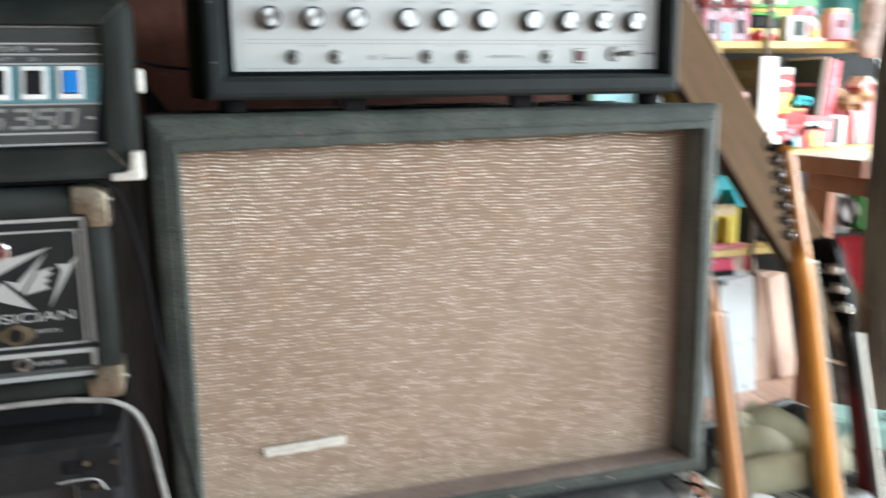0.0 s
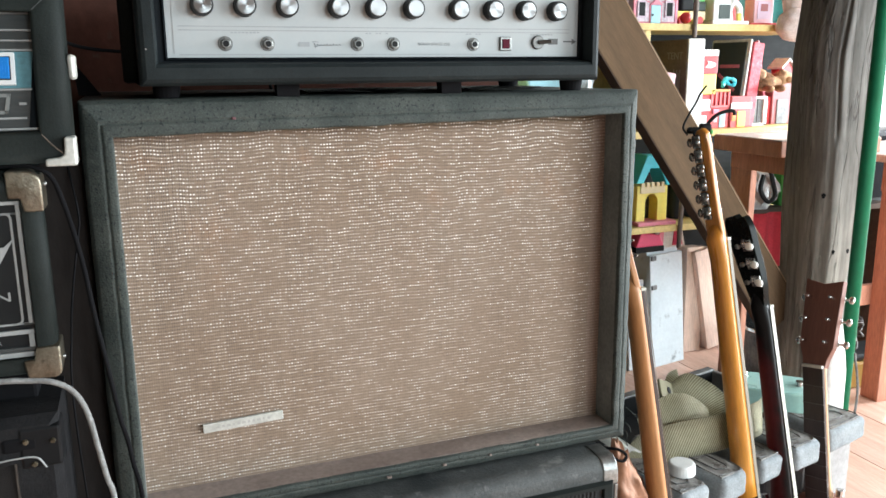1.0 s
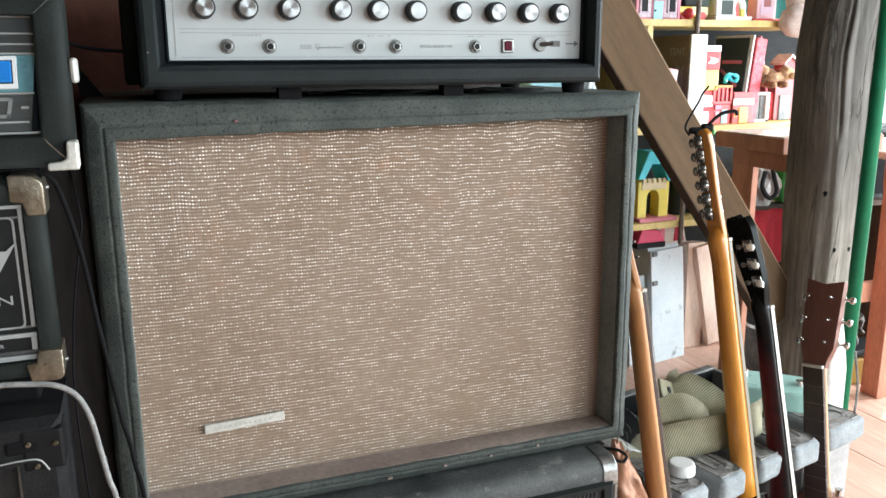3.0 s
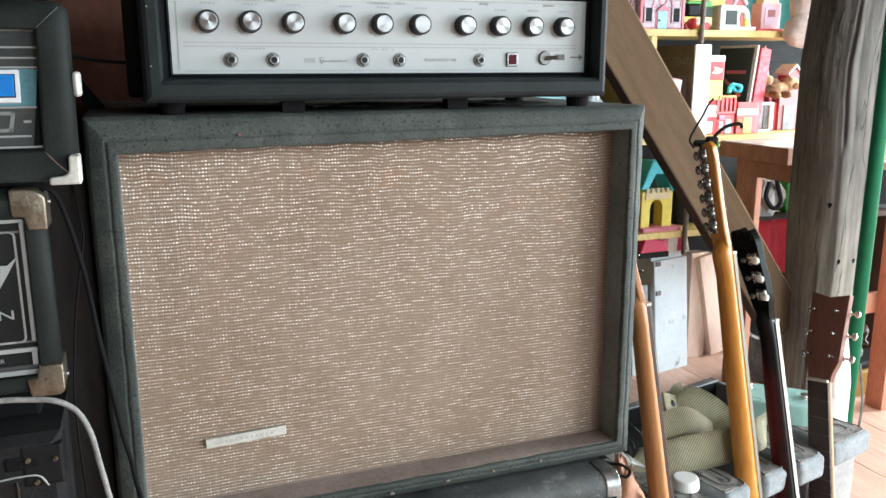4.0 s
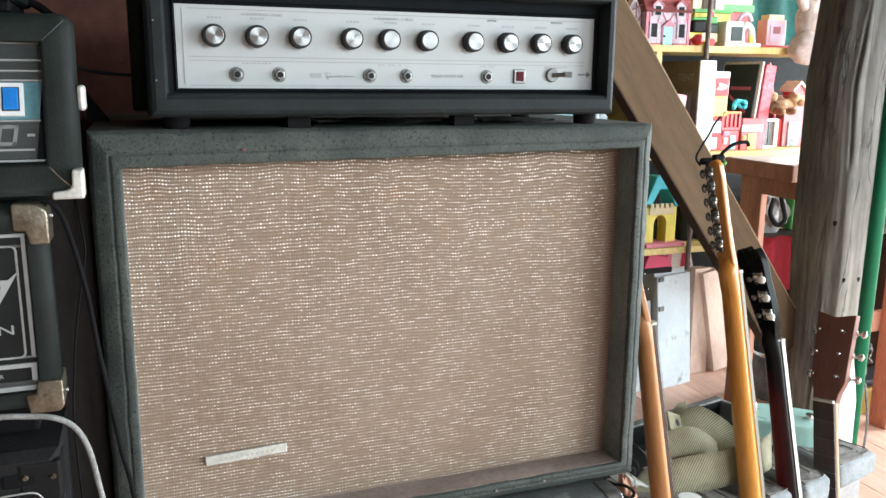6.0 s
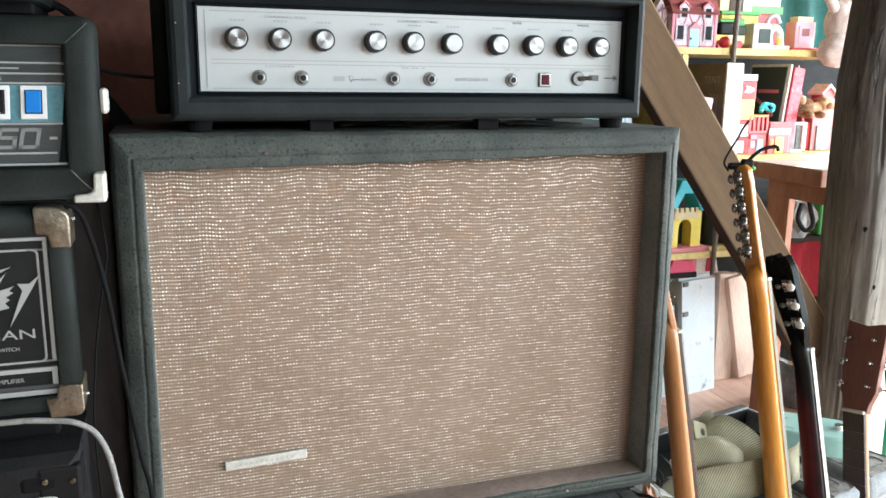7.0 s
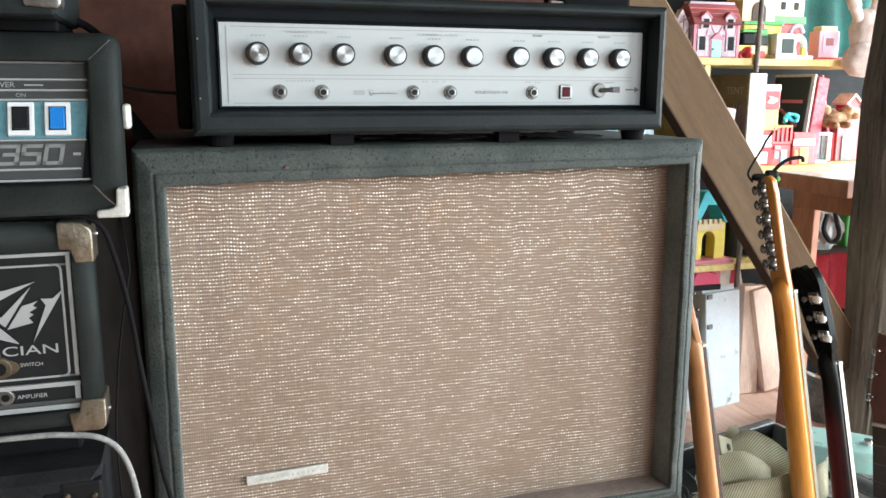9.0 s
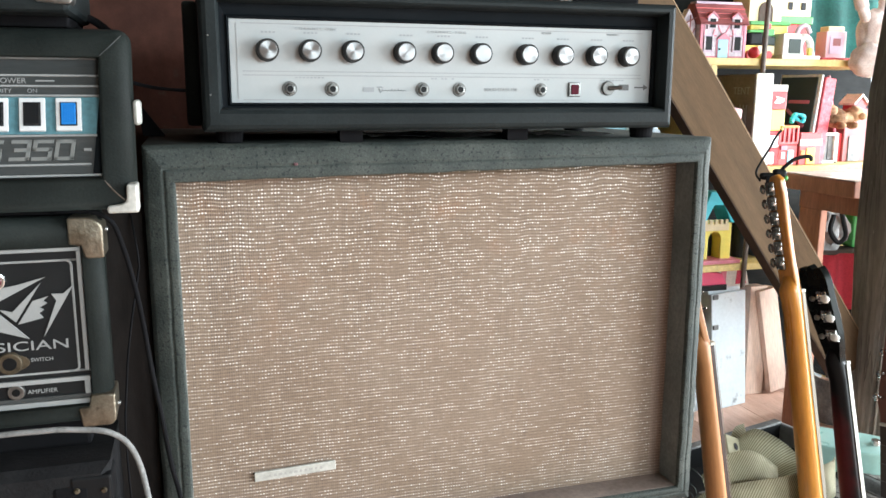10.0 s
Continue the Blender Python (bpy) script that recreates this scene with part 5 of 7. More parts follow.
WEBBING = webbing()
V = Vector
strap = thing("guitar_strap", "khaki striped webbing guitar strap heaped on the rack", "guitar strap", (0.58, 0.17, 0.385))
O = V((0.58, 0.17, 0.385))
bands = [
    [(V((0.40, 0.13, 0.365)), V((0.02, 0.02, 0.010))), (V((0.455, 0.145, 0.392)), V((0.012, 0.02, 0.022))), (V((0.51, 0.125, 0.412)), V((0.0, 0.010, 0.028))), (V((0.575, 0.112, 0.420)), V((0.0, 0.006, 0.030))),
     (V((0.64, 0.120, 0.420)), V((0.0, 0.006, 0.030))), (V((0.70, 0.14, 0.417)), V((0.0, 0.008, 0.028))), (V((0.745, 0.18, 0.405)), V((0.0, 0.004, 0.028)))],
    [(V((0.475, 0.165, 0.415)), V((0.0, 0.016, 0.022))), (V((0.505, 0.160, 0.446)), V((0.004, 0.012, 0.024))), (V((0.545, 0.155, 0.452)), V((0.004, 0.010, 0.026))), (V((0.585, 0.160, 0.432)), V((0.004, 0.012, 0.026))),
     (V((0.625, 0.175, 0.405)), V((0.004, 0.012, 0.022)))],
    [(V((0.535, 0.215, 0.415)), V((0.010, 0.010, 0.020))), (V((0.560, 0.212, 0.445)), V((0.010, 0.006, 0.028))), (V((0.592, 0.208, 0.456)), V((0.004, 0.004, 0.034))), (V((0.622, 0.205, 0.440)), V((0.012, 0.002, 0.034))),
     (V((0.655, 0.202, 0.418)), V((0.018, 0.0, 0.026))), (V((0.680, 0.200, 0.392)), V((0.016, 0.002, 0.016)))],
    [(V((0.600, 0.235, 0.470)), V((0.004, 0.014, 0.014))), (V((0.575, 0.232, 0.462)), V((0.006, 0.012, 0.018))), (V((0.556, 0.225, 0.440)), V((0.010, 0.010, 0.016))), (V((0.545, 0.215, 0.405)), V((0.014, 0.010, 0.008)))],
    [(V((0.58, 0.15, 0.385)), V((0.0, 0.02, 0.006))), (V((0.63, 0.165, 0.395)), V((0.0, 0.022, 0.006))), (V((0.69, 0.19, 0.388)), V((0.0, 0.022, 0.004)))],
]
for rows in bands:
    bm = ribbon([(c - O, w) for c, w in rows])
    part("webbing", bm, WEBBING, strap, smooth=True)
end = part("strap_end", box(-0.022, 0.022, -0.003, 0.003, -0.017, 0.017, 0.002), WEBBING, strap, "leather strap end with button hole")
end.matrix_basis = Matrix.Translation(V((0.545, 0.200, 0.470)) - O) @ pose(0, 0, 0, -30, 25, 20)
part("button_hole", rod((0.005, -0.004, 0.0), (0.005, -0.0045, 0.0), 0.006, seg=12), BLACK, end)

t = thing("bottle_top", "white plastic bottle top standing on a rack finger", "bottle top", (0.487, 0.072, 0.387))
part("shell", rod((0, 0, 0), (0, 0, 0.019), 0.0225, 0.0205, 28, 0.003), WHITE, t, smooth=False)

# small mint box on the rack
MINT = plastic("mint_enamel", (0.33, 0.55, 0.50), 0.3)
t = thing("effect_pedal", "mint green metal effect pedal with chrome knobs on the rack", "pedal", (0.850, 0.268, 0.368), (0, 0, -42))
oval = [(0.080 * math.copysign(abs(math.cos(q)) ** 0.5, math.cos(q)), 0.050 * math.copysign(abs(math.sin(q)) ** 0.5, math.sin(q))) for q in [2 * math.pi * (k + 0.5) / 28 for k in range(28)]]
part("body", prism(oval, "z", 0.0, 0.046, 0.009, 3), MINT, t)
part("footswitch", rod((0.048, 0.0, 0.044), (0.048, 0.0, 0.055), 0.010, 0.008, 18, 0.001), CHROME, t, "chrome footswitch")
part("knob", rod((-0.055, 0.018, 0.044), (-0.055, 0.018, 0.056), 0.009, 0.007, 16, 0.001), CHROME, t, "chrome knob")
part("skirt", prism([(u * 0.98, v * 0.98) for u, v in oval], "z", -0.014, 0.0, 0.002), BLACK, t, "dark base plate")


# ---- guitars ----
AMBER = surf("amber_lacquered_maple", (0.46, 0.165, 0.018), (0.62, 0.255, 0.036), 5, 60, 0.3, 0.03, stretch=(4, 4, 0.5), coat=0.25)
MAPLE = surf("worn_natural_maple", (0.32, 0.128, 0.040), (0.43, 0.190, 0.066), 5, 60, 0.5, 0.05, stretch=(4, 4, 0.5))
def burst():
    m, ns, ls, b = material("cherry_to_black_burst_lacquer")
    co = ns.new("ShaderNodeTexCoord").outputs["Object"]
    sep = ns.new("ShaderNodeSeparateXYZ")
    ls.new(co, sep.inputs[0])
    across = node(ns, "ShaderNodeMapRange", From_Min=-0.024, From_Max=0.020)
    ls.new(sep.outputs["X"], across.inputs[0])
    along = node(ns, "ShaderNodeMapRange", From_Min=-0.03, From_Max=-0.12)
    ls.new(sep.outputs["Z"], along.inputs[0])
    both = ns.new("ShaderNodeMath")
    both.operation = "MULTIPLY"
    ls.new(across.outputs[0], both.inputs[0])
    ls.new(along.outputs[0], both.inputs[1])
    wob = node(ns, "ShaderNodeMath")
    wob.operation = "MULTIPLY_ADD"
    wob.inputs[1].default_value = 0.25
    ls.new(noise_tex(ns, ls, co, 40, 4.0), wob.inputs[0])
    ls.new(both.outputs[0], wob.inputs[2])
    ls.new(ramp(ns, ls, wob.outputs[0], [(0.22, (0.005, 0.004, 0.004)), (0.42, (0.060, 0.008, 0.009)), (0.75, (0.15, 0.020, 0.019))]), b.inputs["Base Color"])
    b.inputs["Roughness"].default_value, b.inputs["Specular IOR Level"].default_value = 0.32, 0.16
    return m


CHERRY = burst()
GLOSSBLACK = surf("gloss_black_lacquer", (0.004, 0.005, 0.005), (0.008, 0.010, 0.009), 5, 40, 0.25, 0.25, spec=0.09)
MAHOG = surf("matt_mahogany", (0.15, 0.056, 0.038), (0.215, 0.085, 0.058), 6, 80, 0.5, 0.12, stretch=(4, 4, 0.5))
ROSEWOOD = surf("rosewood_fingerboard", (0.026, 0.014, 0.011), (0.055, 0.031, 0.025), 6, 90, 0.45, 0.1, stretch=(4, 4, 0.4))
PALEWOOD = surf("pale_neck_wood", (0.42, 0.24, 0.13), (0.56, 0.36, 0.21), 6, 80, 0.45, 0.05, stretch=(4, 4, 0.5))
FRET = plastic("dull_fret_wire", (0.085, 0.07, 0.06), 0.4)
AGEDEDGE = plastic("grey_brown_edge_lacquer", (0.20, 0.17, 0.125), 0.5)
IVORY = plastic("ivory_binding", (0.60, 0.58, 0.51), 0.35)
OLDTUNER = surf("aged_tuner_metal", (0.10, 0.085, 0.072), (0.34, 0.31, 0.28), 60, 300, 0.24, 0.25, metal=0.85)
PEARL = plastic("white_tuner_button", (0.80, 0.79, 0.74), 0.25)


def egg(at, r):
    bm = bmesh.new()
    bmesh.ops.create_icosphere(bm, subdivisions=2, radius=1.0, matrix=Matrix.LocRotScale(at, None, r))
    return bm


def guitar(name, label, nut, up, face, neck, wood, board, head_wood, head, nut_w=0.043, end_w=0.054, body_len=0.40, body_w=0.32, body_mat=None,
           binding=None, buttons=CHROME, side=1, frets=True, tilt=9, size=0.95):
    """A standing guitar. nut: the nut's place; up: along the neck to the head; face: the way the strings face; neck: its length below the nut."""
    z = V(up).normalized()
    y = -(V(face) - V(face).dot(z) * z).normalized()
    x = y.cross(z)
    t = thing(name, label, "guitar")
    t.matrix_basis = Matrix((( x.x, y.x, z.x, nut[0]), (x.y, y.y, z.y, nut[1]), (x.z, y.z, z.z, nut[2]), (0, 0, 0, 1))) @ Matrix.Scale(size, 4)
    # neck: a D-shaped section that widens towards the body
    bm = bmesh.new()
    rows = []
    for hz, hw, hd in ((0.026, 0.30, 0.008), (0.016, 0.40, 0.013), (0.006, 0.47, 0.019)):
        lean = 0.003 + hz * math.tan(radians(tilt))
        rows.append([bm.verts.new((hw * nut_w * math.cos(a), lean + hd * math.sin(a) ** 0.8 if math.sin(a) > 1e-6 else lean, hz)) for a in [math.pi * k / 12 for k in range(13)]])
    for i in range(13):
        s = i / 12
        w = (nut_w + (end_w - nut_w) * s) / 2
        d = 0.018 + 0.005 * s + (0.010 * ((s - 0.88) / 0.12) if s > 0.88 else 0) + (0.006 * (1 - s / 0.08) if s < 0.08 else 0)
        rows.append([bm.verts.new((w * math.cos(a), d * math.sin(a) ** 0.8 if math.sin(a) > 0 else 0.0, -neck * s)) for a in [math.pi * k / 12 for k in range(13)]])
    for a, b in zip(rows, rows[1:]):
        for k in range(12):
            bm.faces.new((a[k], a[k + 1], b[k + 1], b[k]))
        bm.faces.new((a[12], a[0], b[0], b[12]))
    bm.faces.new(rows[0])
    bm.faces.new(rows[-1][::-1])
    part("neck", bm, wood, t, smooth=True)
    def wat(zz):
        return (nut_w + (end_w - nut_w) * min(1.2, -zz / neck)) / 2
    fl = neck + 0.05
    bm = prism([(-nut_w / 2, 0.0), (nut_w / 2, 0.0), (wat(-fl), -fl), (-wat(-fl), -fl)], "y", -0.006, -0.0002, 0.0008)
    fb = part("fingerboard", bm, board, t)
    if binding:
        for s in (-1, 1):
            bm = bmesh.new()
            prism([(s * nut_w / 2, 0.0), (s * (nut_w / 2 + 0.0008), 0.0), (s * (wat(-fl) + 0.0008), -fl), (s * wat(-fl), -fl)], "y", -0.0062, 0.0005, into=bm)
            part("binding", bm, binding, t, "thin edge binding")
    part("nut", box(-nut_w / 2, nut_w / 2, -0.0085, -0.0005, -0.001, 0.004, 0.0006), IVORY, t)
    if neck > 0:
        for i in range(1, 20):
            zz = -max(0.64, neck * 1.55) * (1 - 2 ** (-i / 12))
            if -zz > fl - 0.01:
                break
            if frets:
                part("fret", box(-wat(zz), wat(zz), -0.0073, -0.0055, zz - 0.0007, zz + 0.0007), FRET, fb)
            if i in (3, 5, 7, 9, 12):
                part("side_dot", rod((wat(zz) + (0.0026 if binding else 0.0004), -0.003, zz + 0.012), (wat(zz) - 0.002, -0.003, zz + 0.012), 0.0012, seg=8), BLACK, fb)
    for k in range(0 if frets else 6):
        xx = (-0.4 + 0.16 * k)
        part("string", rod((xx * nut_w, -0.0088, 0.0), (xx * end_w, -0.0105, -neck - 0.2), 0.00045, seg=5), NICKEL, t)
    # head
    if head == "inline":
        out = [(-0.018, -0.002), (0.018, -0.002), (0.018, 0.02), (0.016, 0.05), (0.016, 0.10), (0.018, 0.165), (0.016, 0.186), (0.006, 0.194), (-0.010, 0.191), (-0.020, 0.170), (-0.022, 0.05), (-0.022, 0.02)]
        out = [(side * a * 0.88, b) for a, b in out]
        h = part("headstock", prism(out, "y", -0.002, 0.009, 0.003), head_wood, t)
        h.matrix_basis = pose(0, 0, 0, -tilt, 0, 0)
        for k in range(6):
            zc = 0.0495 + k * 0.0245
            xc = side * (-0.007)
            g = part("tuner", box(xc - 0.0095, xc + 0.0085, 0.009, 0.0155, zc - 0.0119, zc + 0.0119, 0.004, 3), OLDTUNER, h, "dull aged tuning machine", smooth=True)
            part("bush", egg((xc + side * 0.007, 0.0155, zc), (0.0046, 0.0040, 0.0046)), CHROME, g, "chrome bush", smooth=True)
            part("screw", egg((xc - side * 0.002, 0.0160, zc - 0.009), (0.0018, 0.0012, 0.0018)), CHROME, g, smooth=True)
            part("shaft", rod((xc - side * 0.008, 0.0125, zc), (xc - side * 0.017, 0.0125, zc), 0.0022, seg=8), CHROME, g)
            part("button", egg((xc - side * 0.015, 0.0125, zc), (0.0050, 0.0052, 0.0085)), OLDTUNER, g, smooth=True)
            part("post", rod((xc + side * 0.006, -0.002, zc), (xc + side * 0.006, -0.0125, zc), 0.0024, 0.0020, 10, 0.0004), BLACK, g, "dark string post")
            part("post_tip", egg((xc + side * 0.006, -0.0135, zc), (0.0022, 0.0022, 0.0022)), OLDTUNER, g, smooth=True)
    else:
        if head == "open":
            out = [(-0.0225, 0.0), (0.0225, 0.0), (0.025, 0.014), (0.034, 0.034), (0.036, 0.09), (0.038, 0.148), (0.0, 0.142), (-0.038, 0.150), (-0.036, 0.09), (-0.034, 0.034), (-0.025, 0.014)]
            out = [(a, b * 1.12) for a, b in out]
        else:
            out = [(0.74 * a, b) for a, b in [(-0.020, -0.004), (0.020, -0.004), (0.021, 0.015), (0.027, 0.040), (0.034, 0.075), (0.039, 0.115), (0.042, 0.148), (0.032, 0.170), (0.012, 0.166), (0.0, 0.174), (-0.012, 0.166), (-0.032, 0.170), (-0.043, 0.148), (-0.041, 0.115), (-0.040, 0.075), (-0.034, 0.040), (-0.024, 0.015)]]
        if head == "three":
            out = [(q.x, q.y) for q in smooth_path([(a, b, 0) for a, b in out + out[:1]], 5)[:-1]]
        bm = prism(out, "y", -0.002, 0.011, 0.0012)
        h = part("headstock", bm, head_wood, t)
        h.matrix_basis = pose(0, 0, 0, -tilt, 0, 0)
        reach, lean = (0.015, -0.015) if head == "three" else (0.048, 0.0)
        for s in (-1, 1):
            for k in range(3):
                zc = 0.0475 + k * 0.0425 if head == "open" else 0.053 + k * 0.033
                g = part("tuner", box(s * (reach - 0.018) + lean - 0.006, s * (reach - 0.018) + lean + 0.006, 0.010, 0.017, zc - 0.006, zc + 0.006, 0.0025), CHROME, h, "chrome tuning machine")
                part("shaft", rod((s * (reach - 0.014) + lean, 0.015, zc), (s * reach + lean, 0.015, zc), 0.0022, seg=8), CHROME, g)
                part("button", egg((s * reach + lean, 0.015 if head == "open" else 0.020, zc), (0.0062, 0.0042, 0.0072) if head == "open" else (0.0095, 0.0055, 0.0068) if s < 0 else (0.006, 0.004, 0.005)), buttons if s < 0 or head == "open" else DULLCHROME, g, smooth=True)
                if head == "three":
                    part("bush", egg((s * (reach - 0.018) + lean, 0.0175, zc + 0.004), (0.0042, 0.0030, 0.0042)), CHROME, g, smooth=True)
                    part("plate", box(s * (reach - 0.018) + lean - 0.0085, s * (reach - 0.018) + lean + 0.0085, 0.0108, 0.0135, zc - 0.0105, zc + 0.0105, 0.001), CHROME, g)
                if head == "open":
                    part("post", rod((s * 0.022, -0.004, zc), (s * 0.022, -0.017, zc), 0.003, 0.0026, 10, 0.0006), CHROME, g)
    # body
    out = []
    n = 36
    for k in range(n):
        a = 2 * math.pi * k / n
        zz = -neck - body_len / 2 + body_len / 2 * math.cos(a)
        s = (-zz - neck) / body_len
        w = body_w / 2 * (0.86 + 0.16 * math.cos(2 * math.pi * (s - 0.78) * 1.15))
        out.append((w * math.sin(a) * (1 if abs(math.sin(a)) < 0.9 else 1), zz))
    b = part("body", prism(out, "y", 0.0, 0.042, 0.006, 3), body_mat or wood, t)
    part("strap_button", rod((0.03, 0.02, -neck + 0.001), (0.033, 0.02, -neck + 0.016), 0.006, 0.008, 14, 0.001), CHROME, b)
    return t


guitar("electric_guitar", "electric guitar with amber maple neck, standing in the rack", (0.5938, 0.1451, 0.7446), (-0.0701, 0.1742, 0.9822), (0.95, 0.10, 0), 0.45, AMBER, ROSEWOOD, AMBER, "inline", nut_w=0.036, end_w=0.044, body_mat=GLOSSBLACK, binding=AGEDEDGE, side=-1, frets=False, body_len=0.39, tilt=3)
guitar("electric_guitar", "electric guitar with worn natural maple neck, beside the cabinet", (0.3746, 0.0554, 0.7074), (-0.1162, 0.1094, 0.9872), (0.90, -0.10, 0), 0.38, MAPLE, ROSEWOOD, MAPLE, "inline", nut_w=0.034, end_w=0.042, body_mat=GLOSSBLACK, side=-1, frets=False, body_len=0.38, tilt=6)
guitar("electric_guitar", "electric guitar with black headstock and white tuner buttons", (0.6882, 0.1371, 0.6220), (-0.0461, 0.2157, 0.9754), (0.96, -0.02, 0), 0.36, CHERRY, ROSEWOOD, GLOSSBLACK, "three", nut_w=0.034, end_w=0.044, body_mat=CHERRY, binding=IVORY, buttons=PEARL, frets=False, body_len=0.36, tilt=10)
guitar("acoustic_guitar", "small acoustic guitar with matt brown headstock", (0.8238, 0.1470, 0.4927), (0.0139, 0.1663, 0.9860), (-0.97, -0.22, 0), 0.25, PALEWOOD, ROSEWOOD, MAHOG, "open", body_mat=MAHOG, buttons=CHROME, nut_w=0.041, end_w=0.046, body_len=0.30, body_w=0.26, tilt=16)

# ---- toys and boxes on the shelves ----
PINK = plastic("pink_plastic", (0.66, 0.20, 0.27), 0.45)
PALEPINK = plastic("pale_pink_plastic", (0.72, 0.42, 0.47), 0.45)
LILACWHITE = surf("pale_lilac_white_plastic", (0.55, 0.46, 0.52), (0.70, 0.60, 0.66), 60, 120, 0.5, 0.05)
LILAC = plastic("pale_lilac_plastic", (0.60, 0.45, 0.57), 0.45)
ROOFRED = plastic("dull_red_roof", (0.32, 0.085, 0.085), 0.5)
RED = plastic("red_plastic", (0.58, 0.03, 0.035), 0.4)
CORAL = plastic("coral_red_plastic", (0.66, 0.10, 0.10), 0.45)
ORANGE = plastic("orange_plastic", (0.72, 0.25, 0.06), 0.45)
YELLOW = plastic("yellow_plastic", (0.85, 0.70, 0.13), 0.4)
CREAM = plastic("cream_plastic", (0.76, 0.62, 0.38), 0.45)
CYAN = plastic("cyan_plastic", (0.06, 0.60, 0.72), 0.4)
SKYBLUE = plastic("sky_blue_plastic", (0.32, 0.62, 0.72), 0.4)
GREEN = plastic("green_plastic", (0.06, 0.34, 0.07), 0.4)
TEALCLOTH = surf("teal_cloth", (0.006, 0.075, 0.065), (0.015, 0.13, 0.112), 9, 120, 0.9, 0.2)
BOOKDARK = surf("dark_brown_card", (0.085, 0.068, 0.057), (0.13, 0.105, 0.088), 9, 90, 0.6, 0.1)
CARD = surf("white_card", (0.70, 0.69, 0.65), (0.80, 0.79, 0.76), 9, 90, 0.7, 0.05)
SLATE = plastic("green_black_slate", (0.035, 0.055, 0.05), 0.6)
PINKGLIT = surf("pink_speckled_plastic", (0.42, 0.035, 0.055), (0.62, 0.13, 0.15), 55, 160, 0.6, 0.05, dirt=(0.75, 0.45, 0.45), dirt_at=0.68, spec=0.2)
FUR = surf("brown_plush", (0.12, 0.05, 0.022), (0.48, 0.28, 0.15), 26, 200, 0.95, 0.6)
WHITEFUR = surf("white_plush", (0.52, 0.39, 0.345), (0.68, 0.57, 0.53), 14, 200, 0.95, 0.5)
BLUEGREY = surf("pale_blue_grey_paint", (0.52, 0.585, 0.62), (0.61, 0.67, 0.70), 6, 70, 0.5, 0.06, dirt=(0.24, 0.265, 0.28), dirt_at=0.60, grain=0.2)
PINE = surf("fresh_pale_timber", (0.68, 0.485, 0.38), (0.77, 0.58, 0.47), 5, 60, 0.6, 0.12, stretch=(4, 4, 0.4))
GREYBAG = surf("grey_white_plastic_bag", (0.36, 0.36, 0.36), (0.58, 0.58, 0.57), 12, 60, 0.4, 0.4)
REDCLOTH = surf("red_cloth", (0.36, 0.02, 0.035), (0.50, 0.035, 0.05), 8, 160, 0.9, 0.3)
WHITESACK = surf("white_plastic_sack", (0.72, 0.71, 0.68), (0.82, 0.81, 0.79), 8, 60, 0.4, 0.25)
COPPER = surf("crumpled_copper_film", (0.15, 0.062, 0.032), (0.30, 0.135, 0.072), 16, 70, 0.38, 0.5, metal=0.3)
S1, S2, S3 = 1.1595, 0.8115, 0.4895


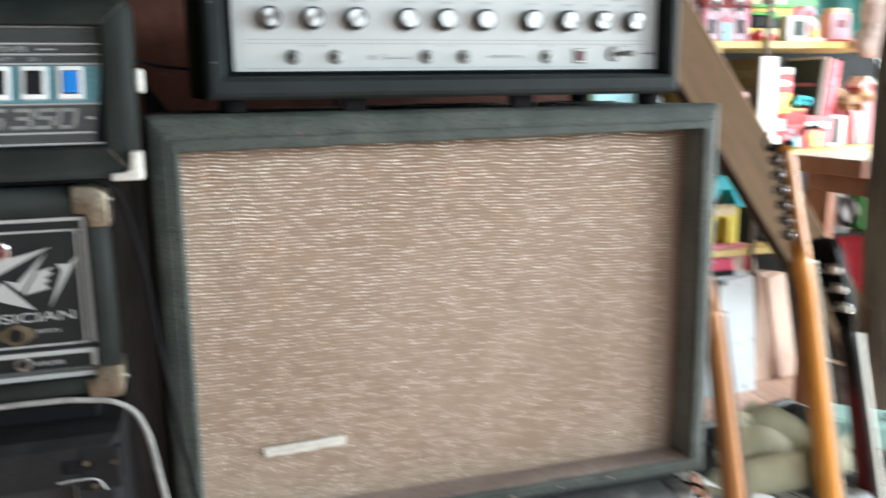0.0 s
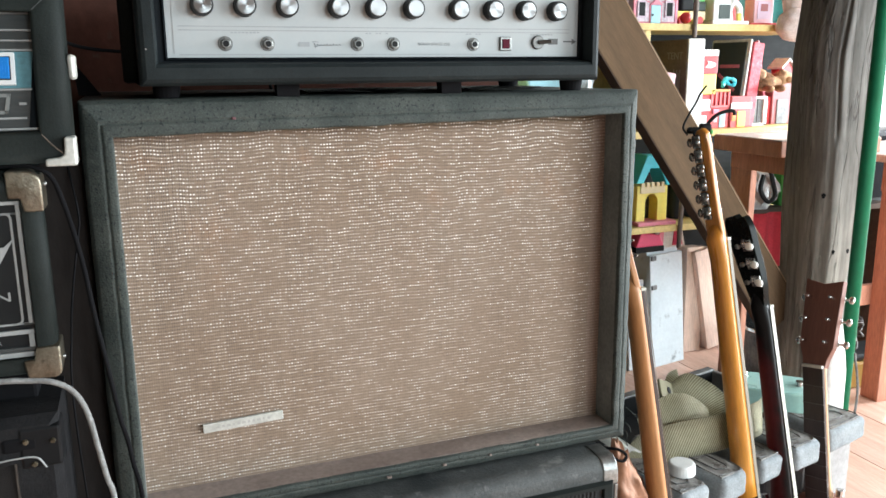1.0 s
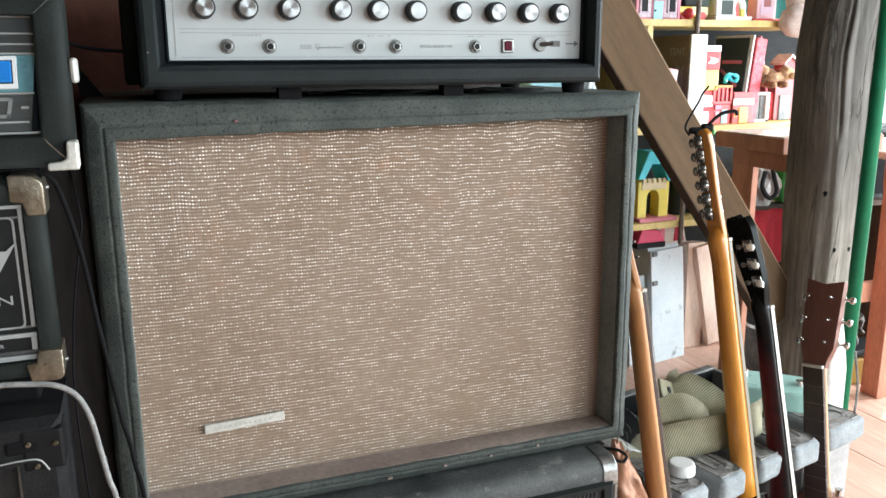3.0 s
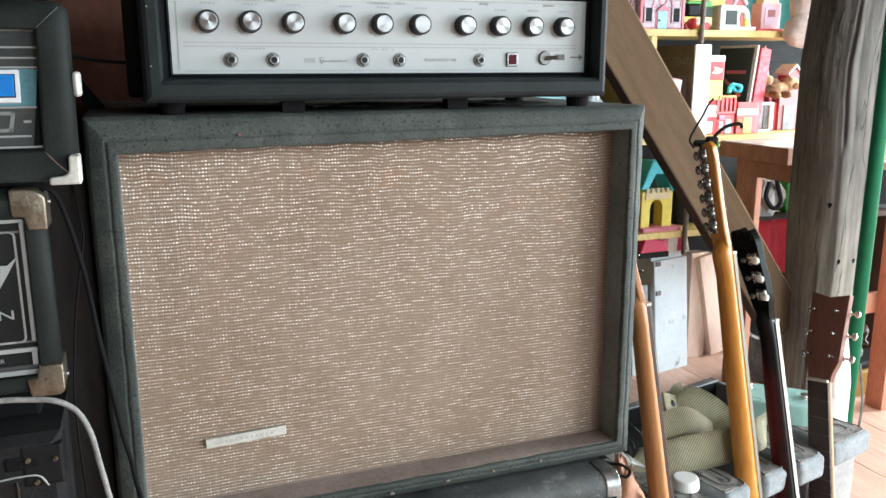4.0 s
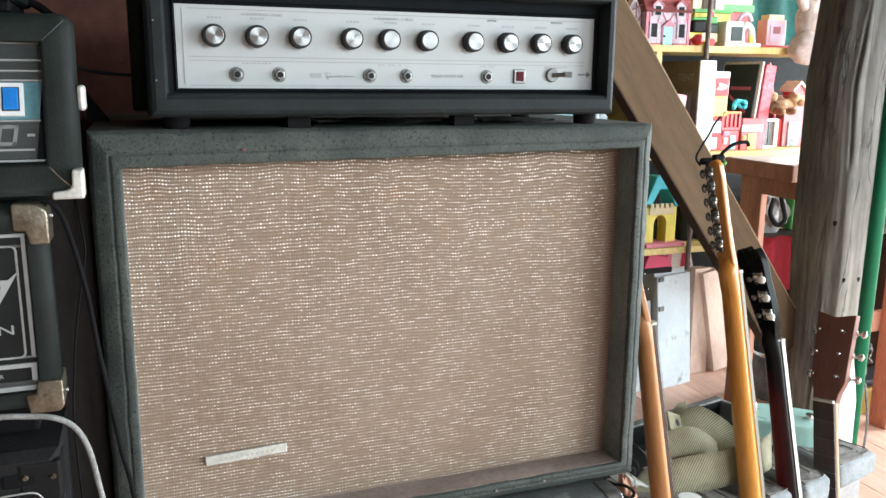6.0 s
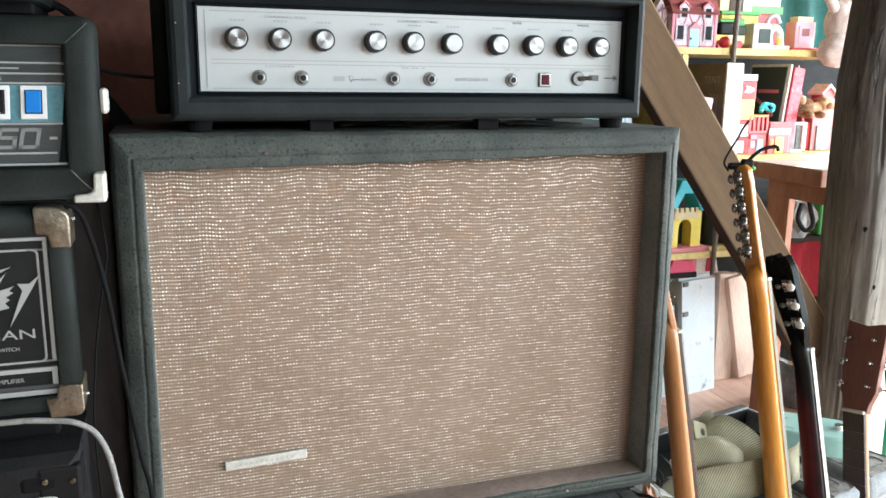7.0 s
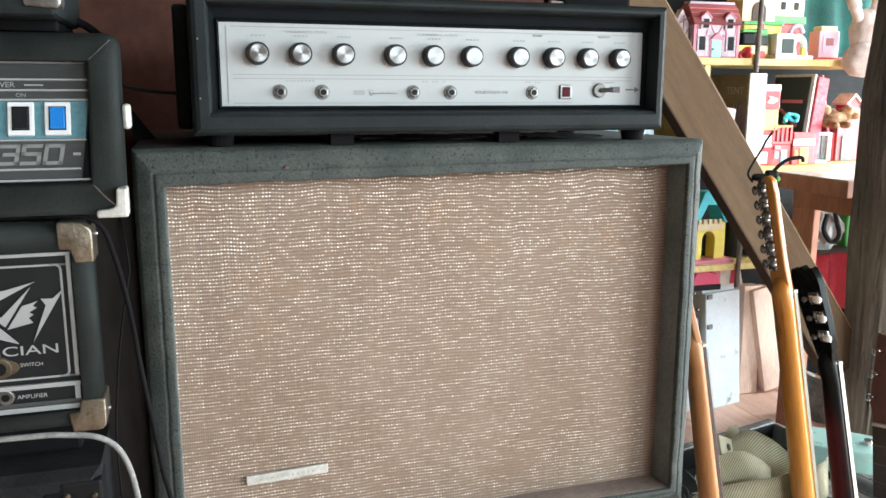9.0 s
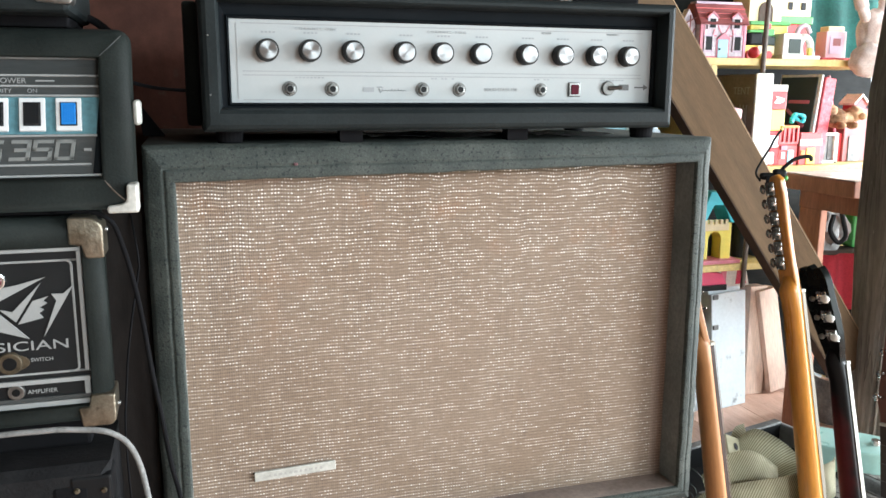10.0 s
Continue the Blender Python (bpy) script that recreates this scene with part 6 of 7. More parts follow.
def doll_house():
    t = thing("toy_house", "pink and white plastic doll house with red roof and blue door", "toy house", (1.258, 1.415, S1))
    w, h = 0.168, 0.106
    part("wall", box(0, w, 0, 0.11, 0, h, 0.002), LILACWHITE, t)
    for x in (0.004, w - 0.004):
        part("corner_post", box(x - 0.005, x + 0.005, -0.003, 0.004, 0, h, 0.001), PINK, t)
    for x0, x1, z0, z1 in ((0.0, w, 0.0, 0.006), (0.008, w * 0.36, 0.066, 0.0705), (w * 0.64, w - 0.008, 0.066, 0.0705), (0.0, w, h - 0.005, h), (w * 0.36, w * 0.39, 0.0, 0.06), (w * 0.61, w * 0.64, 0.0, 0.06)):
        part("timber_line", box(x0, x1, -0.0022, 0.001, z0, z1), PINK, t)
    for x, lean in ((w * 0.30, 14), (w * 0.42, -30), (w * 0.58, 30), (w * 0.70, -14), (w * 0.08, 0), (w * 0.92, 0)):
        b = part("timber_line", box(-0.0018, 0.0018, -0.0022, 0.001, -0.016, 0.016), PINK, t)
        b.matrix_basis = pose(x, 0, 0.086, 0, lean, 0)
    part("roof", prism([(-0.012, h - 0.004), (0.122, h - 0.004), (0.062, h + 0.062), (0.030, h + 0.062)], "x", -0.006, w + 0.006, 0.002), ROOFRED, t)
    for k in range(4):
        part("roof_course", box(-0.007, w + 0.007, -0.0135 + 0.0105 * k, -0.009 + 0.0105 * k, h + 0.0155 * k, h + 0.0165 * k), RED, t)
    part("ridge", box(0.0, w, 0.028, 0.064, h + 0.062, h + 0.07, 0.002), LILAC, t)
    part("gable_window_wall", prism([(-0.06, 0.04), (-0.005, 0.04), (-0.005, h), (-0.03, h + 0.045), (-0.055, h)], "y", 0.02, 0.05, 0.002), LILACWHITE, t)
    for x0, z0, x1, z1 in ((-0.058, 0.0, -0.058, 0.10), (-0.058, 0.10, -0.006, 0.125), (-0.05, 0.02, -0.012, 0.09), (-0.012, 0.02, -0.05, 0.09), (-0.03, 0.0, -0.03, 0.13)):
        part("strut", rod((x0, 0.012, z0), (x1, 0.012, z1), 0.002, seg=6), ROOFRED, t)
    d = part("door", box(w * 0.39, w * 0.61, -0.004, 0.002, 0, 0.058, 0.001), SKYBLUE, t, "sky blue door")
    part("door_knob", rod((w * 0.42, -0.004, 0.027), (w * 0.42, -0.007, 0.027), 0.003, seg=10), BLACK, d)
    part("porch", prism([(w * 0.35, 0.058), (w * 0.65, 0.058), (w * 0.5, 0.078)], "y", -0.008, 0.001, 0.001), PINK, t)
    for x, z, hh in ((w * 0.11, 0.024, 0.042), (w * 0.74, 0.024, 0.042)):
        f = part("window", box(x - 0.006, x + 0.030, -0.0035, 0.001, z - 0.005, z + hh + 0.005, 0.001), LILAC, t)
        part("pane", box(x + 0.001, x + 0.023, -0.0045, -0.002, z, z + hh), BLACK, f)
        for side in (-1, 1):
            part("shutter", box(x + 0.012 + side * 0.0145 - 0.0025, x + 0.012 + side * 0.0145 + 0.0025, -0.0050, -0.003, z - 0.002, z + hh + 0.002), LILACWHITE, f)
    for x in (w * 0.24, w * 0.77):
        f = part("dormer", prism([(x - 0.018, 0.088), (x + 0.018, 0.088), (x + 0.018, 0.122), (x, 0.137), (x - 0.018, 0.122)], "y", -0.006, 0.04, 0.001), LILACWHITE, t)
        part("dormer_roof", prism([(x - 0.021, 0.120), (x, 0.138), (x + 0.021, 0.120), (x + 0.021, 0.125), (x, 0.143), (x - 0.021, 0.125)], "y", -0.008, 0.04), PINK, f)
        part("pane", box(x - 0.010, x + 0.010, -0.0075, -0.004, 0.092, 0.120), BLACK, f)
    return t


def simple_toy(name, label, at, pieces, cat="toy", turn=(0, 0, 0)):
    """A toy from plain named pieces: (part name, bmesh, material)."""
    t = thing(name, label, cat, at, turn)
    for nm, bm, mat in pieces:
        part(nm, bm, mat, t)
    return t


doll_house()
simple_toy("toy_tower", "yellow toy tower with a brown arched door on green base", (1.52, 1.53, S1), [
    ("base", box(-0.005, 0.145, -0.02, 0.10, 0, 0.115, 0.003), YELLOW), ("deck", box(-0.01, 0.15, -0.025, 0.10, 0.115, 0.127, 0.002), GREEN),
    ("wall", box(0, 0.130, 0, 0.09, 0.127, 0.23, 0.002), CREAM),
    ("arch_door", prism([(0.038, 0.127), (0.092, 0.127), (0.092, 0.165)] + [(0.065 + 0.027 * math.cos(a), 0.165 + 0.027 * math.sin(a)) for a in (0.4, 0.8, 1.2, 1.57, 1.95, 2.35, 2.75)] + [(0.038, 0.165)], "y", -0.004, 0.004), BRACEDARK)])
simple_toy("toy_building", "cream toy building with dark windows and green edge", (1.655, 1.55, S1), [
    ("base", box(0, 0.135, 0, 0.09, 0, 0.125, 0.002), RED), ("sill", box(-0.004, 0.139, -0.006, 0.09, 0.125, 0.15, 0.002), GREEN), ("wall", box(0, 0.132, 0, 0.09, 0.15, 0.26, 0.002), CREAM),
    ("window", box(0.036, 0.053, -0.003, 0.002, 0.172, 0.197), BLACK), ("window", box(0.090, 0.107, -0.003, 0.002, 0.172, 0.197), BLACK)])
simple_toy("toy_car", "yellow toy truck with dark cab beside the doll house", (1.47, 1.45, S1), [
    ("body", box(-0.03, 0.10, 0, 0.06, 0.014, 0.045, 0.005), YELLOW), ("cab", box(0.0, 0.05, 0.0, 0.055, 0.045, 0.085, 0.006), BLACK),
    ("load", box(0.055, 0.10, 0.0, 0.055, 0.045, 0.075, 0.004), SLATE), ("roof", box(-0.006, 0.056, -0.004, 0.058, 0.085, 0.094, 0.003), GREEN), ("crate", box(0.060, 0.098, 0.004, 0.05, 0.075, 0.098, 0.003), GREEN), ("panel", box(0.030, 0.096, -0.003, 0.0, 0.018, 0.044, 0.002), CREAM), ("knob", rod((0.085, 0.02, 0.098), (0.085, 0.02, 0.116), 0.010, 0.007, 12, 0.002), RED), ("wheel", rod((0.0, -0.004, 0.014), (0.0, 0.010, 0.014), 0.014, seg=18, r=0.002), RED), ("wheel", rod((0.075, -0.004, 0.014), (0.075, 0.010, 0.014), 0.014, seg=18, r=0.002), RED)])
b = bmesh.new()
bmesh.ops.create_icosphere(b, subdivisions=3, radius=0.019, matrix=Matrix.Translation((0, 0, 0.019)))
simple_toy("toy_ball", "small red plastic ball on the shelf", (1.462, 1.415, S1), [("ball", b, RED)])
simple_toy("toy_block", "white toy block with a dark picture panel", (1.585, 1.425, S1), [
    ("base", box(-0.004, 0.148, 0, 0.06, 0, 0.014, 0.003), WHITE), ("block", box(0.0, 0.07, 0.004, 0.06, 0.014, 0.084, 0.004), WHITE), ("picture", box(0.022, 0.066, 0.001, 0.005, 0.02, 0.066), SLATE),
    ("figure", tube([(0.09, 0.03, 0.014), (0.085, 0.03, 0.05), (0.10, 0.03, 0.075), (0.125, 0.03, 0.06), (0.13, 0.03, 0.03), (0.135, 0.03, 0.014)], 0.012, 8), WHITE),
    ("arch", tube([(0.08, 0.045, 0.075), (0.092, 0.045, 0.105), (0.118, 0.045, 0.112), (0.136, 0.045, 0.09)], 0.008, 8), LILAC), ("flower", box(0.105, 0.125, 0.005, 0.02, 0.014, 0.04, 0.006), YELLOW)])
simple_toy("picture_box", "pink and white printed toy box on a red tray", (1.765, 1.44, S1), [
    ("tray", box(-0.03, 0.12, -0.02, 0.07, 0, 0.008, 0.002), RED), ("box", box(0, 0.082, 0, 0.05, 0.008, 0.095, 0.002), PALEPINK), ("panel", box(0.014, 0.068, -0.002, 0.002, 0.022, 0.08), LILAC),
    ("picture", box(0.026, 0.056, -0.003, 0.001, 0.048, 0.072), ROOFRED), ("top", box(0.01, 0.075, 0.005, 0.045, 0.095, 0.112, 0.002), CREAM)])
t = thing("teal_cloth", "teal cloth hung behind the toys", "cloth", (1.81, 1.64, S1))
bm = bmesh.new()
rows = [[bm.verts.new((-0.22 + 0.60 * i / 20, 0.012 * math.sin(i * 1.3) + 0.004 * j, 0.02 + 0.3 * j / 6)) for i in range(21)] for j in range(7)]
for a, bb in zip(rows, rows[1:]):
    for i in range(20):
        bm.faces.new((a[i], a[i + 1], bb[i + 1], bb[i]))
bmesh.ops.solidify(bm, geom=bm.faces[:], thickness=0.003)
part("cloth", bm, TEALCLOTH, t, smooth=True)


def blob(centre, r, sub=2, rough=0.06, into=None):
    b2 = bmesh.new()
    bmesh.ops.create_icosphere(b2, subdivisions=sub, radius=1.0)
    for v in b2.verts:
        k = 1 + rough * noise.noise(v.co * 2.3 + Vector(centre) * 9)
        v.co = Vector((v.co.x * r[0] * k, v.co.y * r[1] * k, v.co.z * r[2] * k)) + Vector(centre)
    return add(into, b2)


# plush hanging from the shelf edge: one plain shape
bm = blob((0, 0, 0), (0.066, 0.05, 0.056), 4, 0.10)
blob((0.024, 0.02, 0.085), (0.052, 0.045, 0.080), 4, 0.10, into=bm)
tube([(-0.012, 0.015, 0.13), (-0.045, 0.005, 0.175), (-0.072, 0.0, 0.225), (-0.078, 0.0, 0.25)], [0.017, 0.021, 0.018, 0.010], 10, into=bm)
tube([(0.050, 0.02, 0.14), (0.056, 0.01, 0.19), (0.054, 0.0, 0.24), (0.050, 0.0, 0.27)], [0.018, 0.022, 0.018, 0.010], 10, into=bm)
tube([(0.06, 0.04, 0.13), (0.078, 0.04, 0.10), (0.086, 0.04, 0.05)], 0.012, 8, into=bm)
tagged(link("plush_toy", bm, WHITEFUR, smooth=True), "pale worn plush toy hanging at the shelf edge", "plush toy").matrix_basis = pose(1.857, 1.345, 1.157)
t = thing("hanging_cord", "thin pale cord from which the plush toy hangs", "cord", (1.857, 1.345, 1.157))
part("cord", tube([(-0.07, 0.0, 0.2), (-0.05, 0.01, 0.30), (0.02, 0.02, 0.5), (0.02, 0.045, 0.345)], 0.002, 6), GREEN, t)

# middle level
t = thing("tall_book", "tall dark brown boxed book with pale spine and lettering", "book", (1.535, 1.42, S2), (0, 0, 2))
part("cover", box(-0.03, -0.004, 0.0, 0.22, 0.0, 0.30, 0.003), BOOKDARK, t)
part("spine", box(-0.056, 0.012, -0.006, 0.0, 0.0, 0.302, 0.006), CARD, t, "pale spine")
part("cover", box(-0.058, -0.03, 0.0, 0.22, 0.0, 0.30, 0.003), BOOKDARK, t)
letters("lettering", "TENT", 0.034, PRINT, t, (-0.0585, 0.062, 0.245), (90, 0, -90))
for k in range(6):
    part("print_bar", box(-0.0595, -0.057, 0.03 + 0.008 * k, 0.034 + 0.008 * k, 0.10 + 0.006 * (k % 3), 0.20 - 0.01 * (k % 2)), PRINT, t)
simple_toy("toy_carton", "white, red and yellow toy carton", (1.552, 1.425, 0.928), [
    ("lower", box(0, 0.058, 0, 0.05, 0, 0.068, 0.002), YELLOW), ("middle", box(0, 0.060, -0.001, 0.051, 0.068, 0.128, 0.002), RED), ("upper", box(0, 0.062, -0.001, 0.051, 0.128, 0.150, 0.002), WHITE),
    ("mark", prism([(0.008, 0.09), (0.02, 0.105), (0.014, 0.112), (0.03, 0.110), (0.05, 0.104), (0.048, 0.094), (0.03, 0.088)], "y", -0.003, 0.0), WHITE)])
simple_toy("toy_block", "white and red toy house front under the carton", (1.55, 1.43, S2), [
    ("wall", box(0, 0.05, 0, 0.07, 0, 0.116, 0.002), RED), ("panel", box(0.004, 0.046, -0.003, 0.001, 0.06, 0.10, 0.002), WHITE), ("door", box(0.006, 0.03, -0.004, 0.001, 0.004, 0.045, 0.004), WHITE)])
BLUEFILM = surf("pale_blue_crumpled_film", (0.42, 0.52, 0.58), (0.62, 0.70, 0.74), 22, 80, 0.35, 0.4)
bm = blob((0, 0, 0.10), (0.065, 0.05, 0.10), 4, 0.45)
for v in bm.verts:
    v.co += 0.008 * noise.noise_vector(v.co * 45)
    v.co.z = max(0.0, v.co.z + 0.010 * noise.noise(v.co * 60))
tagged(link("plastic_bag", bm, BLUEFILM), "crumpled pale blue plastic bag on the shelf", "bag").matrix_basis = pose(1.09, 1.47, S2)
t = thing("toy_slate", "pink framed toy blackboard leaning on the shelf", "toy", (1.765, 1.44, S2), (0, 7, 8))
part("edge", box(-0.030, 0.022, -0.008, 0.17, 0.0, 0.292, 0.003), PINKGLIT, t)
part("rim", box(-0.041, -0.031, -0.001, 0.174, 0.0, 0.300, 0.003), CARD, t, "white rim")
part("board", box(-0.045, -0.041, 0.012, 0.165, 0.015, 0.29), SLATE, t)
part("chalk_mark", box(-0.047, -0.045, 0.03, 0.12, 0.20, 0.212, 0.001), PINK, t)
m2 = part("chalk_mark", box(-0.001, 0.001, -0.05, 0.05, -0.006, 0.006, 0.001), PINK, t)
m2.matrix_basis = pose(-0.0465, 0.08, 0.15, 35, 0, 0)
simple_toy("bead_string", "heap of blue and white toy beads", (1.67, 1.44, 0.948), [
    ("beads", tube([(-0.02, 0, 0.006), (0.0, 0.01, 0.02), (0.02, 0, 0.008), (0.03, -0.005, 0.022), (0.0, 0.0, 0.034), (-0.015, 0.01, 0.018), (0.02, 0.01, 0.030)], [0.007, 0.004] * 6, 8), CYAN)])
t = thing("toy_fence", "red toy balcony with slatted rail", "toy", (1.592, 1.425, 0.88))
part("rail", box(0, 0.082, 0, 0.06, 0.055, 0.064, 0.002), ORANGE, t)
part("rail", box(0, 0.082, 0, 0.06, 0.0, 0.010, 0.002), CORAL, t)
for k in range(5):
    part("slat", box(0.002 + k * 0.018, 0.010 + k * 0.018, 0.0, 0.006, 0.01, 0.055), CORAL, t)
part("back", box(0.0, 0.082, 0.03, 0.036, 0.01, 0.055), RED, t)
simple_toy("toy_shop", "red toy building with blue door", (1.60, 1.43, S2), [
    ("wall", box(0, 0.075, 0, 0.06, 0, 0.068, 0.002), CORAL), ("door", box(0.035, 0.060, -0.003, 0.001, 0.002, 0.05, 0.002), SKYBLUE), ("window", box(0.008, 0.026, -0.003, 0.001, 0.02, 0.044, 0.003), PALEPINK), ("sign", box(0.004, 0.03, -0.006, 0.0, 0.05, 0.066, 0.002), PINK)])
simple_toy("toy_barn", "red toy building with yellow door and white band", (1.68, 1.425, S2), [
    ("wall", box(0, 0.088, 0, 0.06, 0, 0.108, 0.002), CORAL), ("band", box(-0.002, 0.088, -0.004, 0.001, 0.064, 0.086, 0.001), CARD), ("shade", box(0.002, 0.084, -0.002, 0.002, 0.088, 0.104), ROOFRED),
    ("door", box(0.028, 0.062, -0.003, 0.001, 0.002, 0.056, 0.001), YELLOW), ("window", box(0.004, 0.022, -0.003, 0.001, 0.022, 0.05, 0.002), ORANGE)])
simple_toy("toy_window", "white toy window frame with grey shutters", (1.785, 1.45, S2), [
    ("side", box(0, 0.016, 0, 0.03, 0, 0.095, 0.002), CARD), ("side", box(0.062, 0.078, 0, 0.03, 0, 0.095, 0.002), CARD), ("head", box(0, 0.078, 0, 0.03, 0.095, 0.105, 0.002), CARD), ("sill", box(0, 0.078, 0, 0.03, 0, 0.01, 0.002), CARD),
    ("shutter", box(0.018, 0.038, 0.008, 0.014, 0.012, 0.093), RIM), ("shutter", box(0.042, 0.060, 0.008, 0.014, 0.012, 0.093), RIM), ("back", box(0.016, 0.062, 0.02, 0.024, 0.01, 0.095), SLATE)])
simple_toy("toy_house", "small red and white toy house with pitched roof", (1.93, 1.50, S2), [
    ("wall", box(0.0, 0.10, 0, 0.08, 0, 0.185, 0.002), ROOFRED), ("gable", prism([(0.03, 0.185), (0.075, 0.185), (0.075, 0.20), (0.053, 0.222), (0.03, 0.20)], "y", -0.01, 0.05), RED),
    ("roof", prism([(0.020, 0.198), (0.053, 0.230), (0.086, 0.198), (0.086, 0.206), (0.053, 0.238), (0.020, 0.206)], "y", -0.016, 0.06), CARD), ("panel", box(-0.06, 0.02, 0.01, 0.05, 0, 0.10, 0.002), RED), ("arch", box(0.02, 0.07, -0.004, 0.0, 0, 0.09, 0.012), RIM)])
bm = blob((0, 0, 0), (0.055, 0.035, 0.030), 3, 0.5)
blob((0.055, -0.012, 0.018), (0.033, 0.026, 0.026), 3, 0.4, into=bm)
blob((0.066, -0.036, 0.010), (0.016, 0.014, 0.013), 2, 0.1, into=bm)
blob((-0.045, 0.0, 0.026), (0.030, 0.025, 0.026), 2, 0.2, into=bm)
for x in (-0.03, 0.02):
    blob((x, -0.04, -0.02), (0.014, 0.026, 0.013), 2, into=bm)
tagged(link("plush_toy", bm, FUR, smooth=True), "brown plush animal lying on the toys", "plush toy").matrix_basis = pose(1.865, 1.46, 0.963)
t = thing("red_rod_toy", "dark red folded toy stand behind the plush", "toy", (1.88, 1.52, S2))
part("rod", rod((-0.05, 0, 0.0), (-0.02, 0, 0.30), 0.005, seg=8), ROOFRED, t)
part("rod", rod((0.05, 0, 0.0), (-0.02, 0, 0.30), 0.005, seg=8), PINK, t)
simple_toy("pink_figure_box", "pink striped toy box leaning beside the book", (1.34, 1.42, S2), [("box", box(0.0, 0.075, 0, 0.05, 0, 0.20, 0.006), PALEPINK), ("stripe", box(0.01, 0.065, -0.003, 0.0, 0.13, 0.15, 0.001), PINK), ("stripe", box(0.01, 0.065, -0.003, 0.0, 0.08, 0.10, 0.001), PINK)], turn=(0, 8, 0))

# lower level
t = thing("toy_castle", "yellow toy castle with arch and cyan roof", "toy castle", (1.312, 1.43, S3))
bm = prism([(0, 0), (0.035, 0), (0.035, 0.075)] + [(0.060 - 0.025 * math.cos(a), 0.075 + 0.03 * math.sin(a)) for a in (0.4, 0.8, 1.2, 1.57, 1.95, 2.35, 2.75)] + [(0.085, 0.075), (0.085, 0), (0.124, 0), (0.124, 0.135), (0.0, 0.135)], "y", 0, 0.06, 0.002)
part("wall", bm, YELLOW, t)
part("front", box(0.012, 0.112, -0.004, 0.002, 0.108, 0.132, 0.002), CREAM, t)
part("hall", box(0.03, 0.09, 0.05, 0.058, 0.0, 0.11), SLATE, t)
part("roof", prism([(-0.01, 0.145), (0.018, 0.145), (0.045, 0.195), (0.085, 0.195), (0.112, 0.135), (0.146, 0.135), (0.134, 0.20), (0.098, 0.236), (0.03, 0.24)], "y", -0.01, 0.07, 0.003), CYAN, t)
for k in range(5):
    part("battlement", box(0.014 + k * 0.02, 0.026 + k * 0.02, -0.006, 0.004, 0.130, 0.146, 0.001), CREAM, t)
part("base", box(-0.01, 0.145, -0.03, 0.07, -0.0005, 0.012, 0.002), PINK, t)
simple_toy("black_tin", "tall black tin on the lower shelf", (1.50, 1.50, S3), [("tin", rod((0.025, 0, 0), (0.025, 0, 0.13), 0.032, seg=20, r=0.003), BLACK), ("lid", rod((0.025, 0, 0.13), (0.025, 0, 0.138), 0.033, seg=20, r=0.002), RUBBER)])
simple_toy("grey_cloth_bundle", "dark blue-grey cloth bundle on the lower shelf", (1.62, 1.5, S3), [("bundle", blob((0, 0, 0.04), (0.07, 0.05, 0.045), 3, 0.3), plastic("blue_grey_cloth", (0.06, 0.075, 0.09), 0.9))])
simple_toy("storage_bin", "light blue plastic bin on the shelf behind the cabinet", (0.90, 1.45, S2), [("bin", box(0.0, 0.16, 0, 0.2, 0, 0.22, 0.01), SKYBLUE), ("lid", box(-0.006, 0.166, -0.006, 0.206, 0.22, 0.238, 0.005), WHITE)])

# under the shelf
t = thing("metal_cabinet", "pale blue-grey painted metal box with latches, leaning on the floor", "metal box", (1.478, 1.525, FLOOR), (-5, 0, 12))
part("door", box(0.0, 0.175, 0.0, 0.02, 0.0, 0.43, 0.003), BLUEGREY, t)
part("body", box(0.004, 0.171, 0.02, 0.11, 0.002, 0.445, 0.004), BLUEGREY, t)
part("top_rail", box(-0.01, 0.155, 0.0, 0.11, 0.447, 0.462, 0.003), BLUEGREY, t)
for z in (0.30, 0.41):
    part("latch", box(0.004, 0.03, -0.006, 0.001, z, z + 0.018, 0.003), RIM, t, "grey metal latch")
part("panel", box(-0.09, -0.004, 0.03, 0.04, 0.0, 0.34, 0.002), BLUEGREY, t)
simple_toy("pink_tray", "bright pink plastic tray under the shelf", (1.38, 1.52, 0.385), [("tray", prism([(0, 0), (0.12, 0), (0.10, 0.04), (0.02, 0.055)], "y", 0, 0.08, 0.004), plastic("hot_pink_plastic", (0.70, 0.06, 0.16), 0.4)), ("foot", box(0.0, 0.12, 0.0, 0.08, -0.02, 0.0), BLACK)])
simple_toy("toy_garage", "pink and white toy frame standing on the boxes", (1.51, 1.58, 0.36), [("frame", prism([(0, 0), (0.13, 0), (0.11, 0.075), (0.08, 0.09), (0.03, 0.085), (0.0, 0.06), (-0.01, 0.02)], "y", 0, 0.012, 0.002), CARD), ("inset", prism([(0.07, 0.008), (0.115, 0.008), (0.10, 0.065), (0.075, 0.07)], "y", -0.003, 0.0), plastic("raspberry_plastic", (0.50, 0.02, 0.08), 0.4)), ("inset", prism([(0.004, 0.012), (0.028, 0.012), (0.028, 0.07), (0.006, 0.055)], "y", -0.003, 0.0), PINK)])
for at, turn, ln in (((1.735, 1.64, FLOOR), (-4, 2.5, 4), 0.42), ((1.84, 1.625, FLOOR + 0.012), (-4, -9.5, 4), 0.405)):
    t = thing("timber_offcut", "short fresh pale timber offcut leaning under the shelf", "timber", at, turn, "timber offcuts")
    part("board", box(-0.042, 0.042, -0.012, 0.05, 0.0, ln, 0.002), PINE, t)
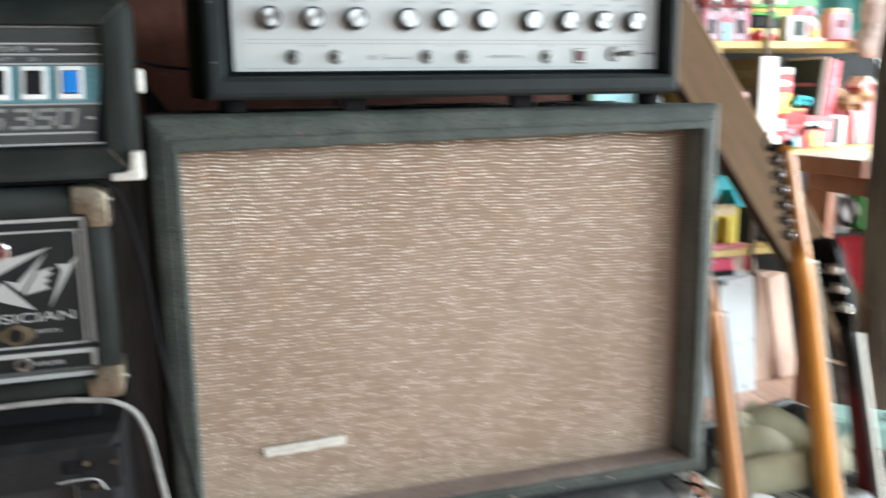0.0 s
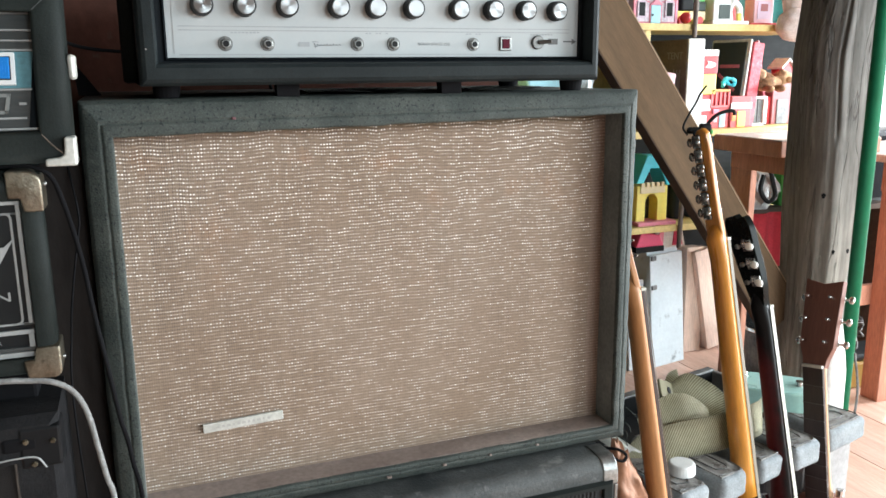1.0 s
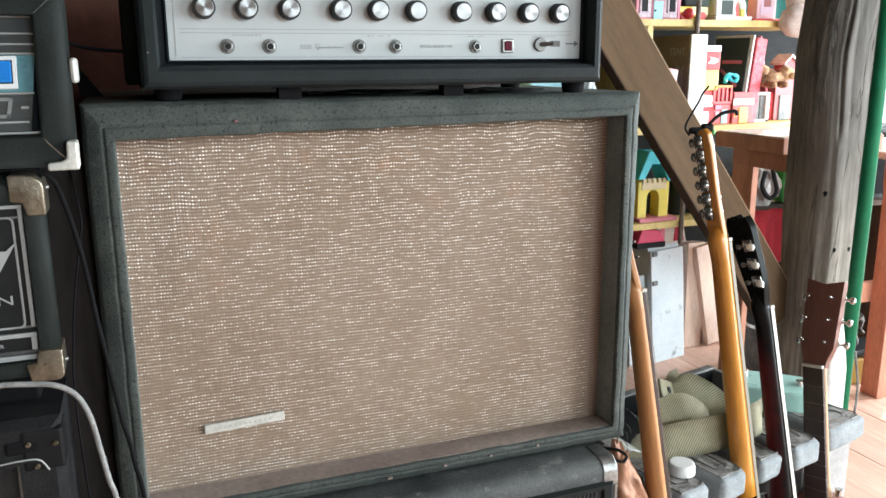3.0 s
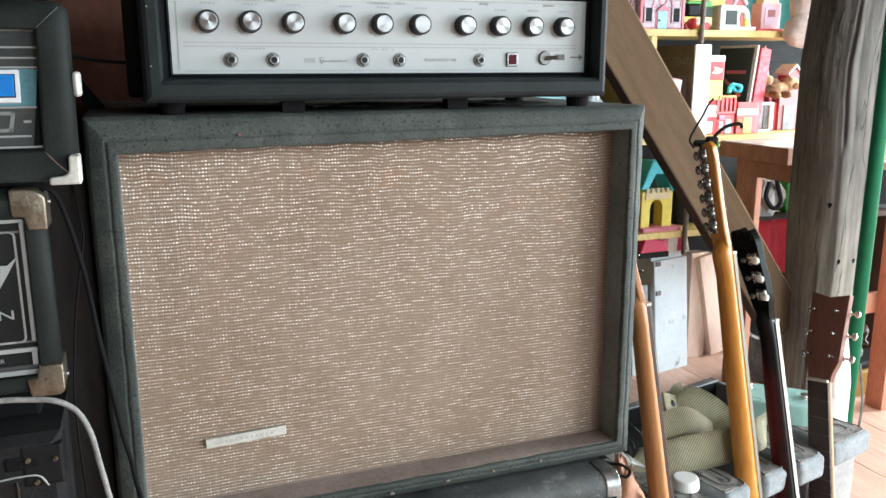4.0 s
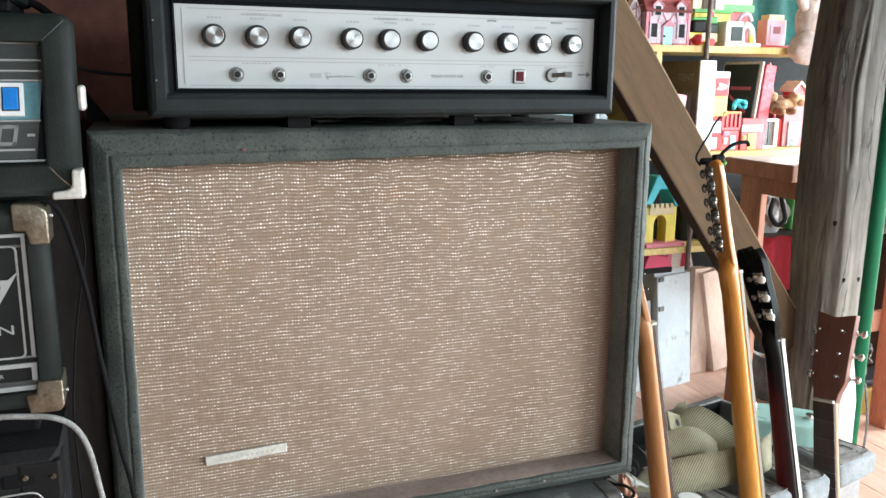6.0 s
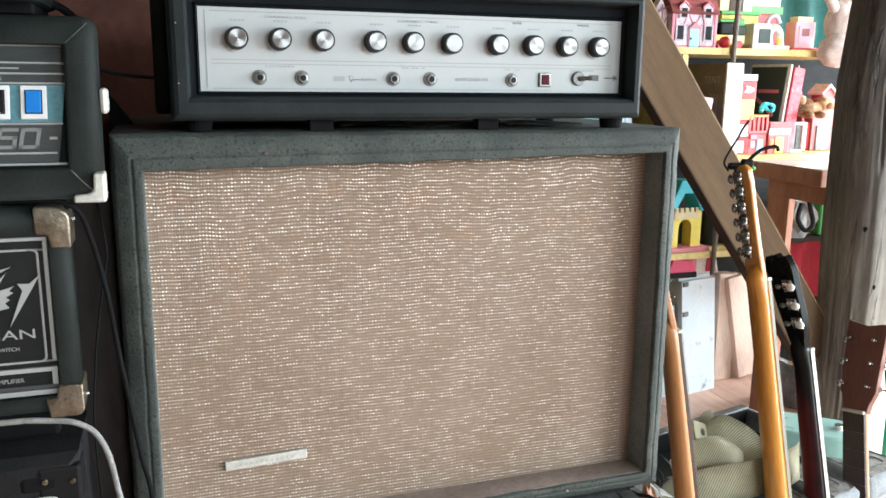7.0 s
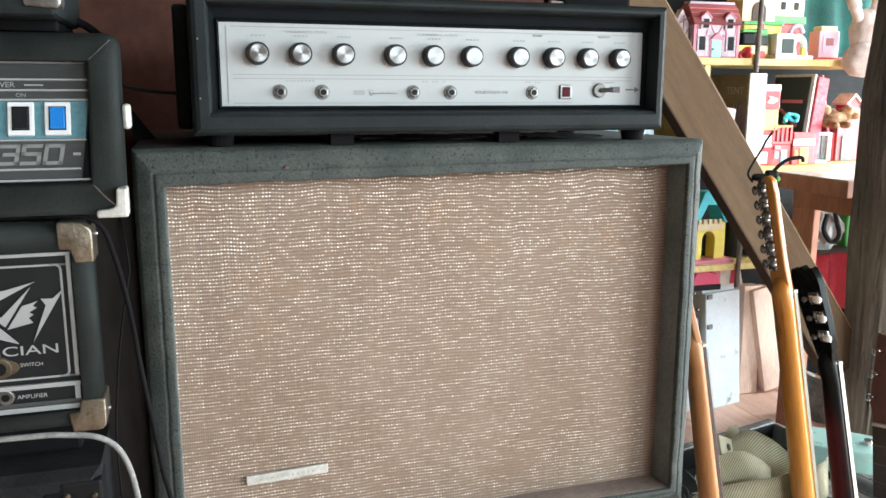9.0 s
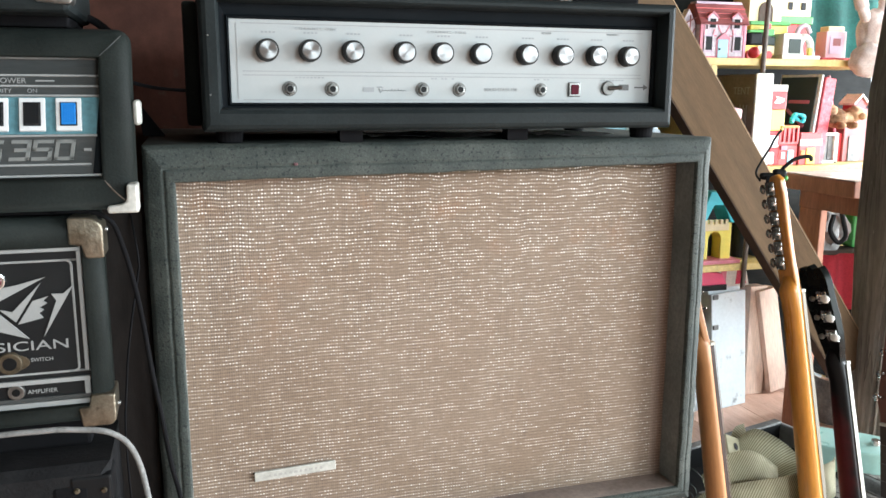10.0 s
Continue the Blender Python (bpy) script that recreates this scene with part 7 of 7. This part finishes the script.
t = thing("plate_stack", "grey round tin behind the guitars", "tin", (1.86, 1.35, FLOOR))
part("tin", rod((0, 0, 0), (0, 0, 0.16), 0.085, seg=32, r=0.004), RIM, t)
part("lid", rod((0, 0, 0.16), (0, 0, 0.175), 0.088, seg=32, r=0.004), CHROME, t)

# under the table
t = thing("plastic_bag", "grey-white crumpled plastic bag with black handle", "bag", (1.745, 1.33, 0.54))
part("bag", blob((0, 0, 0.06), (0.075, 0.05, 0.07), 3, 0.35), GREYBAG, t)
part("handle", tube([(-0.035, -0.055, 0.12), (-0.05, -0.062, 0.07), (-0.02, -0.066, 0.03), (0.01, -0.066, 0.05), (0.0, -0.06, 0.10), (-0.005, -0.05, 0.14)], 0.008, 8), BLACK, t, "black handle")
t = thing("green_bin", "green plastic bin under the table", "bin", (1.87, 1.30, 0.54))
part("bin", box(-0.05, 0.09, 0, 0.07, 0, 0.19, 0.01), GREEN, t)
t = thing("under_shelf", "plain board shelf under the work table", "shelf", (1.46, 0.94, FLOOR))
part("board", box(0.15, 0.80, 0.305, 0.43, 0.605, 0.625, 0.002), BRACEDARK, t)
for x in (0.60, 0.78):
    part("end_panel", box(x, x + 0.02, 0.31, 0.43, 0.0, 0.605), BRACEDARK, t)
t = thing("red_cloth", "red cloth hanging from the shelf under the table", "cloth", (1.605, 1.230, FLOOR))
bm = bmesh.new()
rows = [[bm.verts.new((0.26 * i / 16, 0.012 * math.sin(i * 1.1) - 0.01 * (6 - j) / 6, 0.628 - 0.185 * (6 - j) / 6)) for i in range(17)] for j in range(7)]
for a, bb in zip(rows, rows[1:]):
    for i in range(16):
        bm.faces.new((a[i], a[i + 1], bb[i + 1], bb[i]))
bmesh.ops.solidify(bm, geom=bm.faces[:], thickness=0.004)
part("cloth", bm, REDCLOTH, t, smooth=True)

# near the post
t = thing("white_sack", "smooth white plastic sack standing against the post", "sack", (1.218, 0.475, FLOOR))
b2 = blob((0.0, 0.0, 0.25), (0.040, 0.040, 0.30), 3, 0.12)
for v in b2.verts:
    v.co.z = max(v.co.z, 0.0)
part("sack", b2, WHITESACK, t, smooth=True)
part("cord", tube([(0.02, -0.05, 0.46), (0.035, -0.055, 0.36), (0.025, -0.055, 0.25), (0.01, -0.05, 0.15)], 0.003, 6), RIM, t, "grey cord")
t = thing("yellow_tool_case", "yellow and black tool case on the floor under the bench", "tool case", (1.99, 1.09, FLOOR))
part("case", box(-0.05, 0.20, 0, 0.12, 0, 0.10, 0.012), plastic("dull_yellow_plastic", (0.42, 0.27, 0.04), 0.5), t)
part("lid", box(-0.05, 0.20, 0, 0.12, 0.10, 0.125, 0.01), BLACK, t)
t = thing("wire_coil", "tangled grey wire coil on the tool case", "wire", (2.0, 1.13, FLOOR + 0.125))
pts = [(0.07 * math.cos(k * 1.9) * (0.6 + 0.4 * math.sin(k)), 0.05 * math.sin(k * 1.9), 0.03 + 0.09 * abs(math.sin(k * 0.7))) for k in range(26)]
part("wire", tube(pts, 0.0035, 6, 6), RIM, t)
t = thing("dark_cupboard", "dark low cupboard standing behind the bench", "cupboard", (1.90, 1.16, FLOOR))
part("body", box(0.40, 1.17, 0.40, 0.60, 0, 0.85, 0.005), BLACK, t)
for k in range(3):
    part("drawer_front", box(0.41, 1.16, 0.392, 0.40, 0.02 + 0.28 * k, 0.27 + 0.28 * k, 0.003), RUBBER, t)

# small things on the rack beside the cabinet
t = thing("paper_slip", "small slip of white paper lying on the rack", "paper", (0.41, 0.135, 0.3875), (0, 0, 20))
bm = bmesh.new()
rows = [[bm.verts.new((-0.022 + 0.044 * i / 6, -0.03 + 0.06 * j / 6, 0.03 + 0.006 * math.sin(i * 0.8) + 0.002 * j)) for i in range(7)] for j in range(7)]
for a, bb in zip(rows, rows[1:]):
    for i in range(6):
        bm.faces.new((a[i], a[i + 1], bb[i + 1], bb[i]))
bmesh.ops.solidify(bm, geom=bm.faces[:], thickness=0.0006)
part("sheet", bm, CARD, t)
t = thing("copper_bag", "crumpled copper-coloured film bag tucked beside the cabinet", "bag", (0.345, 0.035, 0.30))
b2 = bmesh.new()
bmesh.ops.create_icosphere(b2, subdivisions=4, radius=1.0)
for v in b2.verts:
    k = 1 + 0.20 * noise.noise(v.co * 2.2) + 0.30 * abs(noise.noise(v.co * 5.1)) + 0.12 * abs(noise.noise(v.co * 12))
    down = 0.5 - 0.5 * v.co.z
    fat = 0.30 + 0.75 * math.sin(min(1.0, down * 1.25) * math.pi * 0.62)
    v.co = Vector((-0.012 + 0.050 * down + v.co.x * 0.034 * k * fat, v.co.y * 0.030 * k * fat, 0.09 + v.co.z * 0.090 * k))
part("film", b2, COPPER, t, smooth=True)
part("cord", tube([(-0.062, 0.0, 0.198), (-0.045, 0.0, 0.190), (-0.032, -0.01, 0.184), (-0.018, -0.022, 0.184), (-0.008, -0.028, 0.176), (-0.016, -0.032, 0.170), (-0.030, -0.026, 0.176), (-0.034, -0.012, 0.183)], 0.0022, 8), RUBBER, t, "black cord loop")

# capo and clip tuner on the amber headstock
t = thing("capo", "black spring capo clipped to the guitar headstock", "capo", (0.5828, 0.2043, 0.9108), (0, 0, -20))
t.matrix_basis = t.matrix_basis @ Matrix.Scale(0.955, 4)
part("bar", box(-0.018, 0.019, -0.006, 0.006, 0.002, 0.014, 0.005), BLACK, t)
part("jaw", tube([(-0.016, 0.0, 0.0), (-0.024, 0.0, 0.014), (-0.016, 0.0, 0.034), (-0.004, 0.0, 0.056), (0.002, 0.0, 0.070), (0.012, 0.0, 0.084)], 0.0019, 8), BLACK, t)
part("lever", tube([(0.008, 0.0, 0.004), (0.020, 0.0, 0.022), (0.036, 0.0, 0.036), (0.054, 0.0, 0.041), (0.062, 0.0, 0.040), (0.064, 0.0, 0.034)], 0.0032, 8), BLACK, t)
part("pad", box(-0.010, 0.012, -0.011, -0.008, -0.002, 0.010, 0.002), RUBBER, t, "grey pad")
part("grip", box(0.004, 0.024, -0.008, 0.008, -0.004, 0.020, 0.004), BLACK, t)
part("button", egg((0.0225, -0.0085, 0.006), (0.0032, 0.002, 0.0042)), GREEN, t, "small green button")

# ---- floor boards ----
k = 0
xx = -2.6
while xx < 3.28:
    w = 0.118 + 0.012 * ((k * 7) % 4) / 3
    cut = -0.8 - 0.9 * ((k * 5) % 7) / 7
    for y0, y1 in ((-5.4, cut - 1.9), (cut - 1.898, cut), (cut + 0.002, 1.78 if xx > 0.25 else 0.46)):
        part("board", box(xx, min(xx + w - 0.0014, 3.3), y0, y1, FLOOR - 0.012, FLOOR - 0.0008 * (k % 2)), FLOORWOOD, sub)
    xx += w
    k += 1
